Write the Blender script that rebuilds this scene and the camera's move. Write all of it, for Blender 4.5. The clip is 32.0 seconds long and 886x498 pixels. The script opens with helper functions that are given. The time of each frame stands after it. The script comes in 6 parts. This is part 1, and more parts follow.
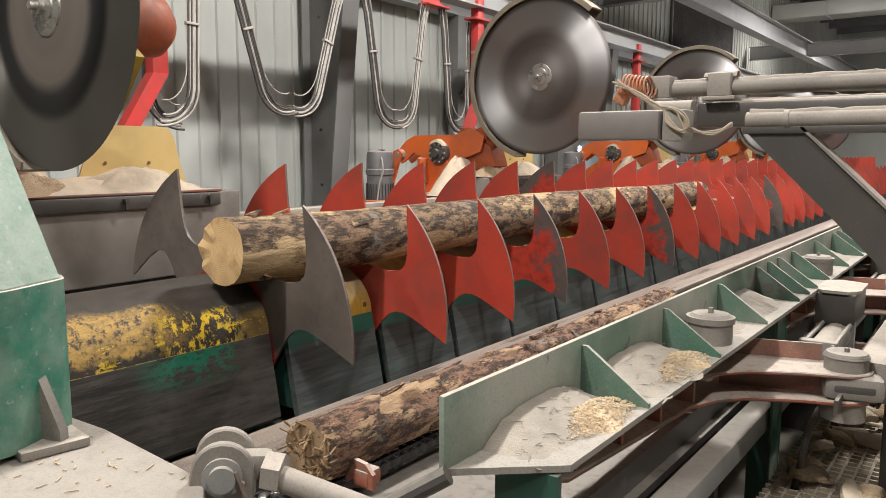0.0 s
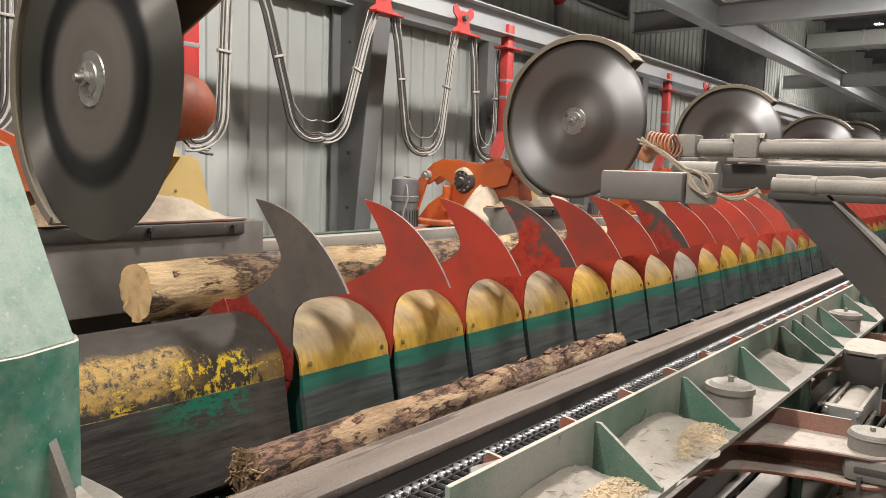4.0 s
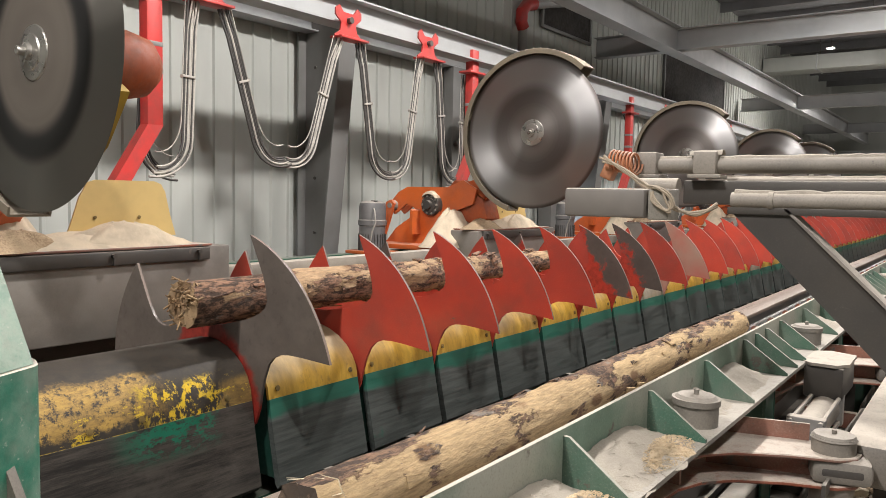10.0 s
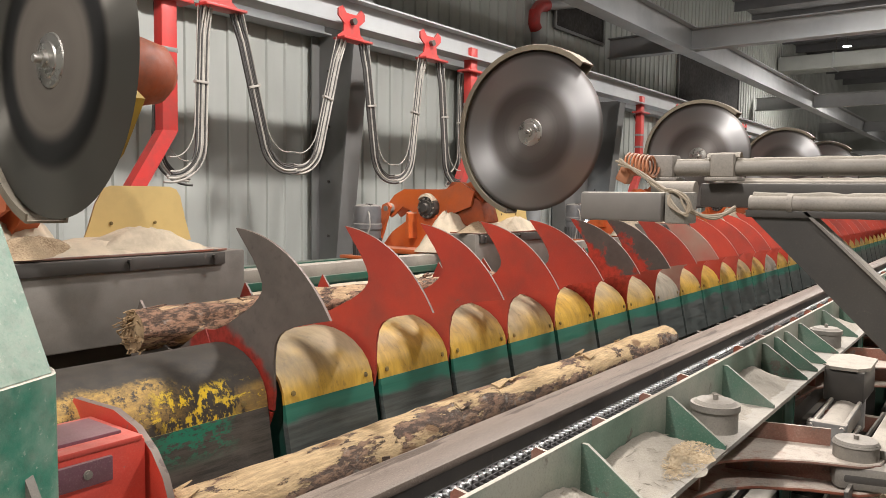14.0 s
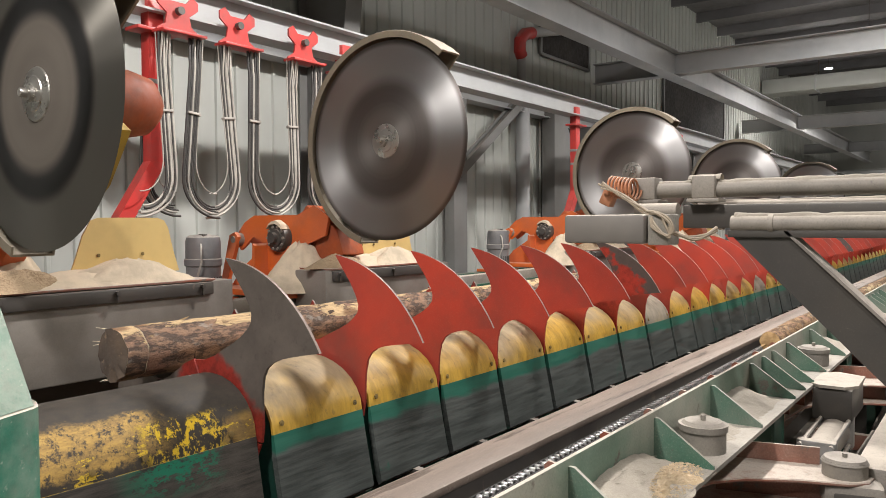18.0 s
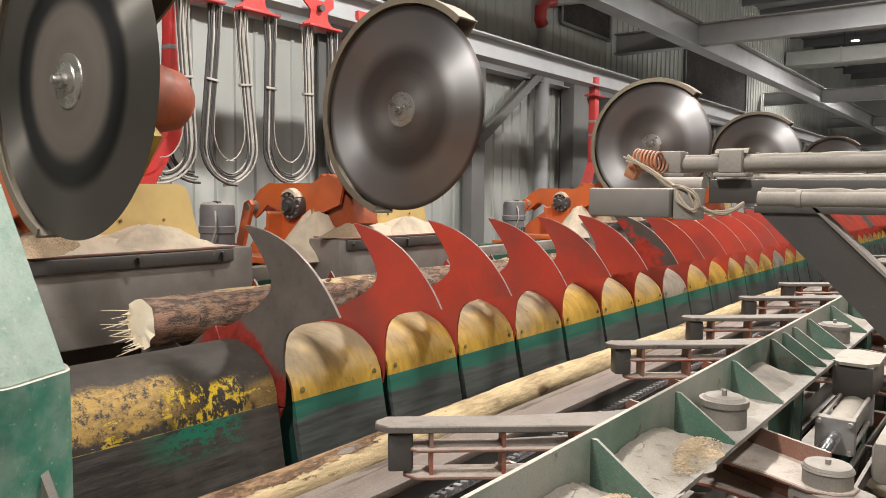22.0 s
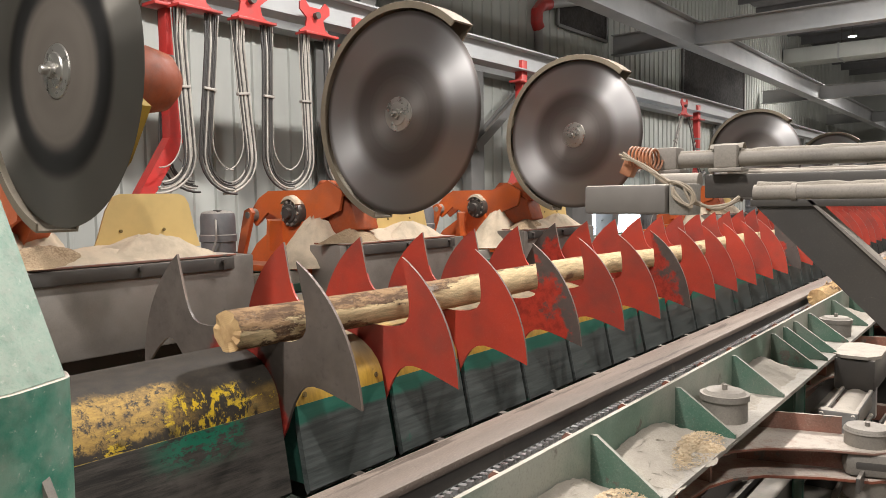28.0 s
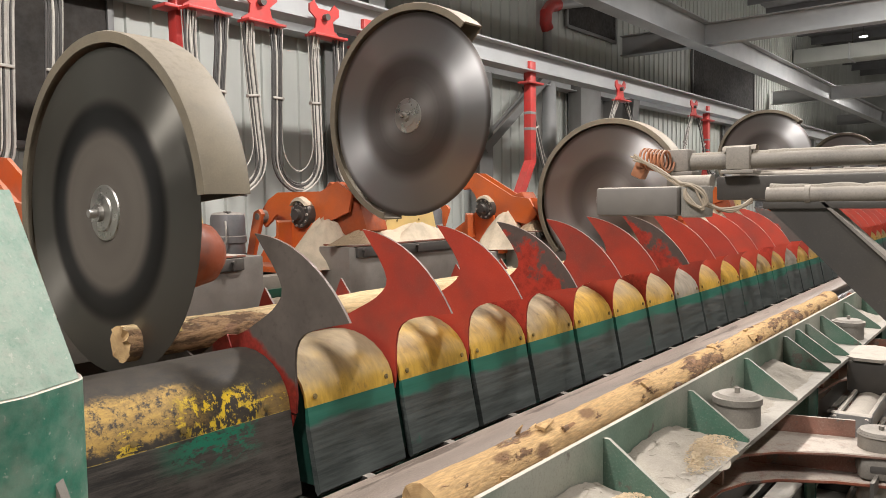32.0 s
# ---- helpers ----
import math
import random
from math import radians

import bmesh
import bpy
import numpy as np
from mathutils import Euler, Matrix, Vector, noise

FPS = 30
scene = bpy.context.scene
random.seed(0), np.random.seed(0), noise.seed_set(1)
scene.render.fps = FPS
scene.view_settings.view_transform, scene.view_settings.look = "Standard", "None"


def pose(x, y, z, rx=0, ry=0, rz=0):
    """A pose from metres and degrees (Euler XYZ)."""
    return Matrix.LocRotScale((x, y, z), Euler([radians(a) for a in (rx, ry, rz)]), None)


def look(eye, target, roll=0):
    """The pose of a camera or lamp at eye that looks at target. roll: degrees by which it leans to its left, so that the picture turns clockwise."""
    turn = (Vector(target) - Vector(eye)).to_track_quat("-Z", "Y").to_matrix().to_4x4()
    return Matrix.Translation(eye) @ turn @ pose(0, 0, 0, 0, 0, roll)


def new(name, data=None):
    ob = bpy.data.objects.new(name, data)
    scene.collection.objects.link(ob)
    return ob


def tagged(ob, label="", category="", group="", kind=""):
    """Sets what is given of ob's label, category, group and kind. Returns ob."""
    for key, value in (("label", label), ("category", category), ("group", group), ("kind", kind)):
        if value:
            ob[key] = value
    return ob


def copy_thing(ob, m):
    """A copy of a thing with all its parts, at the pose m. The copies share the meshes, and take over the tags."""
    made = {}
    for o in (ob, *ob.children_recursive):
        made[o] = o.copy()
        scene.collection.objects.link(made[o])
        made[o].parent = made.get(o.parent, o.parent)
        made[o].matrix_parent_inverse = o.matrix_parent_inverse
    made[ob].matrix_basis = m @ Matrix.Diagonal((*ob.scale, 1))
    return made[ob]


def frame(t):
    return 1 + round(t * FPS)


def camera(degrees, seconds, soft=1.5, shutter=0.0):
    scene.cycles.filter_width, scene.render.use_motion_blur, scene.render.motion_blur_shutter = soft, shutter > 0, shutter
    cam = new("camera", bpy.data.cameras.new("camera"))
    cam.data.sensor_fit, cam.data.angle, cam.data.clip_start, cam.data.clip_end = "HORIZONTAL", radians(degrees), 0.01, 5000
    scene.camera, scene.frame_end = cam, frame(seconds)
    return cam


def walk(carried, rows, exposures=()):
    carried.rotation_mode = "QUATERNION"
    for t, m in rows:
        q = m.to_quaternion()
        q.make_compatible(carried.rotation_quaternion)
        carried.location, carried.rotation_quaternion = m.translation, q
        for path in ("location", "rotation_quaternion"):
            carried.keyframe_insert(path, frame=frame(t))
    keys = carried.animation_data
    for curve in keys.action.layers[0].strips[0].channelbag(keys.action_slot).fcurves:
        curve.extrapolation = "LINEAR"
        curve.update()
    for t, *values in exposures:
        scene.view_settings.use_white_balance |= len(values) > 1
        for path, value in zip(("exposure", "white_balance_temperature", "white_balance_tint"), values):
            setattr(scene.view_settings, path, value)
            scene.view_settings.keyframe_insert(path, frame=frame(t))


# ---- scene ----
cam = camera(60.5, 32.0, soft=0.8)
PATH = [
    (0, (2.84, -2.206, 1.789), (1.664, -0.607, 1.538), 0.2),
    (0.5, (2.841, -2.2, 1.796), (1.664, -0.603, 1.542), 0.4),
    (1, (2.846, -2.198, 1.819), (1.665, -0.604, 1.569), 0.6),
    (1.5, (2.842, -2.183, 1.886), (1.655, -0.594, 1.629), 1.3),
    (2, (2.839, -2.18, 1.926), (1.636, -0.602, 1.678), 2.0),
    (2.5, (2.837, -2.186, 1.935), (1.607, -0.625, 1.706), 2.4),
    (4.5, (2.841, -2.164, 1.926), (1.612, -0.6, 1.721), 1.7),
    (5, (2.848, -2.164, 1.925), (1.62, -0.598, 1.73), 1.6),
    (5.5, (2.849, -2.16, 1.925), (1.629, -0.585, 1.74), 1.5),
    (6, (2.843, -2.157, 1.924), (1.629, -0.578, 1.738), 1.4),
    (6.5, (2.848, -2.152, 1.917), (1.638, -0.569, 1.736), 1.2),
    (7, (2.854, -2.149, 1.915), (1.652, -0.559, 1.743), 1.0),
    (7.5, (2.855, -2.15, 1.909), (1.66, -0.556, 1.739), 1.0),
    (8, (2.857, -2.158, 1.909), (1.658, -0.565, 1.744), 1.0),
    (8.5, (2.852, -2.162, 1.912), (1.66, -0.563, 1.76), 1.2),
    (9, (2.854, -2.162, 1.909), (1.683, -0.547, 1.764), 1.2),
    (9.5, (2.855, -2.165, 1.908), (1.69, -0.546, 1.762), 1.2),
    (10, (2.851, -2.17, 1.908), (1.68, -0.554, 1.765), 1.1),
    (10.5, (2.847, -2.161, 1.907), (1.677, -0.545, 1.765), 1.2),
    (11, (2.847, -2.161, 1.906), (1.68, -0.544, 1.759), 1.1),
    (11.5, (2.854, -2.167, 1.905), (1.681, -0.553, 1.762), 0.9),
    (12, (2.846, -2.166, 1.904), (1.664, -0.558, 1.77), 0.9),
    (12.5, (2.843, -2.163, 1.908), (1.653, -0.561, 1.774), 1.0),
    (13, (2.835, -2.168, 1.924), (1.64, -0.57, 1.787), 1.0),
    (13.5, (2.833, -2.164, 1.924), (1.633, -0.57, 1.784), 0.9),
    (14, (2.839, -2.164, 1.919), (1.639, -0.569, 1.78), 0.7),
    (14.5, (2.843, -2.167, 1.919), (1.647, -0.571, 1.787), 0.6),
    (16.5, (2.847, -2.161, 1.921), (1.668, -0.547, 1.835), 0.1),
    (17, (2.857, -2.157, 1.923), (1.677, -0.544, 1.834), -0.0),
    (17.5, (2.863, -2.162, 1.919), (1.685, -0.548, 1.843), -0.2),
    (18, (2.864, -2.16, 1.916), (1.68, -0.55, 1.847), -0.3),
    (18.5, (2.856, -2.156, 1.915), (1.666, -0.55, 1.836), -0.3),
    (19, (2.855, -2.17, 1.915), (1.672, -0.561, 1.816), -0.3),
    (19.5, (2.855, -2.178, 1.911), (1.669, -0.572, 1.801), -0.1),
    (20, (2.844, -2.173, 1.919), (1.645, -0.577, 1.792), 0.2),
    (20.5, (2.838, -2.172, 1.918), (1.632, -0.584, 1.766), 0.5),
    (21, (2.841, -2.171, 1.918), (1.631, -0.586, 1.757), 0.4),
    (21.5, (2.841, -2.176, 1.917), (1.631, -0.591, 1.764), 0.4),
    (22, (2.839, -2.177, 1.92), (1.627, -0.594, 1.772), 0.5),
    (22.5, (2.84, -2.177, 1.917), (1.627, -0.594, 1.768), 0.5),
    (23, (2.836, -2.17, 1.915), (1.625, -0.586, 1.763), 0.4),
    (23.5, (2.833, -2.165, 1.914), (1.626, -0.577, 1.757), 0.6),
    (24, (2.83, -2.161, 1.912), (1.63, -0.57, 1.743), 0.7),
    (24.5, (2.826, -2.153, 1.909), (1.626, -0.565, 1.724), 0.6),
    (25, (2.831, -2.153, 1.907), (1.626, -0.569, 1.715), 0.2),
    (25.5, (2.836, -2.151, 1.905), (1.629, -0.568, 1.714), -0.1),
    (27.5, (2.854, -2.164, 1.905), (1.637, -0.583, 1.754), -0.8),
    (28, (2.858, -2.173, 1.905), (1.64, -0.593, 1.771), -0.8),
    (28.5, (2.852, -2.174, 1.91), (1.633, -0.595, 1.773), -0.8),
    (29, (2.848, -2.175, 1.907), (1.623, -0.6, 1.768), -0.8),
    (29.5, (2.85, -2.177, 1.908), (1.618, -0.608, 1.763), -0.7),
    (30, (2.845, -2.173, 1.908), (1.603, -0.613, 1.757), -0.8),
    (30.5, (2.845, -2.173, 1.91), (1.601, -0.615, 1.755), -0.9),
    (31, (2.849, -2.171, 1.907), (1.604, -0.612, 1.763), -1.0),
    (31.5, (2.855, -2.175, 1.91), (1.615, -0.612, 1.774), -0.9),
    (32, (2.848, -2.176, 1.909), (1.613, -0.609, 1.778), -0.8),
]
walk(cam, [(t, look(eye, target, roll)) for t, eye, target, roll in PATH])

# ---------------------------------------------------------------- light and air
world = bpy.data.worlds.new("hall_air")
scene.world = world
world.use_nodes = True
world.node_tree.nodes["Background"].inputs[0].default_value = (0.75, 0.82, 1.0, 1)
world.node_tree.nodes["Background"].inputs[1].default_value = 0.010
scene.view_settings.exposure = 0.0

# unseen lamps added as fill: the x = 5.4 row, y = -8.6 and y = 39.5
LAMPS = [(1.3, -8.6, 6.8), (0.7, -3.6, 6.8), (0.7, 3.8, 6.8), (1.3, 11.0, 6.8), (1.3, 20.0, 6.8), (1.3, 30.0, 6.8), (1.3, 39.5, 6.8),
         (0.6, -3.0, 6.8), (0.6, 4.3, 6.8), (0.0, 20.5, 6.8), (-2.1, 27.4, 7.2),
         (5.4, -2.6, 6.8), (5.4, 6.0, 6.8), (5.4, 17.0, 6.8)]
LAMP_WATTS = 945


def hall_lamp(x, y, z, watts):
    """A shaded high-bay lamp: most of its light goes down, a little leaks up to the roof."""
    for kind, share, r in (("SPOT", 1.0, 0.14), ("POINT", 0.095, 0.10)):
        data = bpy.data.lights.new("hall_lamp_light", kind)
        data.energy, data.color, data.shadow_soft_size = watts * share, (1.0, 0.955, 0.925), r
        if kind == "SPOT":
            data.spot_size, data.spot_blend = radians(158), 0.35
        ob = new("hall_lamp_light", data)
        ob.location = (x, y, z - 0.25)


for p in LAMPS:
    hall_lamp(*p, LAMP_WATTS * (0.75 if p[1] < -3 else 1.0) * (0.86 if 0.65 < p[0] < 5 else 0.66 if p[0] < 5 else 0.74))

# ---------------------------------------------------------------- materials


def nodes_of(name):
    m = bpy.data.materials.new(name)
    m.use_nodes = True
    nt = m.node_tree
    return m, nt, nt.nodes["Principled BSDF"]


def add(nt, kind, **inputs):
    n = nt.nodes.new(kind)
    for k, v in inputs.items():
        n.inputs[k.replace("_", " ")].default_value = v
    return n


def mixed(nt, fac, a, b):
    """A colour mix; a and b are colours or sockets."""
    n = nt.nodes.new("ShaderNodeMix")
    n.data_type = "RGBA"
    for s, v in ((0, fac), (6, a), (7, b)):
        if hasattr(v, "is_linked"):
            nt.links.new(v, n.inputs[s])
        elif s:
            n.inputs[s].default_value = (*v, 1)
        else:
            n.inputs[s].default_value = v
    return n.outputs[2]


def ranged(nt, v, lo, hi, a=0.0, b=1.0):
    n = nt.nodes.new("ShaderNodeMapRange")
    n.interpolation_type = "SMOOTHSTEP"
    nt.links.new(v, n.inputs[0])
    for i, x in zip((1, 2, 3, 4), (lo, hi, a, b)):
        n.inputs[i].default_value = x
    return n.outputs[0]


def times(nt, a, b):
    n = nt.nodes.new("ShaderNodeMath")
    n.operation = "MULTIPLY"
    for i, v in enumerate((a, b)):
        if hasattr(v, "is_linked"):
            nt.links.new(v, n.inputs[i])
        else:
            n.inputs[i].default_value = v
    return n.outputs[0]


def noisy(nt, scale, detail=6.0, stretch=(1, 1, 1), rough=0.6, shift=0.0):
    c = nt.nodes.new("ShaderNodeTexCoord")
    info = nt.nodes.new("ShaderNodeObjectInfo")
    m = nt.nodes.new("ShaderNodeMapping")
    m.inputs["Scale"].default_value = stretch
    nt.links.new(c.outputs["Object"], m.inputs[0])
    off = nt.nodes.new("ShaderNodeVectorMath")
    off.operation = "MULTIPLY_ADD"
    nt.links.new(info.outputs["Random"], off.inputs[0])
    off.inputs[1].default_value = (37.0, 21.0, 53.0)
    off.inputs[2].default_value = (shift, shift, shift)
    nt.links.new(off.outputs[0], m.inputs["Location"])
    n = add(nt, "ShaderNodeTexNoise", Scale=scale, Detail=detail, Roughness=rough)
    nt.links.new(m.outputs[0], n.inputs["Vector"])
    return n.outputs["Fac"]


def upward(nt):
    g = nt.nodes.new("ShaderNodeNewGeometry")
    s = nt.nodes.new("ShaderNodeSeparateXYZ")
    nt.links.new(g.outputs["Normal"], s.inputs[0])
    return s.outputs[2]


def bumped(nt, bsdf, h, strength, dist):
    b = nt.nodes.new("ShaderNodeBump")
    b.inputs["Strength"].default_value, b.inputs["Distance"].default_value = strength, dist
    nt.links.new(h, b.inputs["Height"])
    nt.links.new(b.outputs[0], bsdf.inputs["Normal"])


DUST = (0.53, 0.475, 0.405)


def surface(name, base, second=None, wear=0.3, under=(0.12, 0.11, 0.10), dust=0.0, rough=0.5, metal=0.0,
            scale=6.0, stretch=(1, 1, 1), bump=0.15, grime=0.35, speck=0.0):
    """Paint or metal: a large drift of tone, chipped wear down to what lies under it, grime, and dust on what faces up."""
    m, nt, b = nodes_of(name)
    second = second or tuple(c * 0.78 for c in base)
    big = noisy(nt, scale * 0.35, 4.0, stretch)
    fine = noisy(nt, scale * 4.0, 8.0, stretch, 0.65, 3.0)
    col = mixed(nt, ranged(nt, big, 0.35, 0.65), base, second)
    if wear:
        w = ranged(nt, noisy(nt, scale * 1.6, 9.0, stretch, 0.68, 7.0), 0.72 - wear * 0.42, 0.78 - wear * 0.42)
        col = mixed(nt, w, col, under)
    if grime:
        g = times(nt, ranged(nt, noisy(nt, scale * 0.8, 7.0, stretch, 0.6, 11.0), 0.4, 0.75), grime)
        col = mixed(nt, g, col, (0.07, 0.06, 0.05))
    if dust:
        d = times(nt, ranged(nt, upward(nt), 0.35, 0.9), dust)
        d = times(nt, d, ranged(nt, fine, 0.25, 0.55, 0.45, 1.0))
        col = mixed(nt, d, col, DUST)
        nt.links.new(ranged(nt, upward(nt), 0.3, 0.9, rough, min(1.0, rough + 0.4 * dust)), b.inputs["Roughness"])
        low = times(nt, ranged(nt, big, 0.3, 0.7, 0.0, 0.22), dust)
        col = mixed(nt, low, col, DUST)
    else:
        nt.links.new(ranged(nt, fine, 0.3, 0.7, rough - 0.1, min(1.0, rough + 0.15)), b.inputs["Roughness"])
    if speck:
        grain = noisy(nt, max(150.0, scale * 26.0), 4.0, (1, 1, 1), 0.75, 17.0)
        col = mixed(nt, times(nt, ranged(nt, grain, 0.50, 0.68), speck), col, (0.05, 0.043, 0.036))
        col = mixed(nt, times(nt, ranged(nt, grain, 0.46, 0.32), speck * 0.7), col, (0.52, 0.46, 0.38))
    nt.links.new(col, b.inputs["Base Color"])
    b.inputs["Metallic"].default_value = metal
    if bump:
        bumped(nt, b, fine, bump, 0.004)
    return m


M_ROTOR = surface("rotor_red", (0.50, 0.056, 0.031), (0.38, 0.046, 0.030), 0.13, (0.16, 0.10, 0.08), 0.0, 0.42, 0.0, 4.0, grime=0.42, bump=0.08, speck=0.1)


def painted_root(name, root, tip, lo=0.37, hi=0.42, drift=0.22):
    """Bare worn plate towards the tip of an arm (local x), old red paint left at its root."""
    m, nt, b = nodes_of(name)
    c = nt.nodes.new("ShaderNodeTexCoord")
    s = nt.nodes.new("ShaderNodeSeparateXYZ")
    nt.links.new(c.outputs["Object"], s.inputs[0])
    big = noisy(nt, 5.0, 7.0, (1, 1, 1), 0.65)
    fine = noisy(nt, 20.0, 9.0, (1, 1, 1), 0.7, 3.0)
    h = nt.nodes.new("ShaderNodeMath")
    h.operation = "MULTIPLY_ADD"
    nt.links.new(big, h.inputs[0])
    h.inputs[1].default_value = drift
    nt.links.new(s.outputs[0], h.inputs[2])
    plain = mixed(nt, ranged(nt, big, 0.3, 0.7), tip, tuple(x * 0.7 for x in tip))
    plain = mixed(nt, times(nt, ranged(nt, fine, 0.55, 0.7), 0.5), plain, (0.07, 0.055, 0.045))
    red = mixed(nt, ranged(nt, fine, 0.4, 0.65), root, tuple(x * 0.6 for x in root))
    nt.links.new(mixed(nt, ranged(nt, h.outputs[0], lo, hi), red, plain), b.inputs["Base Color"])
    nt.links.new(ranged(nt, fine, 0.3, 0.7, 0.38, 0.58), b.inputs["Roughness"])
    b.inputs["Metallic"].default_value = 0.1
    bumped(nt, b, fine, 0.15, 0.004)
    return m


M_ROTOR_BARE = painted_root("rotor_bare_steel", (0.30, 0.03, 0.02), (0.135, 0.112, 0.096))
M_ROTOR_MIX = painted_root("rotor_half_worn", (0.46, 0.046, 0.028), (0.115, 0.095, 0.085), 0.98, 1.05, 0.75)
M_ROTOR_TAN = surface("rotor_dusty", (0.34, 0.24, 0.18), (0.42, 0.10, 0.07), 0.2, (0.2, 0.17, 0.14), 0.0, 0.6, 0.0, 3.0, grime=0.2)
M_EDGE = surface("worn_edge_steel", (0.22, 0.165, 0.135), None, 0.35, (0.13, 0.09, 0.075), 0.0, 0.55, 0.1, 9.0)


def cover_material(name, paint, cover_low, cover_high, grey):
    """Yellow paint on the rounded cover: rubbed brown and dusty towards its crown, scratched round the curve."""
    m, nt, b = nodes_of(name)
    c = nt.nodes.new("ShaderNodeTexCoord")
    s = nt.nodes.new("ShaderNodeSeparateXYZ")
    nt.links.new(c.outputs["Object"], s.inputs[0])
    big = noisy(nt, 4.5, 6.0, (1, 0.9, 1), 0.6)
    run = noisy(nt, 7.0, 9.0, (0.8, 3.0, 0.8), 0.7, 4.0)
    fleck = noisy(nt, 22.0, 9.0, (1, 1.4, 1), 0.72, 9.0)
    h = nt.nodes.new("ShaderNodeMath")
    h.operation = "MULTIPLY_ADD"
    nt.links.new(big, h.inputs[0])
    h.inputs[1].default_value = 0.34
    nt.links.new(s.outputs[2], h.inputs[2])
    info = nt.nodes.new("ShaderNodeObjectInfo")
    own = nt.nodes.new("ShaderNodeMath")
    own.operation = "MULTIPLY_ADD"
    nt.links.new(info.outputs["Random"], own.inputs[0])
    own.inputs[1].default_value = 0.13
    nt.links.new(h.outputs[0], own.inputs[2])
    crown = ranged(nt, own.outputs[0], cover_low, cover_high)
    col = mixed(nt, ranged(nt, run, 0.35, 0.65), paint, tuple(x * 0.72 for x in paint))
    col = mixed(nt, times(nt, ranged(nt, fleck, 0.55, 0.66), 0.5), col, (0.20, 0.13, 0.05))
    dirt = mixed(nt, ranged(nt, run, 0.35, 0.68), grey, tuple(x * 0.74 for x in grey))
    dirt = mixed(nt, times(nt, ranged(nt, fleck, 0.56, 0.70), 0.45), dirt, (0.09, 0.07, 0.05))
    col = mixed(nt, crown, col, dirt)
    soot = times(nt, ranged(nt, noisy(nt, 2.6, 8.0, (1, 1, 1), 0.68, 15.0), 0.46, 0.70), ranged(nt, h.outputs[0], 1.16, 1.36, 0.12, 0.60))
    col = mixed(nt, soot, col, (0.085, 0.062, 0.042))
    nt.links.new(col, b.inputs["Base Color"])
    nt.links.new(ranged(nt, crown, 0.0, 1.0, 0.42, 0.7), b.inputs["Roughness"])
    bumped(nt, b, fleck, 0.2, 0.004)
    return m


M_YELLOW = cover_material("cover_yellow", (0.60, 0.365, 0.055), 1.26, 1.50, (0.36, 0.275, 0.165))
M_YELLOW_GREY = cover_material("cover_dusty_grey", (0.40, 0.31, 0.15), 1.14, 1.30, (0.32, 0.28, 0.215))


def window_of(nt, v, a, b, c, d):
    """1 between b and c, fading to 0 at a and d."""
    return times(nt, ranged(nt, v, a, b), ranged(nt, v, d, c))


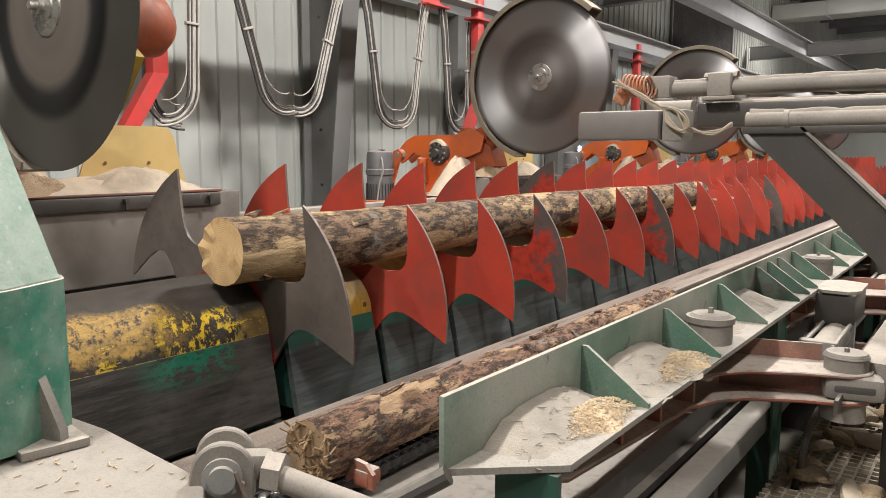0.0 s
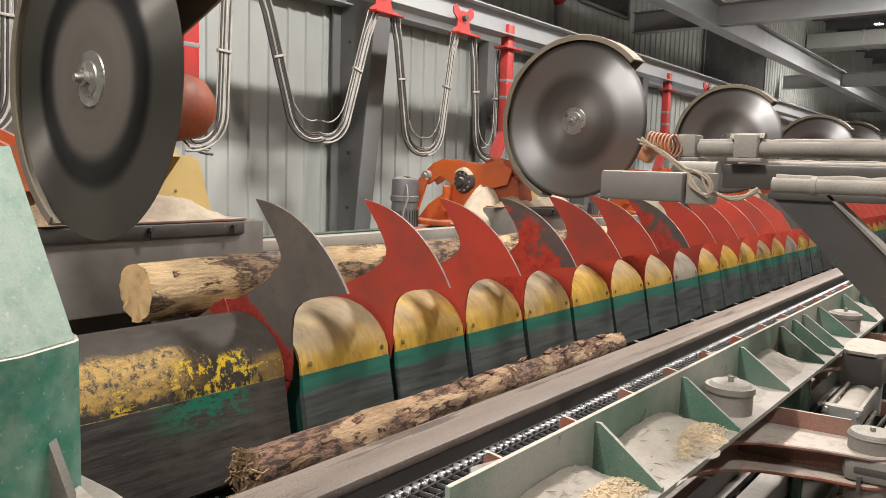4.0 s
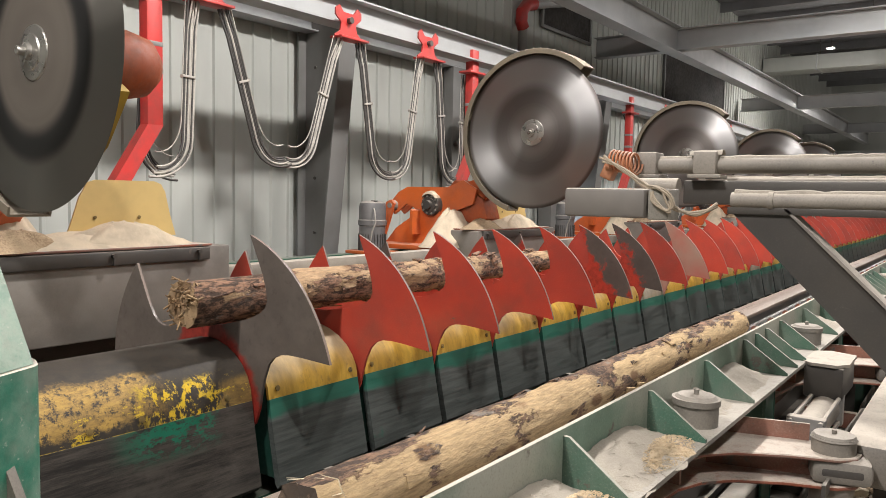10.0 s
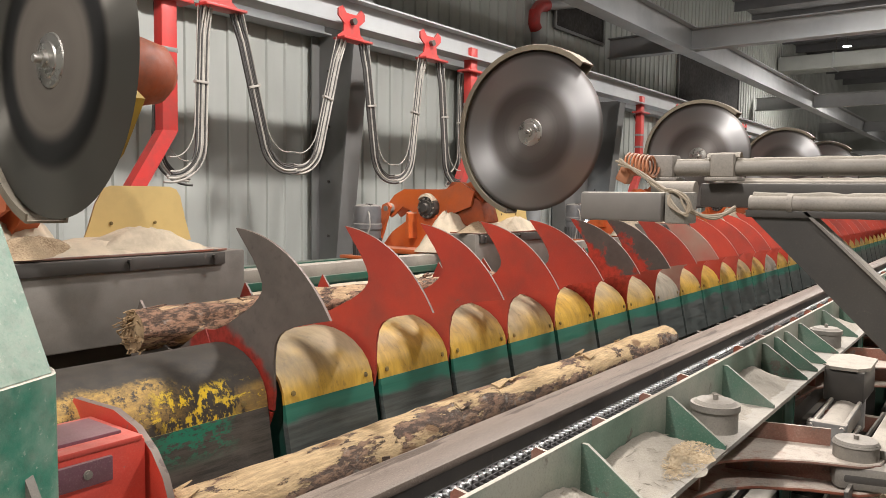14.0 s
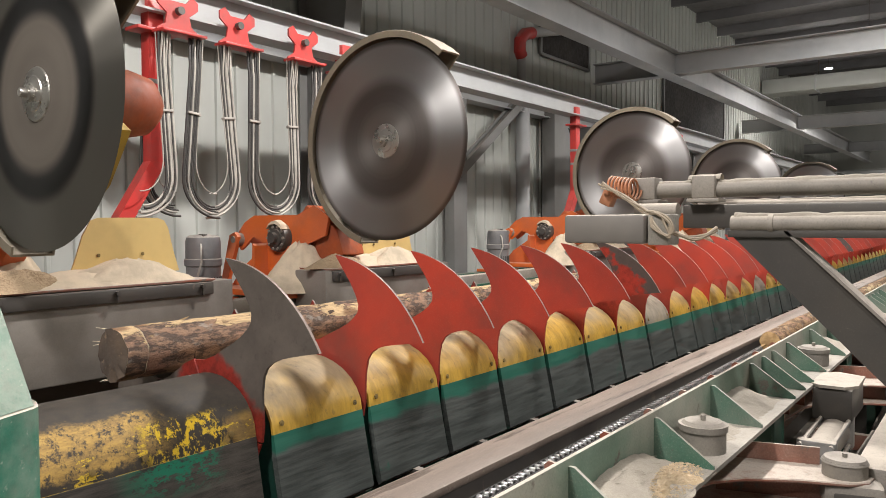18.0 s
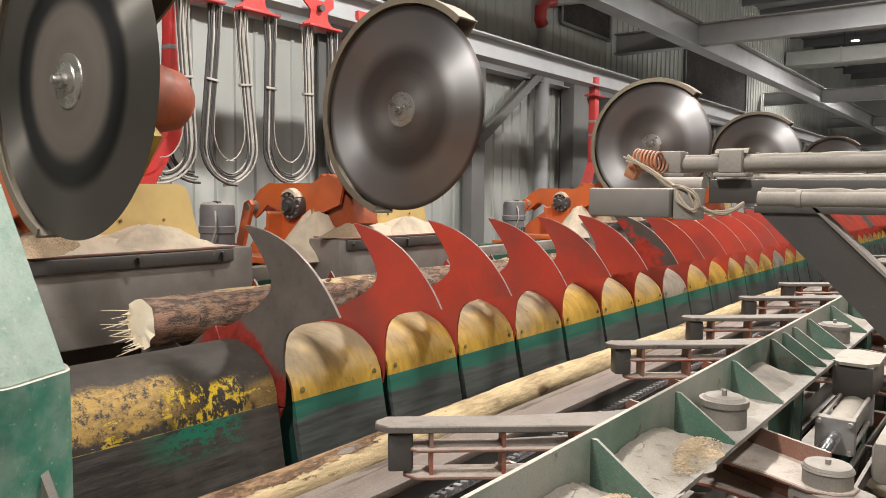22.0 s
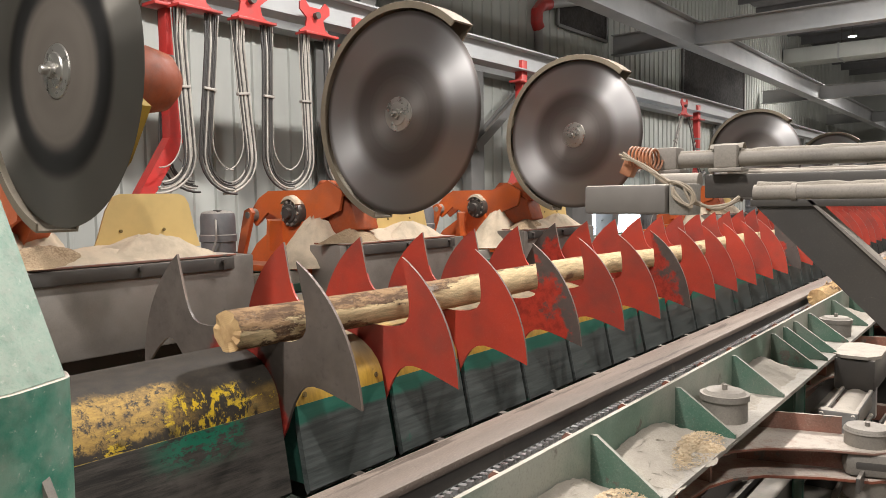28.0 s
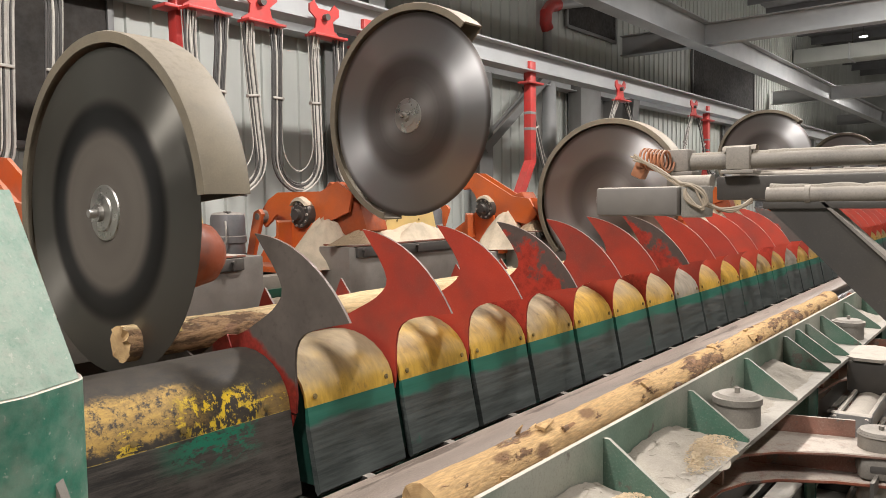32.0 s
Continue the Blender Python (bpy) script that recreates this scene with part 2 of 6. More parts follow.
def scraped_material():
    """Black oily steel with a smeared ochre patch, torn bright flecks of yellow and a yellow line at the seam."""
    m, nt, b = nodes_of("cover_scraped_yellow")
    c = nt.nodes.new("ShaderNodeTexCoord")
    s = nt.nodes.new("ShaderNodeSeparateXYZ")
    nt.links.new(c.outputs["Object"], s.inputs[0])
    y, z = s.outputs[1], s.outputs[2]
    big = noisy(nt, 4.5, 7.0, (1, 0.7, 1), 0.65)
    fine = noisy(nt, 16.0, 12.0, (1.3, 0.8, 1.0), 0.8, 4.0)
    swirl = noisy(nt, 9.0, 12.0, (1.0, 0.45, 1.5), 0.8, 12.0)
    drag = noisy(nt, 19.0, 12.0, (1.0, 1.3, 0.75), 0.75, 17.0)

    def drifted(v, n, k):
        h = nt.nodes.new("ShaderNodeMath")
        h.operation = "MULTIPLY_ADD"
        nt.links.new(n, h.inputs[0])
        h.inputs[1].default_value = k
        nt.links.new(v, h.inputs[2])
        return h.outputs[0]

    zz = drifted(drifted(z, fine, 0.09), big, 0.08)
    yy = drifted(drifted(y, drag, 0.35), big, 0.2)
    dark = mixed(nt, ranged(nt, fine, 0.35, 0.65), (0.022, 0.018, 0.014), (0.052, 0.042, 0.031))
    ochre = mixed(nt, ranged(nt, swirl, 0.36, 0.62), (0.46, 0.285, 0.065), (0.17, 0.105, 0.04))
    patch = times(nt, window_of(nt, zz, 1.11, 1.135, 1.255, 1.285), ranged(nt, yy, 1.78, 1.60))
    patch2 = times(nt, times(nt, ranged(nt, zz, 1.22, 1.16), ranged(nt, yy, 1.98, 2.03)), 0.7)
    scuff = ranged(nt, noisy(nt, 34.0, 10.0, (1.2, 0.9, 0.8), 0.8, 21.0), 0.40, 0.52)
    col = mixed(nt, times(nt, times(nt, patch, scuff), ranged(nt, swirl, 0.68, 0.56)), dark, ochre)
    col = mixed(nt, patch2, col, ochre)
    torn = times(nt, ranged(nt, drag, 0.52, 0.545), window_of(nt, yy, 1.58, 1.74, 1.97, 2.02))
    torn = times(nt, torn, times(nt, window_of(nt, zz, 1.08, 1.09, 1.22, 1.25), ranged(nt, fine, 0.40, 0.47)))
    col = mixed(nt, torn, col, (0.70, 0.47, 0.02))
    specks = times(nt, ranged(nt, swirl, 0.55, 0.58), window_of(nt, zz, 1.06, 1.08, 1.20, 1.24))
    col = mixed(nt, times(nt, specks, ranged(nt, drag, 0.46, 0.52)), col, (0.62, 0.42, 0.03))
    seam = times(nt, ranged(nt, drifted(z, fine, 0.012), 1.0125, 1.0095), ranged(nt, drag, 0.44, 0.52))
    col = mixed(nt, seam, col, (0.46, 0.33, 0.05))
    nt.links.new(col, b.inputs["Base Color"])
    nt.links.new(ranged(nt, fine, 0.3, 0.7, 0.62, 0.82), b.inputs["Roughness"])
    bumped(nt, b, fine, 0.25, 0.004)
    return m


def scoured_material():
    """Dark steel side rubbed along its length, with what is left of its green paint in one torn patch."""
    m, nt, b = nodes_of("cover_scoured_side")
    c = nt.nodes.new("ShaderNodeTexCoord")
    s = nt.nodes.new("ShaderNodeSeparateXYZ")
    nt.links.new(c.outputs["Object"], s.inputs[0])
    big = noisy(nt, 5.0, 8.0, (1, 0.6, 1), 0.7)
    fine = noisy(nt, 15.0, 12.0, (1.0, 0.14, 2.0), 0.8, 4.0)
    flake = noisy(nt, 11.0, 10.0, (1.0, 0.8, 1.6), 0.75, 9.0)
    col = mixed(nt, ranged(nt, fine, 0.34, 0.66), (0.030, 0.028, 0.026), (0.105, 0.092, 0.078))
    col = mixed(nt, times(nt, ranged(nt, big, 0.5, 0.7), 0.5), col, (0.13, 0.115, 0.10))
    green = times(nt, window_of(nt, s.outputs[1], 1.18, 1.42, 1.60, 1.74), ranged(nt, s.outputs[2], 0.84, 0.95))
    green = times(nt, green, ranged(nt, flake, 0.47, 0.54))
    col = mixed(nt, green, col, (0.018, 0.20, 0.12))
    nt.links.new(col, b.inputs["Base Color"])
    nt.links.new(ranged(nt, fine, 0.3, 0.7, 0.36, 0.6), b.inputs["Roughness"])
    b.inputs["Metallic"].default_value = 0.15
    bumped(nt, b, fine, 0.2, 0.004)
    return m


M_YELLOW_OLD = scraped_material()
M_SIDE_DARK = scoured_material()

M_LEDGE = surface("dusted_ledge", (0.24, 0.23, 0.205), (0.30, 0.28, 0.245), 0.18, (0.12, 0.11, 0.10), 0.45, 0.6, 0.1, 6.0, speck=0.3)
M_GREEN = surface("machine_green", (0.16, 0.245, 0.185), (0.30, 0.315, 0.265), 0.24, (0.13, 0.12, 0.10), 1.0, 0.5, 0.0, 5.0, speck=0.22)
M_GREEN_DEEP = surface("deep_green", (0.010, 0.085, 0.055), None, 0.15, (0.05, 0.05, 0.05), 0.3, 0.4, 0.0, 5.0)
# darker than the deep green, for the end plates between the covers
M_GREEN_DARKER = surface("very_dark_green", (0.006, 0.040, 0.028), None, 0.2, (0.02, 0.018, 0.016), 0.0, 0.5, 0.0, 5.0)
M_GREEN_POST = surface("post_green", (0.022, 0.18, 0.118), (0.05, 0.22, 0.155), 0.28, (0.24, 0.33, 0.27), 1.0, 0.45, 0.0, 30.0, grime=0.3, speck=0.2)
M_DUSTED = surface("dusted_steel", (0.23, 0.21, 0.19), (0.30, 0.27, 0.23), 0.15, (0.10, 0.09, 0.08), 1.0, 0.6, 0.1, 5.0, speck=0.22)
M_STEEL_DARK = surface("dark_steel", (0.075, 0.07, 0.066), None, 0.25, (0.14, 0.115, 0.10), 0.4, 0.45, 0.3, 6.0, speck=0.06)
M_KICK = surface("kicker_top", (0.12, 0.10, 0.086), (0.18, 0.155, 0.13), 0.3, (0.06, 0.05, 0.042), 0.3, 0.55, 0.1, 6.0, speck=0.35)
M_FOOT = surface("dusted_foot", (0.20, 0.185, 0.165), (0.26, 0.235, 0.20), 0.15, (0.12, 0.11, 0.10), 0.42, 0.6, 0.1, 6.0, speck=0.2)
M_GUSSET = surface("gusset_green", (0.05, 0.14, 0.095), (0.10, 0.17, 0.13), 0.30, (0.10, 0.09, 0.075), 0.7, 0.5, 0.0, 7.0, speck=0.25)
M_BOXBEAM = surface("smoked_grey_paint", (0.115, 0.105, 0.098), (0.15, 0.138, 0.128), 0.12, (0.07, 0.06, 0.055), 0.8, 0.55, 0.0, 4.0, grime=0.4)
M_STEEL_GREY = surface("grey_paint", (0.22, 0.225, 0.22), (0.26, 0.265, 0.26), 0.12, (0.13, 0.12, 0.11), 0.7, 0.5, 0.0, 4.0, speck=0.12)
M_BAR = surface("worn_guide_bar", (0.31, 0.25, 0.205), (0.17, 0.13, 0.105), 0.36, (0.075, 0.052, 0.04), 0.08, 0.55, 0.05, 5.0, (2.2, 0.16, 1), bump=0.8, grime=0.45, speck=0.45)
M_CHAIN_DARK = surface("oily_chain", (0.035, 0.033, 0.032), None, 0.1, (0.06, 0.05, 0.045), 0.0, 0.5, 0.2, 9.0)
M_CHAIN = surface("polished_chain", (0.80, 0.80, 0.80), None, 0.1, (0.1, 0.09, 0.08), 0.0, 0.33, 1.0, 9.0, grime=0.2)
M_RUSTRED = surface("rust_red", (0.30, 0.075, 0.035), (0.22, 0.09, 0.06), 0.35, (0.13, 0.10, 0.085), 0.9, 0.55, 0.0, 6.0, speck=0.3)
M_RED = surface("pusher_red", (0.66, 0.062, 0.035), (0.55, 0.05, 0.035), 0.12, (0.2, 0.17, 0.15), 0.2, 0.4, 0.0, 5.0, grime=0.18, speck=0.12)
M_PLUM = surface("plum_wear_strip", (0.14, 0.045, 0.075), (0.19, 0.075, 0.10), 0.15, (0.2, 0.14, 0.14), 0.15, 0.4, 0.0, 6.0, speck=0.2)
M_COIL = surface("faded_coil", (0.50, 0.16, 0.05), (0.42, 0.17, 0.08), 0.1, (0.3, 0.2, 0.14), 0.6, 0.5, 0.0, 9.0)
M_ORANGE = surface("saw_orange", (0.68, 0.135, 0.018), (0.58, 0.11, 0.02), 0.10, (0.22, 0.13, 0.08), 0.35, 0.4, 0.0, 5.0, grime=0.2, speck=0.12)
M_HOOD = surface("hood_yellow", (0.68, 0.50, 0.20), (0.60, 0.43, 0.16), 0.05, (0.4, 0.3, 0.15), 0.3, 0.45, 0.0, 4.0, grime=0.15)
M_TABLE = surface("table_grey", (0.215, 0.195, 0.172), (0.275, 0.255, 0.23), 0.14, (0.12, 0.10, 0.085), 0.3, 0.42, 0.35, 3.0, grime=0.4, speck=0.15)
M_GUARD = surface("guard_cream", (0.21, 0.175, 0.12), (0.165, 0.138, 0.095), 0.12, (0.2, 0.17, 0.14), 0.3, 0.5, 0.0, 5.0, speck=0.15)
M_BEAM = surface("beam_grey_paint", (0.36, 0.37, 0.375), (0.41, 0.42, 0.42), 0.05, (0.18, 0.17, 0.16), 0.3, 0.5, 0.0, 2.0, grime=0.15)
M_COLUMN = surface("column_grey", (0.20, 0.20, 0.195), (0.16, 0.16, 0.155), 0.06, (0.11, 0.1, 0.09), 0.3, 0.5, 0.0, 2.0, grime=0.25)
M_SIDING = surface("pale_siding", (0.505, 0.52, 0.485), (0.455, 0.47, 0.435), 0.03, (0.3, 0.3, 0.29), 0.0, 0.45, 0.0, 1.2, (1, 1, 0.3), bump=0.04, grime=0.16)
M_DARKROOF = surface("dark_deck", (0.20, 0.20, 0.205), None, 0.0, dust=0.0, rough=0.7, scale=1.5, bump=0.0, grime=0.2)
M_TROLLEY = surface("trolley_red", (0.60, 0.04, 0.035), None, 0.08, (0.2, 0.15, 0.13), 0.25, 0.45, 0.0, 8.0)
M_CORD = surface("tan_cord", (0.42, 0.345, 0.25), (0.32, 0.26, 0.19), 0.0, dust=0.3, rough=0.7, scale=9.0, bump=0.0)
M_CABLE_D = surface("dark_cable", (0.04, 0.038, 0.036), None, 0.0, dust=0.25, rough=0.5, scale=9.0, bump=0.0)
M_CABLE_L = surface("dusty_cable", (0.50, 0.47, 0.42), (0.36, 0.335, 0.30), 0.0, dust=0.3, rough=0.6, scale=9.0, bump=0.0)
M_RUBBER = surface("black_rubber", (0.025, 0.025, 0.025), None, 0.0, dust=0.5, rough=0.7, scale=9.0)
# near-black colour that paints the dark of unlit wall
M_UNLIT_SHEET = surface("unlit_wall_sheet", (0.020, 0.017, 0.014), (0.032, 0.027, 0.022), 0.05, (0.05, 0.04, 0.03), 0.0, 0.75, 0.0, 3.0, bump=0.1)
M_CONCRETE = surface("littered_concrete", (0.12, 0.11, 0.10), (0.19, 0.165, 0.135), 0.25, (0.06, 0.055, 0.05), 0.25, 0.8, 0.0, 2.0, bump=0.5)
M_CHROME = surface("cylinder_chrome", (0.75, 0.76, 0.78), None, 0.0, dust=0.0, rough=0.15, metal=1.0, scale=9.0, bump=0.0, grime=0.05)
M_ALU = surface("cast_grey", (0.36, 0.36, 0.35), None, 0.08, (0.2, 0.19, 0.18), 0.9, 0.45, 0.3, 8.0)


def spun(nt, b, amount=0.86):
    """Brushed in circles about the y axis."""
    t = nt.nodes.new("ShaderNodeTangent")
    t.direction_type, t.axis = "RADIAL", "Y"
    nt.links.new(t.outputs[0], b.inputs["Tangent"])
    if hasattr(amount, "is_linked"):
        nt.links.new(amount, b.inputs["Anisotropic"])
    else:
        b.inputs["Anisotropic"].default_value = amount
    b.inputs["Anisotropic Rotation"].default_value = 0.25


def blade_material():
    """Spinning saw plate: concentric rings of polish about its hub."""
    m, nt, b = nodes_of("saw_plate")
    c = nt.nodes.new("ShaderNodeTexCoord")
    s = nt.nodes.new("ShaderNodeSeparateXYZ")
    nt.links.new(c.outputs["Object"], s.inputs[0])
    xz = nt.nodes.new("ShaderNodeCombineXYZ")
    nt.links.new(s.outputs[0], xz.inputs[0])
    nt.links.new(s.outputs[2], xz.inputs[1])
    ln = nt.nodes.new("ShaderNodeVectorMath")
    ln.operation = "LENGTH"
    nt.links.new(xz.outputs[0], ln.inputs[0])
    r = ln.outputs["Value"]
    n = add(nt, "ShaderNodeTexNoise", Scale=6.0, Detail=3.0)
    n.noise_dimensions = "1D"
    nt.links.new(r, n.inputs["W"])
    col = mixed(nt, ranged(nt, n.outputs["Fac"], 0.3, 0.7), (0.155, 0.140, 0.131), (0.20, 0.182, 0.17))
    col = mixed(nt, ranged(nt, r, 0.34, 0.20), col, (0.26, 0.24, 0.225))
    col = mixed(nt, window_of(nt, r, 0.44, 0.60, 0.80, 0.845), col, (0.43, 0.42, 0.415))
    nt.links.new(col, b.inputs["Base Color"])
    nt.links.new(ranged(nt, r, 0.36, 0.60, 0.50, 0.46), b.inputs["Roughness"])
    b.inputs["Metallic"].default_value = 1.0
    spun(nt, b, ranged(nt, r, 0.36, 0.58, 0.5, 0.84))
    return m


def blade_dark_material():
    m, nt, b = nodes_of("resin_coated_plate")
    c = nt.nodes.new("ShaderNodeTexCoord")
    s = nt.nodes.new("ShaderNodeSeparateXYZ")
    nt.links.new(c.outputs["Object"], s.inputs[0])
    xz = nt.nodes.new("ShaderNodeCombineXYZ")
    nt.links.new(s.outputs[0], xz.inputs[0])
    nt.links.new(s.outputs[2], xz.inputs[1])
    ln = nt.nodes.new("ShaderNodeVectorMath")
    ln.operation = "LENGTH"
    nt.links.new(xz.outputs[0], ln.inputs[0])
    r = ln.outputs["Value"]
    n = add(nt, "ShaderNodeTexNoise", Scale=5.0, Detail=3.0)
    n.noise_dimensions = "1D"
    nt.links.new(r, n.inputs["W"])
    col = mixed(nt, ranged(nt, n.outputs["Fac"], 0.3, 0.7), (0.125, 0.108, 0.090), (0.15, 0.13, 0.108))
    band = times(nt, ranged(nt, r, 0.38, 0.47), ranged(nt, r, 0.62, 0.54))
    col = mixed(nt, ranged(nt, r, 0.54, 0.62), col, (0.165, 0.155, 0.135))
    col = mixed(nt, band, col, (0.022, 0.021, 0.02))
    nt.links.new(col, b.inputs["Base Color"])
    nt.links.new(ranged(nt, r, 0.36, 0.60, 0.60, 0.42), b.inputs["Roughness"])
    nt.links.new(ranged(nt, r, 0.36, 0.60, 0.25, 0.85), b.inputs["Metallic"])
    spun(nt, b, ranged(nt, r, 0.40, 0.60, 0.2, 0.94))
    return m


M_FLANGE = surface("turned_flange", (0.50, 0.48, 0.44), None, 0.0, dust=0.0, rough=0.30, metal=0.9, scale=3.0, bump=0.0, grime=0.2)
M_DRIVE = surface("drive_housing_orange", (0.42, 0.085, 0.02), (0.30, 0.065, 0.022), 0.2, (0.14, 0.075, 0.05), 0.0, 0.6, 0.0, 7.0, grime=0.5)
M_MOTOR = surface("motor_dark_grey", (0.115, 0.117, 0.125), (0.15, 0.15, 0.155), 0.08, (0.2, 0.19, 0.18), 0.5, 0.45, 0.0, 6.0, speck=0.1)
M_BLADE = blade_material()
M_BLADE_DARK = blade_dark_material()


def bark_material(name, bark, bare, amount, scale=5.0, dark=(0.12, 0.078, 0.05), flank=(0.0, 0.0), butt=0.0):
    """Bark in flaky plates with fissures; torn patches lay the wood bare, with knots, running along the stem (local y)."""
    m, nt, b = nodes_of(name)
    n1 = noisy(nt, scale, 10.0, (1, 0.33, 1), 0.68)
    n2 = noisy(nt, scale * 5, 10.0, (1, 0.35, 1), 0.75, 5.0)
    n3 = noisy(nt, scale * 1.7, 8.0, (1, 0.6, 1), 0.65, 9.0)
    n4 = noisy(nt, scale * 16, 6.0, (1, 0.12, 1), 0.7, 13.0)
    col = mixed(nt, ranged(nt, n2, 0.44, 0.58), dark, bark)
    col = mixed(nt, times(nt, ranged(nt, n3, 0.56, 0.66), 0.75), col, (0.36, 0.20, 0.13))
    col = mixed(nt, times(nt, ranged(nt, n3, 0.42, 0.34), 0.7), col, (0.30, 0.27, 0.23))
    wood = mixed(nt, ranged(nt, n4, 0.35, 0.65), bare, tuple(c * 0.66 for c in bare))
    wood = mixed(nt, times(nt, ranged(nt, n2, 0.60, 0.68), 0.8), wood, (0.22, 0.12, 0.06))
    c = nt.nodes.new("ShaderNodeTexCoord")
    stem = nt.nodes.new("ShaderNodeMapping")
    stem.inputs["Scale"].default_value = (6.0, 3.2, 6.0)
    nt.links.new(c.outputs["Object"], stem.inputs["Vector"])
    knot = add(nt, "ShaderNodeTexVoronoi", Scale=1.0)
    nt.links.new(stem.outputs[0], knot.inputs["Vector"])
    rim = nt.nodes.new("ShaderNodeMath")
    rim.operation = "MULTIPLY_ADD"
    nt.links.new(n2, rim.inputs[0])
    rim.inputs[1].default_value = 0.30
    nt.links.new(knot.outputs["Distance"], rim.inputs[2])
    wood = mixed(nt, times(nt, ranged(nt, rim.outputs[0], 0.42, 0.28), 0.85), wood, (0.17, 0.085, 0.04))
    dot = nt.nodes.new("ShaderNodeVectorMath")
    dot.operation = "DOT_PRODUCT"
    nt.links.new(c.outputs["Object"], dot.inputs[0])
    dot.inputs[1].default_value = (flank[0], 0.0, flank[1])
    peel = nt.nodes.new("ShaderNodeMath")
    nt.links.new(dot.outputs["Value"], peel.inputs[0])
    nt.links.new(n1, peel.inputs[1])
    kept = peel.outputs[0]
    if butt:
        sep = nt.nodes.new("ShaderNodeSeparateXYZ")
        nt.links.new(c.outputs["Object"], sep.inputs[0])
        less = nt.nodes.new("ShaderNodeMath")
        less.operation = "SUBTRACT"
        nt.links.new(kept, less.inputs[0])
        nt.links.new(ranged(nt, sep.outputs[1], 2.4, 0.0, 0.0, butt), less.inputs[1])
        kept = less.outputs[0]
    patch = ranged(nt, kept, 0.63 - amount * 0.28, 0.65 - amount * 0.28)
    col = mixed(nt, patch, col, wood)
    nt.links.new(col, b.inputs["Base Color"])
    b.inputs["Roughness"].default_value = 0.85
    hgt = nt.nodes.new("ShaderNodeMath")
    hgt.operation = "SUBTRACT"
    nt.links.new(n2, hgt.inputs[0])
    nt.links.new(times(nt, patch, 0.35), hgt.inputs[1])
    bumped(nt, b, hgt.outputs[0], 1.0, 0.02)
    return m


M_BARK_A = bark_material("bark_half_peeled", (0.30, 0.195, 0.11), (0.62, 0.44, 0.235), 0.42, 4.6, (0.055, 0.036, 0.023))
M_BARK_B = bark_material("bark_ragged_pink", (0.33, 0.185, 0.115), (0.60, 0.40, 0.23), 0.36, 8.0, (0.06, 0.036, 0.024))
M_BARK_C = bark_material("bark_grey_brown", (0.27, 0.165, 0.105), (0.62, 0.44, 0.24), 0.34, 5.0, (0.075, 0.05, 0.037), (1.1, 0.0))
M_BARK_D = bark_material("peeled_pale_wood", (0.38, 0.235, 0.12), (0.74, 0.56, 0.31), 0.72, 3.4, (0.13, 0.075, 0.04), (0.0, -1.9), 0.28)
M_BARK_E = bark_material("bark_orange_peeled", (0.34, 0.185, 0.09), (0.70, 0.45, 0.205), 0.72, 6.5, (0.13, 0.07, 0.035))


def end_material():
    m, nt, b = nodes_of("log_end_grain")
    c = nt.nodes.new("ShaderNodeTexCoord")
    w = add(nt, "ShaderNodeTexWave", Scale=40.0, Distortion=3.0, Detail=4.0)
    w.wave_type, w.rings_direction = "RINGS", "Y"
    nt.links.new(c.outputs["Object"], w.inputs["Vector"])
    n = noisy(nt, 9.0, 6.0)
    col = mixed(nt, ranged(nt, w.outputs["Fac"], 0.2, 0.9), (0.62, 0.43, 0.215), (0.54, 0.345, 0.155))
    col = mixed(nt, ranged(nt, n, 0.45, 0.7), col, (0.36, 0.22, 0.10))
    nt.links.new(col, b.inputs["Base Color"])
    b.inputs["Roughness"].default_value = 0.85
    return m


M_END = end_material()
M_END_DARK = surface("weathered_end", (0.075, 0.055, 0.042), (0.13, 0.09, 0.06), 0.3, (0.2, 0.14, 0.09), 0.0, 0.9, 0.0, 12.0, bump=0.6)
M_END_TORN = surface("torn_end", (0.40, 0.275, 0.15), (0.25, 0.155, 0.08), 0.4, (0.12, 0.075, 0.04), 0.0, 0.9, 0.0, 22.0, bump=0.9)
M_FRESH = surface("fresh_cut_wood", (0.86, 0.76, 0.58), (0.78, 0.66, 0.47), 0.0, dust=0.0, rough=0.8, scale=14.0, stretch=(1, 1, 1), bump=0.4, grime=0.05)


def chips_material(name, a, bcol, scale, bump=0.5):
    m, nt, b = nodes_of(name)
    v = add(nt, "ShaderNodeTexVoronoi", Scale=scale)
    c = nt.nodes.new("ShaderNodeTexCoord")
    nt.links.new(c.outputs["Object"], v.inputs["Vector"])
    s = nt.nodes.new("ShaderNodeSeparateXYZ")
    nt.links.new(v.outputs["Color"], s.inputs[0])
    col = mixed(nt, s.outputs[0], a, bcol)
    col = mixed(nt, ranged(nt, noisy(nt, 5.0, 5.0), 0.4, 0.7), col, tuple(x * 0.7 for x in a))
    nt.links.new(col, b.inputs["Base Color"])
    b.inputs["Roughness"].default_value = 0.95
    bumped(nt, b, v.outputs["Distance"], bump, 0.006)
    return m


M_CHIPS = chips_material("wood_chips", (0.66, 0.53, 0.36), (0.54, 0.41, 0.26), 110.0)
M_SAWDUST = chips_material("sawdust", (0.66, 0.56, 0.42), (0.60, 0.50, 0.37), 300.0, 0.2)
M_DRIFT = chips_material("settled_dust", (0.43, 0.385, 0.32), (0.36, 0.32, 0.265), 300.0, 0.3)
M_SAWDUST_DK = chips_material("stringy_sawdust", (0.44, 0.33, 0.21), (0.26, 0.18, 0.11), 120.0)


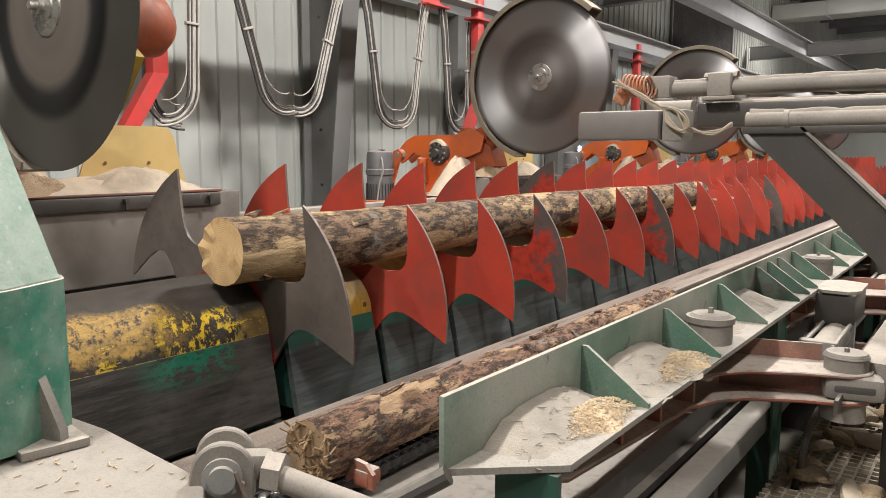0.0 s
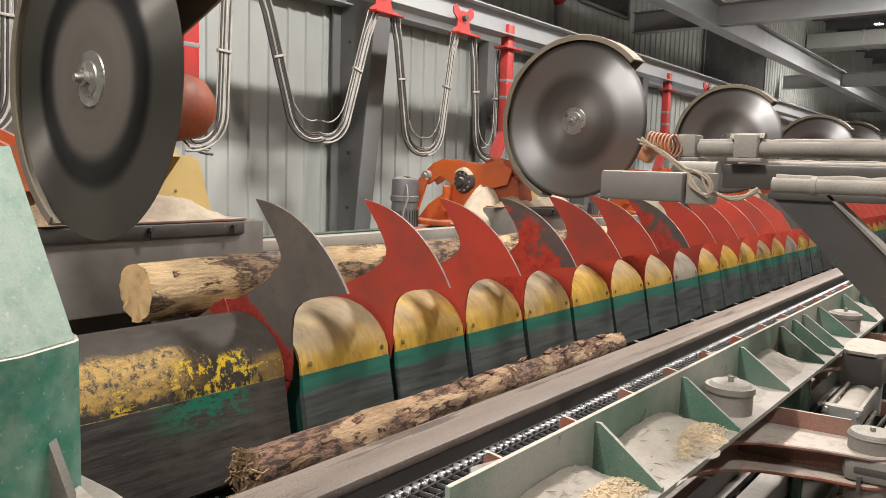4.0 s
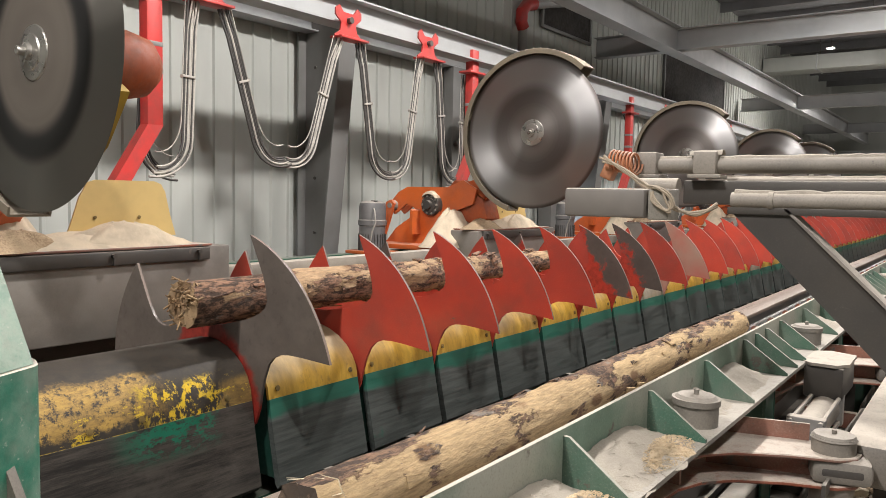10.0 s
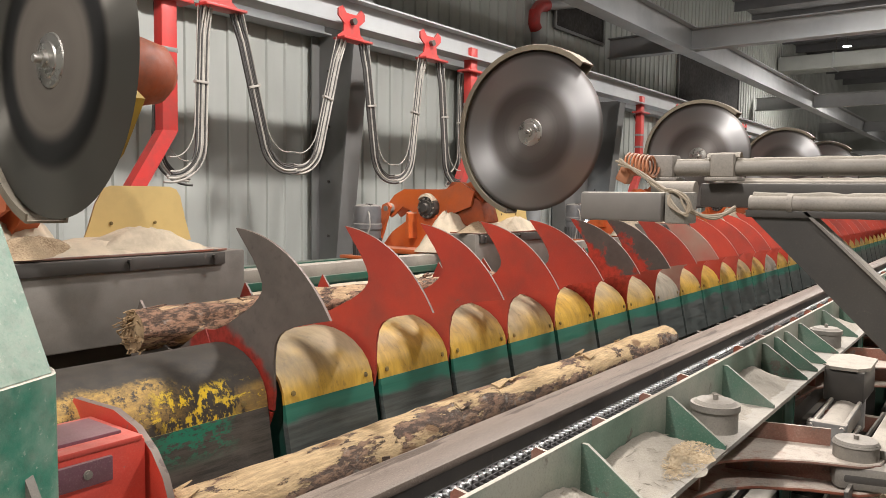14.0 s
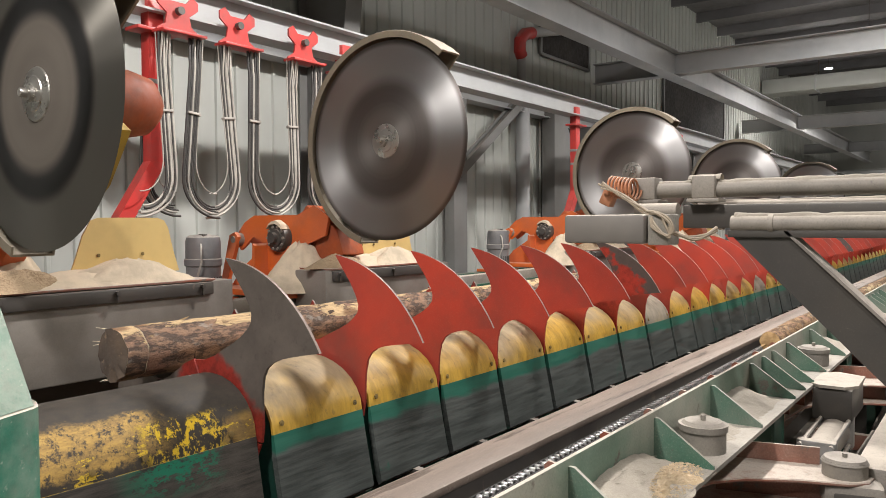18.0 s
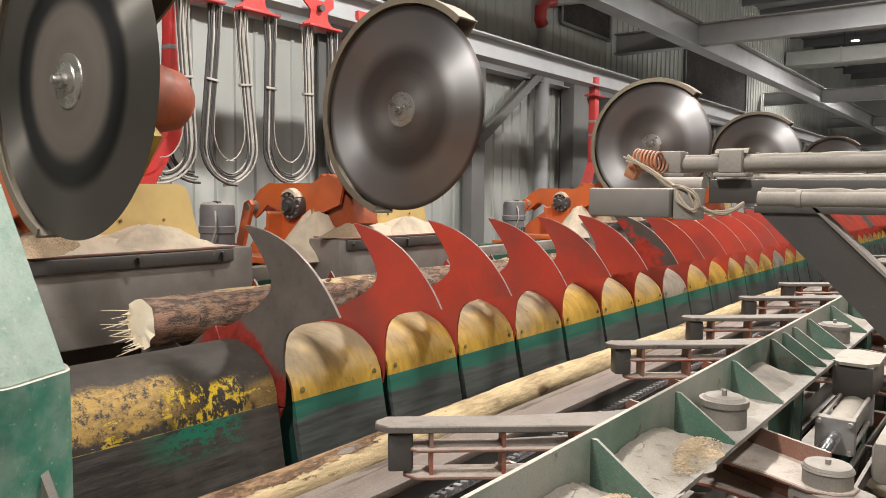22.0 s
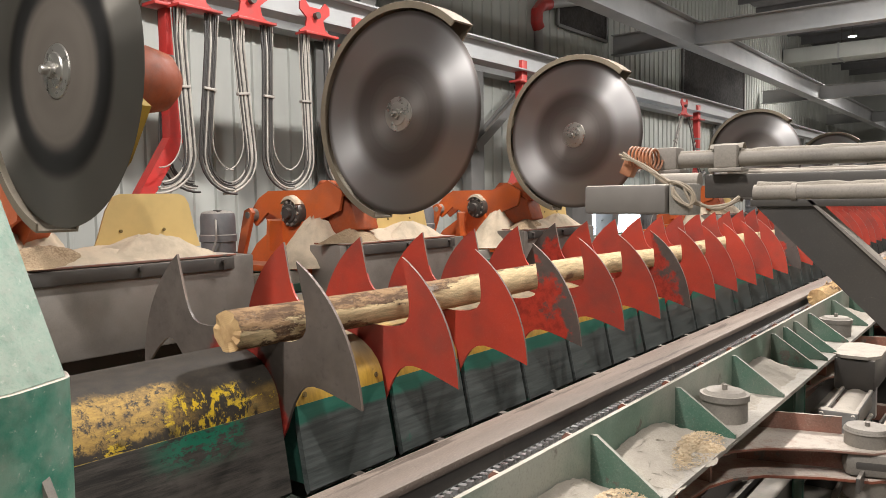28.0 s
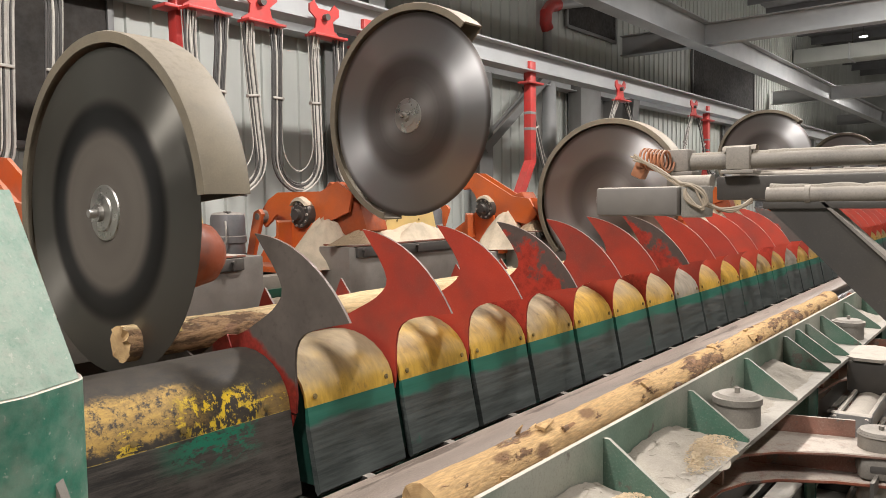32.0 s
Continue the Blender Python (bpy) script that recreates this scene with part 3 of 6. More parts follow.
def glow(name, color, strength):
    m, nt, b = nodes_of(name)
    b.inputs["Emission Color"].default_value = (*color, 1)
    b.inputs["Emission Strength"].default_value = strength
    return m


M_LAMP = glow("lamp_glow", (1.0, 0.97, 0.92), 30.0)
M_DAYLIGHT = glow("daylight_beyond", (0.75, 0.87, 1.0), 3.0)

# ---------------------------------------------------------------- shape helpers


def box(bm, sx, sy, sz, at=(0, 0, 0), bevel=0.0, rot=None):
    m = Matrix.Translation(at) @ (rot.to_4x4() if rot else Matrix()) @ Matrix.Diagonal((sx, sy, sz, 1))
    r = bmesh.ops.create_cube(bm, size=1.0, matrix=m)
    if bevel:
        es = list({e for v in r["verts"] for e in v.link_edges})
        bmesh.ops.bevel(bm, geom=es, offset=bevel, segments=2, affect="EDGES", profile=0.5)


def rod(bm, a, b, r, seg=16, r2=None, caps=True):
    """A cylinder or cone from a to b."""
    a, b = Vector(a), Vector(b)
    d = b - a
    m = Matrix.Translation((a + b) / 2) @ d.to_track_quat("Z", "Y").to_matrix().to_4x4()
    bmesh.ops.create_cone(bm, cap_ends=caps, segments=seg, radius1=r, radius2=r if r2 is None else r2, depth=d.length, matrix=m)


def plate(bm, pts, thick, m=Matrix()):
    """A flat outline in x and z, thickened along y about y = 0."""
    lo = [bm.verts.new(m @ Vector((x, -thick / 2, z))) for x, z in pts]
    hi = [bm.verts.new(m @ Vector((x, thick / 2, z))) for x, z in pts]
    n = len(pts)
    bm.faces.new(lo)
    bm.faces.new(hi[::-1])
    for i in range(n):
        j = (i + 1) % n
        bm.faces.new((lo[j], lo[i], hi[i], hi[j]))
    bmesh.ops.recalc_face_normals(bm, faces=bm.faces)


def loft(bm, rings, closed=False, caps=False):
    """Faces between rings of points of equal count."""
    vs = [[bm.verts.new(p) for p in ring] for ring in rings]
    for a, b in zip(vs, vs[1:]):
        n = len(a)
        for i in range(n if closed else n - 1):
            j = (i + 1) % n
            bm.faces.new((a[i], a[j], b[j], b[i]))
    if caps and closed:
        bm.faces.new(vs[0][::-1])
        bm.faces.new(vs[-1])
    bmesh.ops.recalc_face_normals(bm, faces=bm.faces)


def tube(bm, pts, r, seg=8):
    """A pipe along points."""
    pts = [Vector(p) for p in pts]
    rings = []
    side = None
    for i, p in enumerate(pts):
        d = (pts[min(i + 1, len(pts) - 1)] - pts[max(i - 1, 0)]).normalized()
        if side is None:
            side = d.orthogonal().normalized()
        side = (side - d * side.dot(d)).normalized()
        up = d.cross(side)
        rings.append([p + r * (math.cos(a) * side + math.sin(a) * up) for a in (2 * math.pi * k / seg for k in range(seg))])
    loft(bm, rings, True, True)


def turned(bm, profile, axis_at=(0, 0, 0), seg=40):
    """A body of revolution about the y axis; profile of (radius, y)."""
    c = Vector(axis_at)
    rings = [[c + Vector((r * math.cos(a), y, r * math.sin(a))) for a in (2 * math.pi * k / seg for k in range(seg))] for r, y in profile]
    loft(bm, rings, True, True)


def heap(bm, sx, sy, h, at=(0, 0, 0), n=18, rough=0.25, seed=0.0):
    """A loose pile: a domed sheet with an uneven edge and a closed underside."""
    rings = []
    for k in range(8):
        f = k / 7
        ring = []
        for i in range(n):
            a = 2 * math.pi * i / n
            e = 1 + rough * noise.noise((math.cos(a) * 1.5 + seed, math.sin(a) * 1.5, 0))
            z = h * (math.cos(f * math.pi / 2) ** 1.3) + 0.12 * h * noise.noise((f * 4 + seed, a * 2, 3))
            ring.append(Vector(at) + Vector((sx * f * e * math.cos(a), sy * f * e * math.sin(a), z if k < 7 else -0.004)))
        rings.append(ring)
    for p in rings[0]:
        p.z = at[2] + h
    loft(bm, rings[1:], True, True)


def mesh(bm, material, angle=35.0, name="mesh"):
    me = bpy.data.meshes.new(name)
    bm.to_mesh(me)
    bm.free()
    for m in material if isinstance(material, (list, tuple)) else (material,):
        me.materials.append(m)
    for p in me.polygons:
        p.use_smooth = True
    me.set_sharp_from_angle(angle=radians(angle))
    return me


def part(name, bm, material, parent=None, label="", m=None, angle=35.0):
    data = mesh(bm, material, angle, name) if isinstance(bm, bmesh.types.BMesh) else bm
    ob = new(name, data)
    ob.parent = parent
    if m is not None:
        ob.matrix_basis = m
    return tagged(ob, label)


def thing(name, label, category, group="", kind="", m=None):
    ob = new(name)
    ob.empty_display_size = 0.1
    if m is not None:
        ob.matrix_basis = m
    return tagged(ob, label, category, group, kind)


def single(name, bm, material, label, category, group="", kind="", m=None, angle=35.0):
    ob = part(name, bm, material, None, label, m, angle)
    return tagged(ob, label, category, group, kind)


def setting(name, bm, material, label, angle=35.0):
    return tagged(part(name, bm, material, None, label, None, angle), label, name.split("_")[0], "", "structure")


B = bmesh.new

# ---------------------------------------------------------------- the hall
PITCH = 0.61
AX_Z = 1.0
N_ROT = 40

bm = B()
box(bm, 40, 90, 0.3, (5, 14, -0.75))
setting("floor", bm, M_CONCRETE, "dark littered concrete floor under the machines")


def siding_wall(name, length, height, m, label):
    """Ribbed sheet wall: flat pans with narrow raised ribs, built along local y, facing local x."""
    bm = B()
    prof, y = [], 0.0
    while y < length:
        for dy, dx in ((0, 0), (0.235, 0), (0.25, 0.028), (0.29, 0.028), (0.305, 0)):
            prof.append((y + dy, dx))
        y += 0.305
    rings = [[Vector((dx, yy, z)) for yy, dx in prof] for z in (0, height)]
    loft(bm, rings)
    box(bm, 0.1, length, height, (-0.055, length / 2, height / 2))
    bm.transform(m)
    return setting(name, bm, M_SIDING, label, 20)


siding_wall("wall_west", 78, 9.6, pose(-5.05, -26, -0.6), "pale grey ribbed metal siding wall")
siding_wall("wall_north", 24, 9.6, pose(14, 46, -0.6, 0, 0, 90) @ pose(0, 0, 0, 0, 0, 0), "grey ribbed metal end wall")
siding_wall("wall_east", 78, 9.6, pose(13, 52, -0.6, 0, 0, 180), "grey ribbed metal side wall")
siding_wall("wall_south", 24, 9.6, pose(-8, -25, -0.6, 0, 0, -90), "grey ribbed metal end wall")

bm = B()
box(bm, 24, 78, 0.2, (3, 12, 8.6))
for k in range(33):
    box(bm, 22, 0.1, 0.3, (3, -24 + k * 2.2, 8.35))
setting("ceiling", bm, M_DARKROOF, "dark roof deck with purlins high above")


def i_beam(bm, a, b, h, w, t=0.02, up=(0, 0, 1)):
    """An I-section from a to b: two flanges and a web."""
    a, b = Vector(a), Vector(b)
    d = (b - a)
    y = d.normalized()
    z = (Vector(up) - y * y.dot(Vector(up))).normalized()
    x = y.cross(z)
    rot = Matrix((x, y, z)).transposed()
    c = (a + b) / 2
    for off, sx, sz in ((h / 2 - t / 2, w, t), (-h / 2 + t / 2, w, t), (0, t, h - 2 * t)):
        box(bm, sx, d.length, sz, c + z * off, 0, rot)


def steel(name, a, b, h, w, material, label, up=(0, 0, 1), t=0.02):
    bm = B()
    i_beam(bm, a, b, h, w, t, up)
    return single(name, bm, material, label, "steel beam", "hall steelwork", "structure")




def tapered_column(y, top):
    """A portal frame leg: its room-side flange leans in towards the roof."""
    t = thing("steel_column", "grey tapered steel column against the siding", "steel beam", "hall steelwork", "structure")
    x0, x1 = -4.675, -4.675 + 0.11 * (top + 0.6)
    bm = B()
    loft(bm, [[Vector((x, yy, z)) for x, yy in ((-4.94, y - 0.012), (xr, y - 0.012), (xr, y + 0.012), (-4.94, y + 0.012))] for xr, z in ((x0, -0.6), (x1, top))], True, True)
    part("web", bm, M_COLUMN, t)
    bm = B()
    loft(bm, [[Vector((x, yy, z)) for x, yy in ((xr, y - 0.15), (xr + 0.025, y - 0.15), (xr + 0.025, y + 0.15), (xr, y + 0.15))] for xr, z in ((x0, -0.6), (x1, top))], True, True)
    part("room_flange", bm, M_COLUMN, t)
    bm = B()
    box(bm, 0.025, 0.30, top + 0.6, (-4.953, y, top / 2 - 0.3))
    part("wall_flange", bm, M_COLUMN, t)
    for z in (1.35, 2.1, 2.85, 3.6):
        bm = B()
        rod(bm, (-4.75, y - 0.03, z), (-4.75, y - 0.012, z), 0.022, 6)
        part("bolt", bm, M_STEEL_DARK, t)
    return t


for y, top in ((-3.0, 8.4), (5.3, 8.4), (13.6, 4.05), (21.9, 4.05), (30.2, 4.05), (38.5, 4.05)):
    tapered_column(y, top)
steel("eave_beam", (-4.85, -9, 4.35), (-4.85, 45, 4.35), 0.55, 0.3, M_BEAM, "grey painted girt beam along the wall")
steel("festoon_rail", (-3.1, -9, 3.89), (-3.1, 45, 3.89), 0.31, 0.26, M_BEAM, "pale grey rail beam that carries the cable trolleys")
steel("roof_beam", (-3.0, -9, 5.34), (-3.0, 45, 5.34), 0.56, 0.32, M_BEAM, "grey painted beam running the length of the hall")
for y in (-6.0, 14.5, 27.0, 38.0):
    steel("cross_beam", (-4.9, y, 5.37), (13, y, 5.37), 0.46, 0.3, M_BEAM, "grey painted cross beam under the roof")

# flat near-black sheets stand in for unlit wall; nothing is open behind them
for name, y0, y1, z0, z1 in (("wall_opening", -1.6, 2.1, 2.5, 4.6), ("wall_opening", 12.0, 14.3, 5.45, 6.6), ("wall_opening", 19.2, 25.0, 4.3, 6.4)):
    t = thing(name, "framed near-black panel in place of unlit wall", "opening", "wall openings", "structure")
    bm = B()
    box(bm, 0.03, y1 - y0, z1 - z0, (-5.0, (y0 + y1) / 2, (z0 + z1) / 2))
    part("dark_sheet", bm, M_UNLIT_SHEET, t)
    for dy, dz, sy, sz in ((0, 0.5, 1, 0), (0, -0.5, 1, 0), (0.5, 0, 0, 1), (-0.5, 0, 0, 1)):
        bm = B()
        box(bm, 0.06, max(0.07, sy * (y1 - y0)), max(0.07, sz * (z1 - z0)), (-4.985, (y0 + y1) / 2 + dy * (y1 - y0), (z0 + z1) / 2 + dz * (z1 - z0)), 0.004)
        part("frame_bar", bm, M_COLUMN, t)
# pale box added where the ceiling is lit by the lamp before it
duct = thing("roof_duct", "pale flanged box across the roof in place of a lamp-lit ceiling strip", "duct", "hall steelwork")
bm = B()
box(bm, 17.9, 1.2, 0.55, (4.0, 30.6, 7.25), 0.03)
part("duct_body", bm, M_SIDING, duct)
for x in (-3, 0, 3, 6, 9):
    bm = B()
    box(bm, 0.06, 1.26, 0.61, (x, 30.6, 7.25), 0.01)
    part("duct_flange", bm, M_BEAM, duct)
    bm = B()
    rod(bm, (x, 30.6, 7.5), (x, 30.6, 8.5), 0.02, 8)
    part("hanger", bm, M_STEEL_DARK, duct)
steel("cross_beam", (-4.9, 44.0, 4.4), (13, 44.0, 4.4), 0.5, 0.3, M_BEAM, "grey painted cross beam under the roof")

# ---------------------------------------------------------------- lifting drum


def cover_side_material():
    """Green paint that sliding logs have scoured to dark steel lower down."""
    m, nt, b = nodes_of("scoured_green_side")
    c = nt.nodes.new("ShaderNodeTexCoord")
    s = nt.nodes.new("ShaderNodeSeparateXYZ")
    nt.links.new(c.outputs["Object"], s.inputs[0])
    n1 = noisy(nt, 4.0, 7.0, (1, 0.45, 1))
    n2 = noisy(nt, 16.0, 8.0, (1, 0.15, 2.5), 0.7, 4.0)
    n3 = noisy(nt, 3.0, 9.0, (1, 0.7, 1), 0.7, 8.0)
    h = nt.nodes.new("ShaderNodeMath")
    h.operation = "MULTIPLY_ADD"
    nt.links.new(n1, h.inputs[0])
    h.inputs[1].default_value = -0.16
    nt.links.new(s.outputs[2], h.inputs[2])
    paint = ranged(nt, h.outputs[0], 0.825, 0.86)
    green = mixed(nt, ranged(nt, n2, 0.3, 0.7), (0.018, 0.115, 0.08), (0.03, 0.15, 0.105))
    dark = mixed(nt, ranged(nt, n2, 0.3, 0.7), (0.042, 0.048, 0.045), (0.10, 0.112, 0.105))
    dark = mixed(nt, times(nt, ranged(nt, n3, 0.60, 0.66), 0.75), dark, (0.02, 0.12, 0.08))
    nt.links.new(mixed(nt, paint, dark, green), b.inputs["Base Color"])
    nt.links.new(ranged(nt, n2, 0.3, 0.7, 0.34, 0.55), b.inputs["Roughness"])
    bumped(nt, b, n2, 0.12, 0.004)
    return m


M_COVER_SIDE = cover_side_material()


def cover_outline(n=14, a=0.345, top=1.245, z0=1.0, e=0.0):
    return [((a + e) * math.cos(math.pi * k / n), z0 + (top - z0 + e) * math.sin(math.pi * k / n)) for k in range(n + 1)]


def cover_meshes(length):
    """Shell and side plates of one cover between two rotors, from y = 0."""
    bm = B()
    out = cover_outline()
    inn = cover_outline(e=-0.014)[::-1]
    ring = out + inn
    loft(bm, [[Vector((x, y, z)) for x, z in ring] for y in (0, length)], True, True)
    shell = bm
    sides = []
    for s in (1, -1):
        bm = B()
        pts = [(s * 0.347, 1.003), (s * 0.365, 0.90), (s * 0.42, 0.64), (s * 0.40, 0.62), (s * 0.385, 0.64), (s * 0.335, 0.90), (s * 0.332, 1.003)]
        loft(bm, [[Vector((x, y, z)) for x, z in pts] for y in (0, length)], True, True)
        sides.append(bm)
    return shell, sides


M_BOLT = surface("painted_over_bolt", (0.26, 0.18, 0.06), None, 0.3, (0.07, 0.055, 0.04), 0.0, 0.5, 0.2, 20.0)


def bolt_mesh(r=0.0075, h=0.006):
    bm = B()
    rod(bm, (0, 0, 0), (0.004, 0, 0), r * 1.7, 12)
    rod(bm, (0.003, 0, 0), (h, 0, 0), r, 6)
    return mesh(bm, M_BOLT, 35, "bolt")


BOLT = bolt_mesh()
LEN = PITCH - 0.045
sh, sd = cover_meshes(LEN)
SHELL, SIDES = mesh(sh, M_YELLOW, 35, "top_shell"), [mesh(b, M_COVER_SIDE, 35, "side_plate") for b in sd]
sh, sd = cover_meshes(LEN)
for b_ in sd:
    b_.free()
SHELL_GREY = mesh(sh, M_YELLOW_GREY, 35, "top_shell")
bm = B()
plate(bm, [(x * 0.93, 1.0 + (z - 1.0) * 0.93) for x, z in cover_outline()] + [(-0.33, 0.95), (-0.335, 0.90), (-0.385, 0.66), (0.385, 0.66), (0.335, 0.90), (0.33, 0.95)], 0.010)
BULKHEAD = mesh(bm, M_GREEN_DARKER, 35, "bulkhead")
GREYS = {7, 13, 21}
for k in range(N_ROT - 1):
    t = thing("drum_cover", "dusty grey-topped steel cover with green sides between rotors" if k in GREYS else
              "yellow-topped steel cover with scoured green sides between rotors", "machine cover", "drum covers", m=pose(0, (0.022 if k == 0 else 0.034) + PITCH * k, 0))
    part("top_shell", SHELL_GREY if k in GREYS else SHELL, None, t)
    for s, sm in zip((1, -1), SIDES):
        part("side_plate", sm, None, t)
    part("bulkhead", BULKHEAD, None, t, "deep green end plate", pose(0, 0.012, 0))
    for yy in (0.05, LEN - 0.05):
        part("bolt", BOLT, None, t, m=pose(0.342, yy, 1.045, 0, -12, 0))

t = thing("drum_cover", "long drum cover with scraped yellow paint and dark scoured side", "machine cover", "drum covers", m=pose(0, -1.9, 0))
sh, sd = cover_meshes(1.868)
for b_ in (sh, *sd):
    bmesh.ops.scale(b_, vec=(0.86, 1, 1), verts=b_.verts)
part("top_shell", sh, M_YELLOW_OLD, t, "scraped yellow and black top")
for b_ in sd:
    part("side_plate", b_, M_SIDE_DARK, t)
for yy in (0.55, 1.14, 1.345, 1.74):
    part("bolt", BOLT, None, t, m=pose(0.294, yy, 1.04, 0, -12, 0))

bm = B()
box(bm, 0.62, 27.5, 0.1, (0, 11.6, 0.52), 0.01)
for k in range(N_ROT):
    box(bm, 0.60, 0.09, 1.0, (0, PITCH * k + 0.30, 0.02))
single("drum_bed", bm, M_GREEN_DEEP, "deep green steel bed frame under the drum covers", "machine frame")


def arm_outline():
    """A fishtail plate: deeply hollowed on one flank, flatter on the other, with two sharp horns."""
    deep = [(0.165, 0.272), (0.205, 0.222), (0.27, 0.175), (0.34, 0.138), (0.41, 0.100), (0.465, 0.076), (0.515, 0.062), (0.555, 0.060), (0.586, 0.076), (0.612, 0.115), (0.640, 0.185), (0.663, 0.270), (0.686, 0.352)]
    flat = [(0.712, -0.336), (0.662, -0.286), (0.60, -0.226), (0.545, -0.176), (0.50, -0.145), (0.455, -0.130), (0.41, -0.134), (0.35, -0.162), (0.29, -0.203), (0.235, -0.245), (0.165, -0.280)]
    arc = []
    for k in range(1, 16):
        f = k / 16
        a = radians(27.2 - 52.5 * f)
        r = 0.771 + 0.016 * f ** 3 + 0.012 * math.sin(math.pi * f)
        arc.append((r * math.cos(a), r * math.sin(a)))
    return [(0.02, 0.03)] + deep + arc + flat + [(0.02, -0.03)]


def arm_mesh(material):
    bm = B()
    plate(bm, arm_outline(), 0.013)
    outer = [f for f in bm.faces if abs(f.normal.y) < 0.5 and f.calc_center_median().length > 0.6]
    for f in outer:
        f.material_index = 1
    return mesh(bm, (material, M_EDGE), 30, "arm")


ARMS = {"red": arm_mesh(M_ROTOR), "bare": arm_mesh(M_ROTOR_BARE), "mix": arm_mesh(M_ROTOR_MIX), "tan": arm_mesh(M_ROTOR_TAN)}
rotor = thing("lifting_drum", "long shaft of three-armed red fishtail lifting rotors", "log lifter", m=pose(0, 0, AX_Z))
bm = B()
rod(bm, (0, -1.8, 0), (0, 24, 0), 0.16, 32)
part("shaft", bm, M_STEEL_DARK, rotor)
bm = B()
turned(bm, [(0.165, -0.03), (0.21, -0.025), (0.21, 0.025), (0.165, 0.03)], seg=32)
HUB = mesh(bm, M_ROTOR, 35, "hub")
LOOK = {0: "bare", 3: "mix", 5: "mix", 6: "mix", 8: "tan", 12: "mix", 17: "tan", 22: "mix"}
for k in range(N_ROT):
    ry = PITCH * k + (-0.02 if k == 0 else 0.012)
    hub = part("rotor", HUB, None, rotor, "bare worn steel rotor" if k == 0 else "", pose(0, ry, 0, 0, 0 if k == 0 else 3.4, 0))
    for a in range(3):
        look_ = LOOK.get(k, "red")
        if look_ in ("mix", "tan") and a != k % 3 and k != 6:
            look_ = "red"
        part("arm", ARMS[look_], None, hub, m=pose(0, 0, 0, 0, -120 * a, 0))

# ---------------------------------------------------------------- trough, guide bar, chain
bar = thing("guide_bar", "worn grey-brown steel guide bar along the trough", "guide bar")
bm = B()
box(bm, 0.22, 28, 0.04, (0.92, 11.9, 0.81), 0.012)
part("top_flange", bm, M_BAR, bar)
bm = B()
box(bm, 0.19, 28, 1.39, (0.92, 11.9, 0.095))
part("web", bm, M_STEEL_DARK, bar)

rests = thing("log_rest", "row of dark steel rest brackets in the trough", "rest")
bm = B()
plate(bm, [(0.36, 0.50), (0.36, 0.645), (0.62, 0.625), (0.84, 0.70), (0.84, 0.50)], 0.05)
REST = mesh(bm, M_STEEL_DARK, 35, "bracket")
for k in range(N_ROT):
    part("bracket", REST, None, rests, m=pose(0, PITCH * k + 0.305, 0))

channel = thing("chain_channel", "dark steel conveyor channel", "conveyor bed")
bm = B()
box(bm, 0.95, 28, 0.03, (1.48, 11.9, 0.66))
part("bed_plate", bm, M_STEEL_DARK, channel)
bm = B()
box(bm, 0.04, 28, 0.10, (1.90, 11.9, 0.726))
part("side_plate", bm, M_STEEL_DARK, channel)
bm = B()
box(bm, 0.50, 0.07, 1.24, (0, 0, 0), 0.006)
STAND = mesh(bm, M_STEEL_DARK, 35, "stand")
for k in range(9):
    part("stand", STAND, None, channel, m=pose(1.50, -1.4 + 3.1 * k, 0.022))

CH_P = 0.05
bm = B()
box(bm, 0.032, CH_P * 0.56, 0.028, (-0.005, 0, 0), 0.007, Euler((0, 0, radians(14))).to_matrix())
split = len(bm.faces)
for s in (-0.036, 0.030, 0.10, 0.135):
    box(bm, 0.010, CH_P * 0.98, 0.026, (s, 0, -0.008), 0.003)
rod(bm, (-0.04, CH_P / 2, -0.008), (0.14, CH_P / 2, -0.008), 0.011, 8)
bm.faces.ensure_lookup_table()
for f in bm.faces[split:]:
    f.material_index = 1
LINK = mesh(bm, (M_CHAIN, M_CHAIN_DARK), 35, "link")
chain = thing("conveyor_chain", "bright polished steel conveyor chain", "chain", m=pose(1.10, 0, 0.745))
for k in range(290):
    part("link", LINK, None, chain, m=pose(0, -2.5 + CH_P * k, 0))
bm = B()
plate(bm, [(0.0, -0.03), (0.13, -0.03), (0.13, 0.02), (0.10, 0.05), (0.02, 0.06), (0.0, 0.04)], 0.016, pose(0.09, 0, 0.02))
box(bm, 0.07, 0.07, 0.055, (0.17, 0.02, 0.02), 0.012)
DOG = mesh(bm, M_RUSTRED, 35, "dog")
for k in range(4, 760, 12):
    part("dog", DOG, None, chain, "rust-red pusher dog", pose(0, -2.5 + CH_P * k, 0.0))
bm = B()
for k in range(290, 900):
    box(bm, 0.032, CH_P * 0.56, 0.028, (-0.005, -2.5 + CH_P * k, 0), 0, Euler((0, 0, radians(14))).to_matrix())
tagged(part("far_link", bm, M_CHAIN, chain), kind="stuff")
bm = B()
for s in (-0.036, 0.030, 0.10, 0.135):
    box(bm, 0.010, CH_P * 610, 0.026, (s, -2.5 + CH_P * 594.5, -0.008))
tagged(part("far_side_plate", bm, M_CHAIN_DARK, chain), kind="stuff")

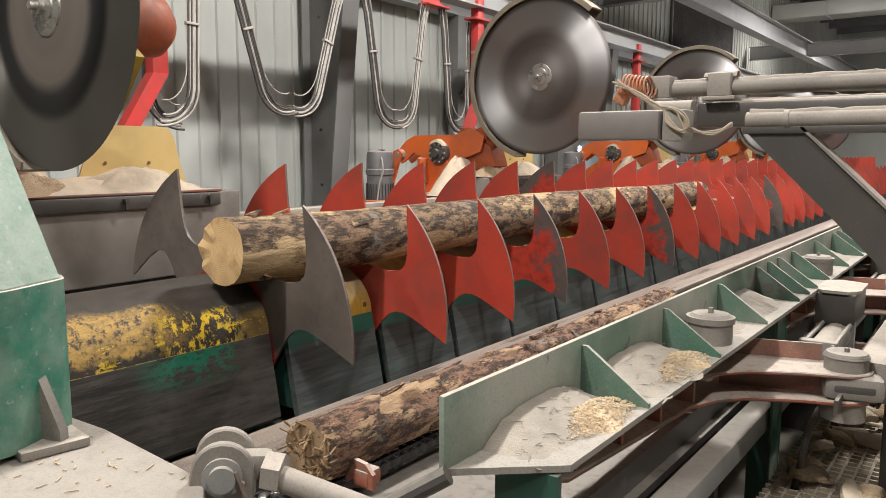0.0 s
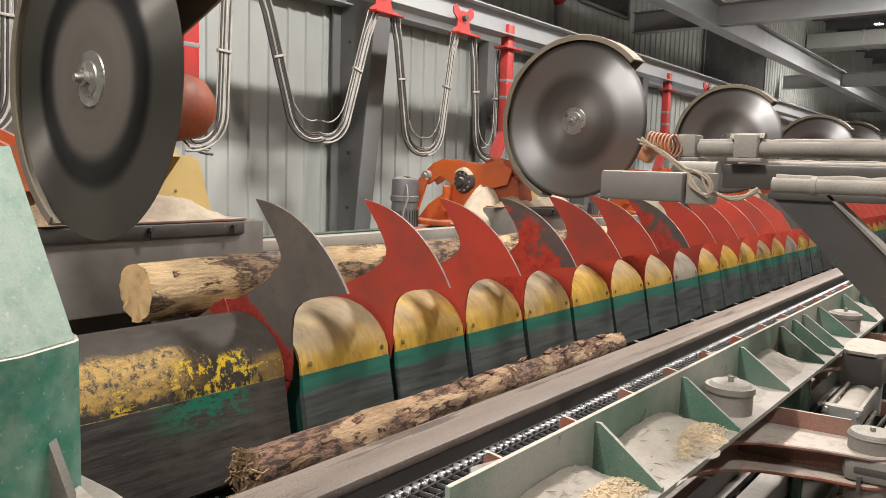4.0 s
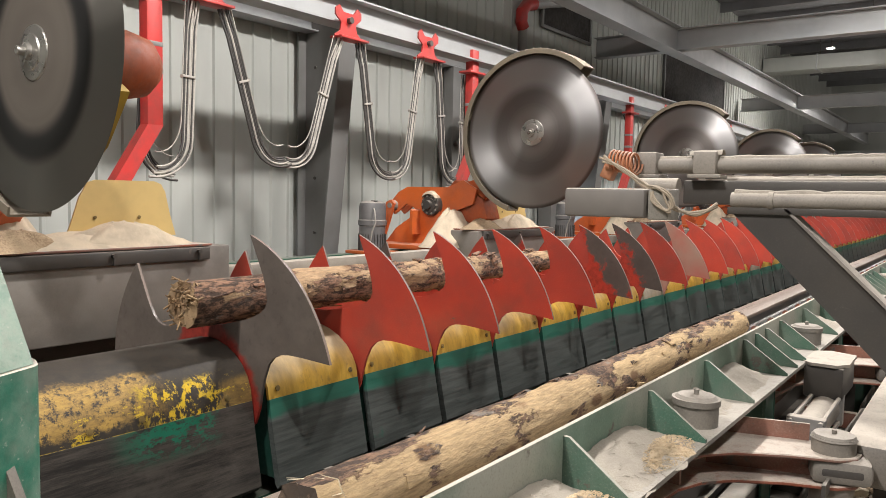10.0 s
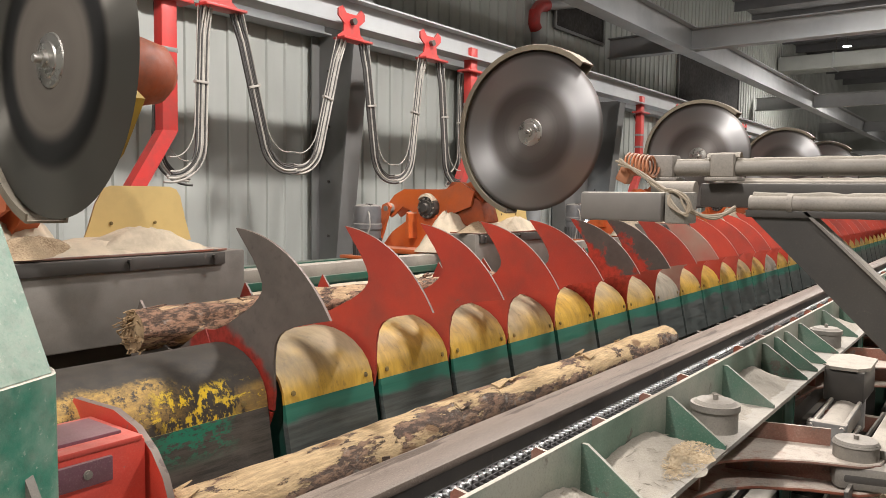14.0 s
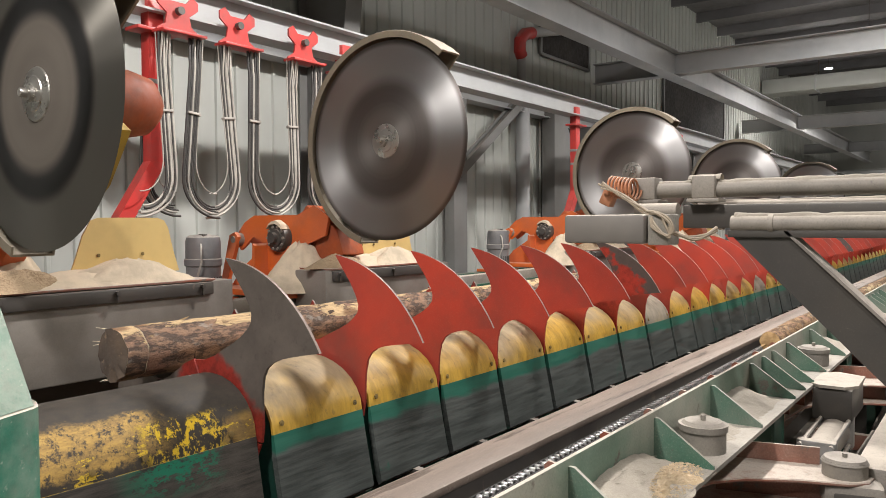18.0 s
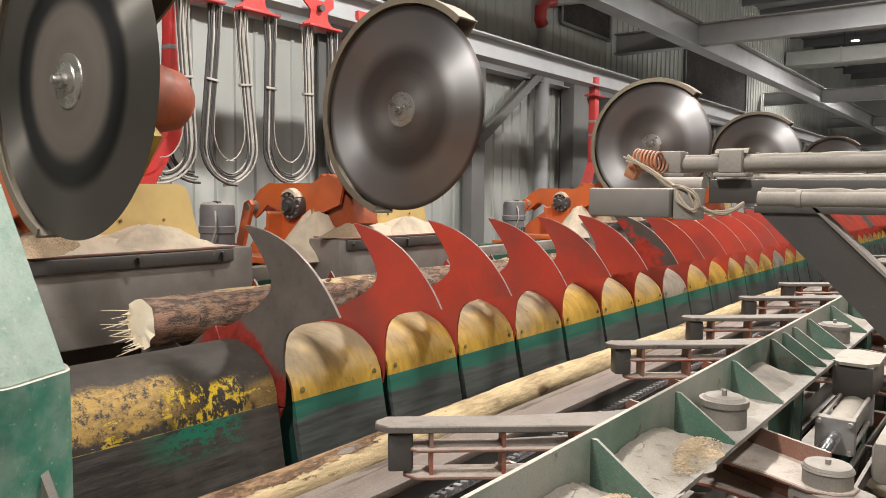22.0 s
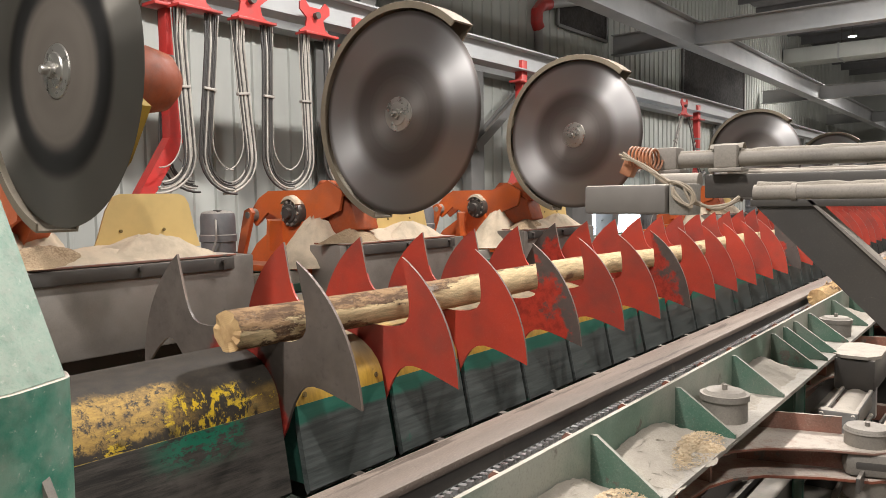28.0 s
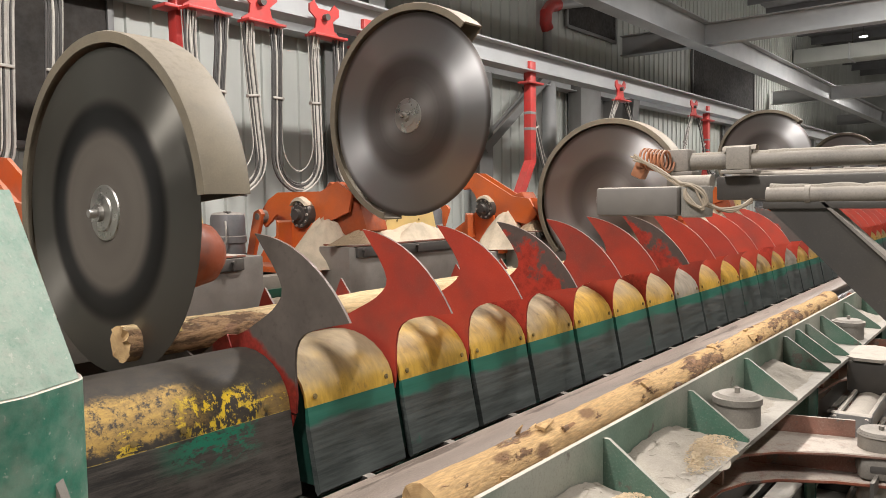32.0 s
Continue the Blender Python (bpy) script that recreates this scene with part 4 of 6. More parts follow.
# ---------------------------------------------------------------- gusseted green beam
BAY = 1.857
beam = thing("gusseted_beam", "dusty green angle beam with triangular gussets and sawdust", "machine beam")
bm = B()
box(bm, 0.014, 26.0, 0.16, (1.965, 11.98, 1.225), 0.003)
part("upright_leg", bm, M_GREEN, beam)
bm = B()
pts = [(1.958, -1.02), (2.165, -0.84), (2.165, 25), (1.958, 25)]
vs = [[Vector((x, y, z)) for x, y in pts] for z in (1.135, 1.15)]
loft(bm, vs, True, True)
part("ledge", bm, M_LEDGE, beam, "ledge thick with pale dust")
bm = B()
plate(bm, [(0, 0), (0.19, 0), (0.19, 0.012), (0.016, 0.135), (0, 0.135)], 0.012)
GUSSET = mesh(bm, M_GUSSET, 30, "gusset")
gy = [-0.40]
for k in range(11):
    gy += [0.20 + BAY * k, 0.79 + BAY * k, 1.35 + BAY * k, 1.56 + BAY * k, 1.75 + BAY * k]
for y in gy:
    part("gusset", GUSSET, None, beam, m=pose(1.972, y, 1.15))
bm = B()
for k in range(1, 13):
    box(bm, 0.012, 0.16, 1.5, (2.10, -0.55 + BAY * k, 0.385), 0.003)
    box(bm, 0.14, 0.012, 1.5, (2.04, -0.48 + BAY * k, 0.385), 0.003)
part("post", bm, M_GREEN_DEEP, beam)

bm = B()
rod(bm, (0, 0, 0), (0, 0, 0.07), 0.074, 36)
rod(bm, (0, 0, 0.07), (0, 0, 0.09), 0.080, 36)
rod(bm, (0, 0, 0.09), (0, 0, 0.10), 0.070, 36, 0.060)
rod(bm, (0, 0, 0.098), (0, 0, 0.118), 0.009, 8)
CAP = mesh(bm, M_FOOT, 35, "bearing_cap")
for k in range(13):
    part("bearing_cap", CAP, None, beam, m=pose(2.068, 0.39 + BAY * k, 1.15))



def strewn(bm, sx, sy, h, count, lo, hi):
    """Chips lying all over a low drift."""
    for _ in range(count):
        a, f = random.uniform(0, 2 * math.pi), random.uniform(0, 1.0) ** 0.55
        L, w = random.uniform(lo, hi), random.uniform(0.0015, 0.004)
        z = h * math.cos(min(1, f) * 1.5) ** 1.3 + 0.002
        box(bm, L, w, 0.0016, (sx * f * math.cos(a), sy * f * math.sin(a), z), 0, Euler((random.uniform(-0.5, 0.5), random.uniform(-0.5, 0.5), random.uniform(0, 3.1))).to_matrix())


def strewn_fibres(bm, sx, sy, h):
    """Thin wood fibres lying over a bay."""
    for _ in range(60):
        u, v = random.uniform(0.1, 0.95), random.uniform(-0.9, 0.9)
        z = (1 - abs(v) ** 3) * (h * (1 - u) ** 1.3 + 0.014) * (1 - u ** 4) - 0.002
        box(bm, random.uniform(0.006, 0.035), random.uniform(0.001, 0.0022), 0.0012, (sx * u, sy * v, max(z, 0.001)), 0, Euler((random.uniform(-0.2, 0.2), random.uniform(-0.2, 0.2), random.uniform(0, 3.1))).to_matrix())


def drift(bm, sx, sy, h, seed):
    """Dust settled against the upright: high at the back, thin and ragged in front."""
    n, rows = 30, 12
    grid = []
    for i in range(rows + 1):
        u = i / rows
        ring = []
        for j in range(n + 1):
            v = 2 * j / n - 1
            edge = 1 - abs(v) ** 3
            lump = 0.006 * noise.noise((u * 6, v * 7, seed)) + 0.004 * noise.noise((u * 17, v * 20, seed + 3))
            z = edge * (h * (1 - u) ** 1.3 + 0.014) * (1 - u ** 4) + lump - 0.006
            ring.append(Vector((sx * u * (1.0 + 0.12 * noise.noise((v * 2.5, seed, 9))), sy * v, z)))
        grid.append(ring)
    loft(bm, grid)


for k, (y, sx, sy, h) in enumerate(((-0.64, 0.15, 0.25, 0.050), (-0.10, 0.19, 0.30, 0.055), (0.63, 0.15, 0.13, 0.045), (1.07, 0.16, 0.26, 0.06), (2.35, 0.16, 0.22, 0.05), (2.9, 0.16, 0.27, 0.05), (3.7, 0.16, 0.25, 0.05))):
    bm = B()
    drift(bm, sx, sy, h, k * 3.1)
    if k < 2:
        strewn_fibres(bm, sx, sy, h)
    single("dust_drift", bm, M_DRIFT, "pale drift of sawdust on the green ledge", "sawdust", "drifts on the ledge", "stuff", m=pose(1.974, y, 1.151), angle=60)
for k, (x, y, sx, sy) in enumerate(((2.08, -0.55, 0.06, 0.14), (2.085, 0.0, 0.065, 0.17))):
    bm = B()
    heap(bm, sx, sy, 0.030, (0, 0, 0), 34, 0.7, 2 + k * 3.1)
    strewn(bm, sx * 1.25, sy * 1.25, 0.031, 900, 0.004, 0.012)
    single("chip_heap", bm, M_CHIPS, "small heap of pale wood chips on the green ledge", "wood chips", "heaps on the ledge", "stuff", m=pose(x, y, 1.153))

# ---------------------------------------------------------------- kicker arms


def kicker_parts(t):
    """A flat bell crank about its pin at the origin, in its swung-out pose: a bar of stacked plates and a lever with a link pin."""
    head = Vector((-0.836, -0.923, 0))
    u = Vector((0.756, 0.655, 0))
    n = Vector((-0.655, 0.756, 0))
    turn = Matrix((u, n, Vector((0, 0, 1)))).transposed()
    pin = Vector((0.486, -0.258, 0))

    def crank(z, th, start, w, lever=True):
        pts = [head + u * (start + 0.05), head + u * 0.55, head + u * 0.95]
        if lever:
            pts += [Vector(p) for p in ((0.0, -0.245, 0), (0.12, -0.235, 0), (0.30, -0.28, 0), (0.444, -0.347, 0), (0.52, -0.344, 0), (0.57, -0.303, 0), (0.576, -0.238, 0), (0.528, -0.172, 0), (0.247, 0.03, 0), (0.12, 0.12, 0))]
        else:
            pts += [Vector((0.0, -0.17, 0)), Vector((0.10, -0.10, 0)), Vector((0.12, 0.04, 0))]
        pts += [Vector((0.0, 0.15, 0)), Vector((-0.10, 0.12, 0))]
        pts += [head + u * 0.9 + n * (w + 0.05), head + u * 0.5 + n * w, head + u * (start + 0.04) + n * w, head + u * start + n * (w - 0.05), head + u * start + n * 0.04]
        bm = B()
        loft(bm, [[p + Vector((0, 0, z)) for p in pts], [p + Vector((0, 0, z + th)) for p in pts]], True, True)
        bmesh.ops.bevel(bm, geom=bm.edges[:], offset=0.004, segments=1, affect="EDGES")
        return bm

    part("top_plate", crank(0.070, 0.026, 0.0, 0.13, False), M_KICK, t)
    part("middle_plate", crank(0.0, 0.014, 0.10, 0.12), M_RUSTRED, t)
    part("bottom_plate", crank(-0.100, 0.016, 0.10, 0.12), M_RUSTRED, t)
    for s_ in (0.20, 0.46, 0.72, 0.98):
        for z, h in ((-0.043, 0.09), (0.042, 0.06)):
            bm = B()
            box(bm, 0.014, 0.105, h, head + u * s_ + n * 0.062 + Vector((0, 0, z)), 0, turn)
            part("web", bm, M_RUSTRED, t)
    bm = B()
    box(bm, 0.09, 0.10, 0.14, head + u * 0.09 + n * 0.07 + Vector((0, 0, -0.005)), 0.01, turn)
    part("nose_block", bm, M_STEEL_DARK, t)
    v = pin.normalized()
    w_ = Vector((-v.y, v.x, 0))
    side = Matrix((v, w_, Vector((0, 0, 1)))).transposed()
    for z, h, off, l in ((-0.043, 0.09, 0.0, 0.30), (0.045, 0.065, 0.10, 0.27)):
        bm = B()
        box(bm, 0.42 if off else 0.36, 0.012, h, v * l + w_ * off + Vector((0, 0, z)), 0, side)
        part("lever_web", bm, M_RUSTRED, t)
    bm = B()
    rod(bm, pin + Vector((0, 0, -0.17)), pin + Vector((0, 0, 0.07)), 0.074, 36)
    rod(bm, pin + Vector((0, 0, 0.062)), pin + Vector((0, 0, 0.078)), 0.078, 36, 0.068)
    rod(bm, pin + Vector((0, 0, 0.07)), pin + Vector((0, 0, 0.092)), 0.009, 8)
    part("pin_cap", bm, M_FOOT, t, "dust-capped link pin")
    hold = pin + v * 0.02 + Vector((0, 0, -0.038))
    bm = B()
    box(bm, 0.20, 0.19, 0.090, hold, 0.026, side)
    part("shackle", bm, M_FOOT, t, "dusty rounded shackle at the link pin")
    # solid dark block, slightly proud, stands in for the shaded hollow of the slot
    bm = B()
    box(bm, 0.145, 0.194, 0.040, hold, 0.012, side)
    part("shackle_slot", bm, M_STEEL_DARK, t)
    bm = B()
    rod(bm, (0, 0, -0.20), (0, 0, 0.12), 0.05, 20)
    part("pivot_pin", bm, M_STEEL_DARK, t)


KX, KY = 1.90, 0.68
kickers = []
k0 = thing("kicker_arm", "rusty red swinging kicker arm with dusty plates", "kicker arm", "kicker arms")
kicker_parts(k0)
k0.matrix_basis = pose(KX, KY, 1.0)
kickers.append((k0, KY))
for dy in (1.885, 3.07, 4.36, 5.62, 7.5, 8.7, 9.98):
    kickers.append((copy_thing(k0, pose(KX, KY + dy, 1.0)), KY + dy))

M_BELT = surface("belt_guard_yellow", (0.50, 0.33, 0.03), None, 0.1, (0.2, 0.15, 0.05), 0.2, 0.45, 0.0, 6.0)

# ---------------------------------------------------------------- saw units
R_BLADE = 0.857
NEAR = 0.927  # the saw line was drawn in larger units; this brings it to true size and place
SHIFT = Vector((0.2077, -0.158, 0.1398))
PIV = Vector((-2.72, 0, 1.625))
UP = 37.8
REACH = 1.63


def saw_unit(dark, label, seed):
    """Carriage at local y = 0 in the plane of its blade; the arm turns about PIV; its chip hopper stands beyond the blade."""
    t = thing("saw_unit", label, "circular saw", "cut-off saws")
    for yy in (0.10, 0.36):
        bm = B()
        plate(bm, [(-3.74, 1.22), (-2.45, 1.22), (-2.45, 1.40), (-2.74, 1.50), (-2.80, 1.78), (-2.98, 1.80), (-3.10, 1.70), (-3.22, 1.62), (-3.48, 1.46), (-3.62, 1.30)], 0.03, Matrix.Translation((0, yy, 0)))
        part("side_bracket", bm, M_ORANGE, t)
    bm = B()
    plate(bm, [(-0.03, 0.0), (0.03, 0.0), (0.02, 0.30), (-0.01, 0.32)], 0.20, pose(-3.10, 0.02, 1.40))
    part("stiffener", bm, M_ORANGE, t)
    bm = B()
    box(bm, 1.36, 0.80, 0.06, (-3.10, 0.15, 1.25), 0.01)
    box(bm, 0.50, 0.45, 0.04, (-3.46, -0.40, 1.175), 0.008)
    part("base_plate", bm, M_ORANGE, t)
    bm = B()
    turned(bm, [(0.0, -0.09), (0.05, -0.09), (0.058, -0.05), (0.085, -0.045), (0.09, -0.03), (0.13, -0.025), (0.14, 0.01), (0.14, 0.07), (0.12, 0.09)], (-2.895, 0.06, 1.775), 32)
    part("pivot_bearing", bm, M_STEEL_DARK, t, "dark round bearing")
    for k in range(10):
        an = k * math.pi / 5
        bm = B()
        rod(bm, (-2.895 + 0.112 * math.cos(an), 0.018, 1.775 + 0.112 * math.sin(an)), (-2.895 + 0.112 * math.cos(an), 0.04, 1.775 + 0.112 * math.sin(an)), 0.014, 6)
        part("bolt", bm, M_DUSTED, t)
    bm = B()
    plate(bm, [(-3.76, 1.27), (-3.66, 1.27), (-3.47, 1.78), (-3.52, 1.83), (-3.60, 1.80)], 0.045, Matrix.Translation((0, 0.05, 0)))
    part("link_bar", bm, M_ORANGE, t)
    bm = B()
    loft(bm, [[Vector((-2.895 + r * math.cos(a), y, 1.775 + r * math.sin(a))) for r, y in ((0.138, 0.0), (0.142 + 0.028 * math.sin((k + 0.5) * math.pi / 13), 0.01), (0.145 + 0.035 * math.sin((k + 0.5) * math.pi / 13), 0.07), (0.138, 0.14))] for k, a in ((k, radians(38 + 8.5 * k)) for k in range(13))], True, True)
    tagged(part("dust_cap", bm, M_SAWDUST, t, "sawdust settled on the bearing"), kind="stuff")
    # motor with a domed cap, a joint ring and a lead
    motor = part("motor", B(), M_MOTOR, t, "grey electric motor with a domed cap")
    bm = B()
    prof = [(0.165, 1.16), (0.165, 1.50), (0.18, 1.51), (0.18, 1.57), (0.17, 1.58), (0.168, 1.74), (0.158, 1.785), (0.13, 1.805), (0.05, 1.815), (0.0, 1.817)]
    loft(bm, [[Vector((-3.46 + r * math.cos(a), -0.40 + r * math.sin(a), z)) for a in (2 * math.pi * k / 32 for k in range(32))] for r, z in prof], True, True)
    motor.data = mesh(bm, M_MOTOR, 35, "motor")
    bm = B()
    for k in range(28):
        a = 2 * math.pi * k / 28
        box(bm, 0.02, 0.006, 0.24, (-3.46 + 0.168 * math.cos(a), -0.40 + 0.168 * math.sin(a), 1.28), 0, Euler((0, 0, a)).to_matrix())
    part("cooling_fin", bm, M_STEEL_DARK, motor)
    bm = B()
    tube(bm, [(-3.36, -0.50, 1.74), (-3.30, -0.54, 1.68), (-3.27, -0.56, 1.55), (-3.32, -0.57, 1.42), (-3.36, -0.57, 1.20)], 0.010, 6)
    part("lead", bm, M_CABLE_L, motor)
    bm = B()
    box(bm, 0.08, 0.05, 0.04, (-3.38, -0.46, 1.80), 0.008)
    part("lifting_eye", bm, M_STEEL_DARK, motor)
    # chip hopper with its dusty table and hood
    bm = B()
    box(bm, 0.40, 1.90, 0.60, (-2.25, 0.82, 1.185), 0.012)
    part("hopper", bm, M_TABLE, t, "dusty grey steel hopper box")
    bm = B()
    box(bm, 0.03, 1.62, 0.095, (-2.035, 0.76, 1.432), 0.010)
    part("front_strip", bm, M_STEEL_DARK, t)
    bm = B()
    box(bm, 0.44, 1.66, 0.016, (-2.25, 0.76, 1.495), 0.003)
    part("red_lip", bm, M_RUSTRED, t)
    for yy in (0.02, 0.78, 1.46):
        bm = B()
        rod(bm, (-2.021, yy, 1.45), (-1.99, yy, 1.45), 0.016, 8)
        box(bm, 0.012, 0.016, 0.07, (-2.005, yy, 1.42), 0.003)
        part("bolt", bm, M_STEEL_DARK, t)
    bm = B()
    heap(bm, 0.20, 0.82, 0.11, (-2.25, 0.74, 1.503), 48, 0.12, seed)
    tagged(part("sawdust_layer", bm, M_SAWDUST, t, "pale sawdust heaped on the hopper"), kind="stuff")
    bm = B()
    heap(bm, 0.16, 0.60, 0.17, (-2.20, 0.98, 1.503), 48, 0.3, seed + 4.0)
    tagged(part("sawdust_mound", bm, M_SAWDUST, t, "pale sawdust drifted against the hood"), kind="stuff")
    bm = B()
    heap(bm, 0.18, 0.36, 0.13, (-2.22, 0.24, 1.503), 48, 0.5, seed + 6.0)
    tagged(part("stringy_sawdust", bm, M_SAWDUST_DK, t, "darker stringy sawdust"), kind="stuff")
    bm = B()
    heap(bm, 0.34, 0.52, 0.46, (-2.60, 0.12, 1.275), 56, 0.16, seed + 1.0)
    heap(bm, 0.26, 0.34, 0.46, (-2.50, 0.36, 1.275), 48, 0.2, seed + 3.0)
    tagged(part("sawdust_cone", bm, M_SAWDUST, t, "steep cone of pale sawdust"), kind="stuff")
    bm = B()
    plate(bm, [(0.0, 0.0), (0.86, 0.0), (0.81, 0.16), (0.77, 0.33), (0.735, 0.385), (0.68, 0.405), (0.22, 0.405), (0.16, 0.385), (0.10, 0.28), (0.04, 0.10)], 0.012, pose(-2.32, 0.61, 1.56, 0, 0, 90))
    part("hood", bm, M_HOOD, t, "cream-yellow chip hood")
    for yy in (0.82, 1.16):
        part("bolt", BOLT, None, t, m=pose(-2.31, yy, 1.70))
    # arm with guard, blade and drive
    arm = part("saw_arm", B(), M_ORANGE, t)
    bm = B()
    plate(bm, [(-0.15, -0.10), (0.2, -0.14), (1.40, -0.12), (1.70, -0.06), (1.70, 0.08), (1.4, 0.13), (0.3, 0.17), (-0.12, 0.12)], 0.14, Matrix.Translation((0, 0.30, 0)))
    me = mesh(bm, M_ORANGE, 35, "saw_arm")
    arm.data = me
    bm = B()
    turned(bm, [(0.0, 0.225), (0.15, 0.225), (0.18, 0.26), (0.185, 0.38), (0.16, 0.50), (0.10, 0.56), (0.0, 0.58)], (REACH + 0.26, -0.10, -0.27), 28)
    part("drive_housing", bm, M_DRIVE, arm, "worn orange drive housing")
    # rocker plate behind the pivot, drawn in the raised pose and turned back into the arm's own space
    back = Matrix.Rotation(radians(UP), 4, "Y") @ Matrix.Translation(-PIV)
    for yy in (0.135, 0.325):
        bm = B()
        plate(bm, [(-3.61, 1.72), (-3.56, 1.84), (-3.47, 1.93), (-3.32, 2.00), (-2.68, 2.00), (-2.45, 2.09), (-2.25, 1.98), (-2.30, 1.80), (-2.70, 1.66), (-2.93, 1.62), (-3.08, 1.64), (-3.22, 1.74), (-3.34, 1.78), (-3.44, 1.70), (-3.53, 1.64)], 0.03, Matrix.Translation((0, yy, 0)))
        bm.transform(back)
        part("rocker_plate", bm, M_ORANGE, arm)
    if not dark:
        bm = B()
        plate(bm, [(-2.86, 1.84), (-2.62, 2.10), (-2.20, 1.86), (-2.12, 1.62), (-2.40, 1.56)], 0.30, Matrix.Translation((0, 0.33, 0)))
        bmesh.ops.bevel(bm, geom=bm.edges[:], offset=0.02, segments=2, affect="EDGES", profile=0.5)
        bm.transform(back)
        part("gear_case", bm, M_DRIVE, arm, "worn brown-orange gear case")
        bm = B()
        box(bm, 0.13, 0.004, 0.05, (-2.50, 0.176, 1.86), 0.0, Euler((0, radians(38), 0)).to_matrix())
        bm.transform(back)
        part("type_plate", bm, M_SIDING, arm, "small pale type plate")
    bm = B()
    turned(bm, [(0.0, -0.02), (0.035, -0.02), (0.04, 0.02), (0.065, 0.025), (0.07, 0.09)], (-3.54, 0.04, 1.755), 20)
    bm.transform(back)
    part("cylinder_pin", bm, M_DUSTED, arm)
    bm = B()
    plate(bm, [(REACH - 0.07, -0.73), (REACH + 0.13, -0.745), (REACH + 0.45, -0.66), (REACH + 0.40, -0.52), (REACH, -0.30)], 0.05, Matrix.Translation((0, 0.06, 0)))
    part("belt_guard", bm, M_BELT, arm, "dark yellow belt guard")
    bm = B()
    n, a0, a1 = 44, -3 if dark else 10, 214
    rings = []
    for k in range(n + 1):
        a = radians(a0 + (a1 - a0) * k / n)
        c, s = math.cos(a), math.sin(a)
        rings.append([Vector((REACH + r * c, y, r * s)) for r, y in ((R_BLADE + 0.02, -0.03), (R_BLADE + 0.075, -0.03), (R_BLADE + 0.08, -0.02), (R_BLADE + 0.08, 0.22), (0.5, 0.22), (0.5, 0.205), (R_BLADE + 0.065, 0.205), (R_BLADE + 0.065, -0.015), (R_BLADE + 0.02, -0.018))])
    loft(bm, rings, True, True)
    part("guard", bm, M_GUARD, arm, "dusty cream blade guard", m=pose(0, 0, 0))
    bm = B()
    turned(bm, [(0.0, -0.004), (0.60, -0.004), (0.66, -0.004), (R_BLADE - 0.01, -0.003), (R_BLADE, 0.0), (R_BLADE - 0.01, 0.003), (0.0, 0.004)], seg=96)
    blade = part("blade", bm, M_BLADE_DARK if dark else M_BLADE, arm, "", pose(REACH, 0, 0))
    bm = B()
    turned(bm, [(0.0, -0.035), (0.05, -0.035), (0.095, -0.028), (0.10, -0.02), (0.11, -0.018), (0.145, -0.012), (0.15, -0.003)], (REACH, 0, 0), 36)
    turned(bm, [(0.0, -0.095), (0.02, -0.095), (0.024, -0.09), (0.026, -0.06), (0.045, -0.058), (0.048, -0.034), (0.05, -0.03)], (REACH, 0, 0), 20)
    part("flange", bm, M_FLANGE, arm, "worn steel blade flange and nut")
    return t, arm, blade


saws = []
for y, dark in ((-0.15, True), (5.33, False), (10.7, False), (16.5, False), (21.0, False)):
    lab = "orange circular saw with a dark resin-stained blade, on its carriage" if dark else "orange circular saw with a bright blade, on its carriage"
    saws.append(saw_unit(dark, lab, 2.0 + 3.0 * len(saws)))

# ---------------------------------------------------------------- far bench
rail = thing("carriage_rail", "dusty dark carriage rail with a green sill behind the drum", "rail")
bm = B()
box(bm, 0.16, 28, 0.115, (-2.56, 11.9, 1.195), 0.008)
part("rail_beam", bm, M_DUSTED, rail)
bm = B()
box(bm, 0.12, 28, 0.07, (-2.50, 11.9, 1.105), 0.004)
part("green_sill", bm, M_GREEN_DEEP, rail)
bm = B()
box(bm, 0.5, 28, 0.10, (-1.25, 11.9, 0.50), 0.01)
part("bed", bm, M_STEEL_DARK, rail)
bm = B()
box(bm, 0.22, 28, 0.70, (-2.32, 11.9, 0.64), 0.0)
part("back_plate", bm, M_STEEL_DARK, rail)
bm = B()
rings = []
for k in range(0, 141):
    y = -1.5 + 0.2 * k
    h = 1.13 + 0.035 * noise.noise((y * 1.7, 0, 0)) + 0.02 * noise.noise((y * 6, 3, 0))
    rings.append([Vector((-2.46, y, 1.0)), Vector((-2.42, y, h - 0.085)), Vector((-2.36, y, h - 0.075)), Vector((-2.28, y, h - 0.11)), Vector((-2.22, y, 0.995))])
loft(bm, rings)
ridge = single("sawdust_ridge", bm, M_SAWDUST, "long pale ridge of sawdust along the rail", "sawdust", kind="stuff")

bench = thing("saw_bench", "deep green bench rails on legs under the saw carriages", "machine frame")
for x in (-3.65, -2.85):
    bm = B()
    box(bm, 0.14, 28, 0.16, (x, 11.9, 1.075), 0.008)
    part("slide_rail", bm, M_GREEN_DEEP, bench)
bm = B()
box(bm, 0.12, 0.14, 1.79, (0, 0, -0.10), 0.008)
LEG = mesh(bm, M_GREEN_DEEP, 35, "leg")
for k in range(9):
    for x in (-3.65, -2.85):
        part("leg", LEG, None, bench, m=pose(x, -1.6 + 3.2 * k, 0.198))

for ob in (rail, ridge, bench):
    ob.matrix_basis = Matrix.Translation(SHIFT) @ Matrix.Scale(NEAR, 4)

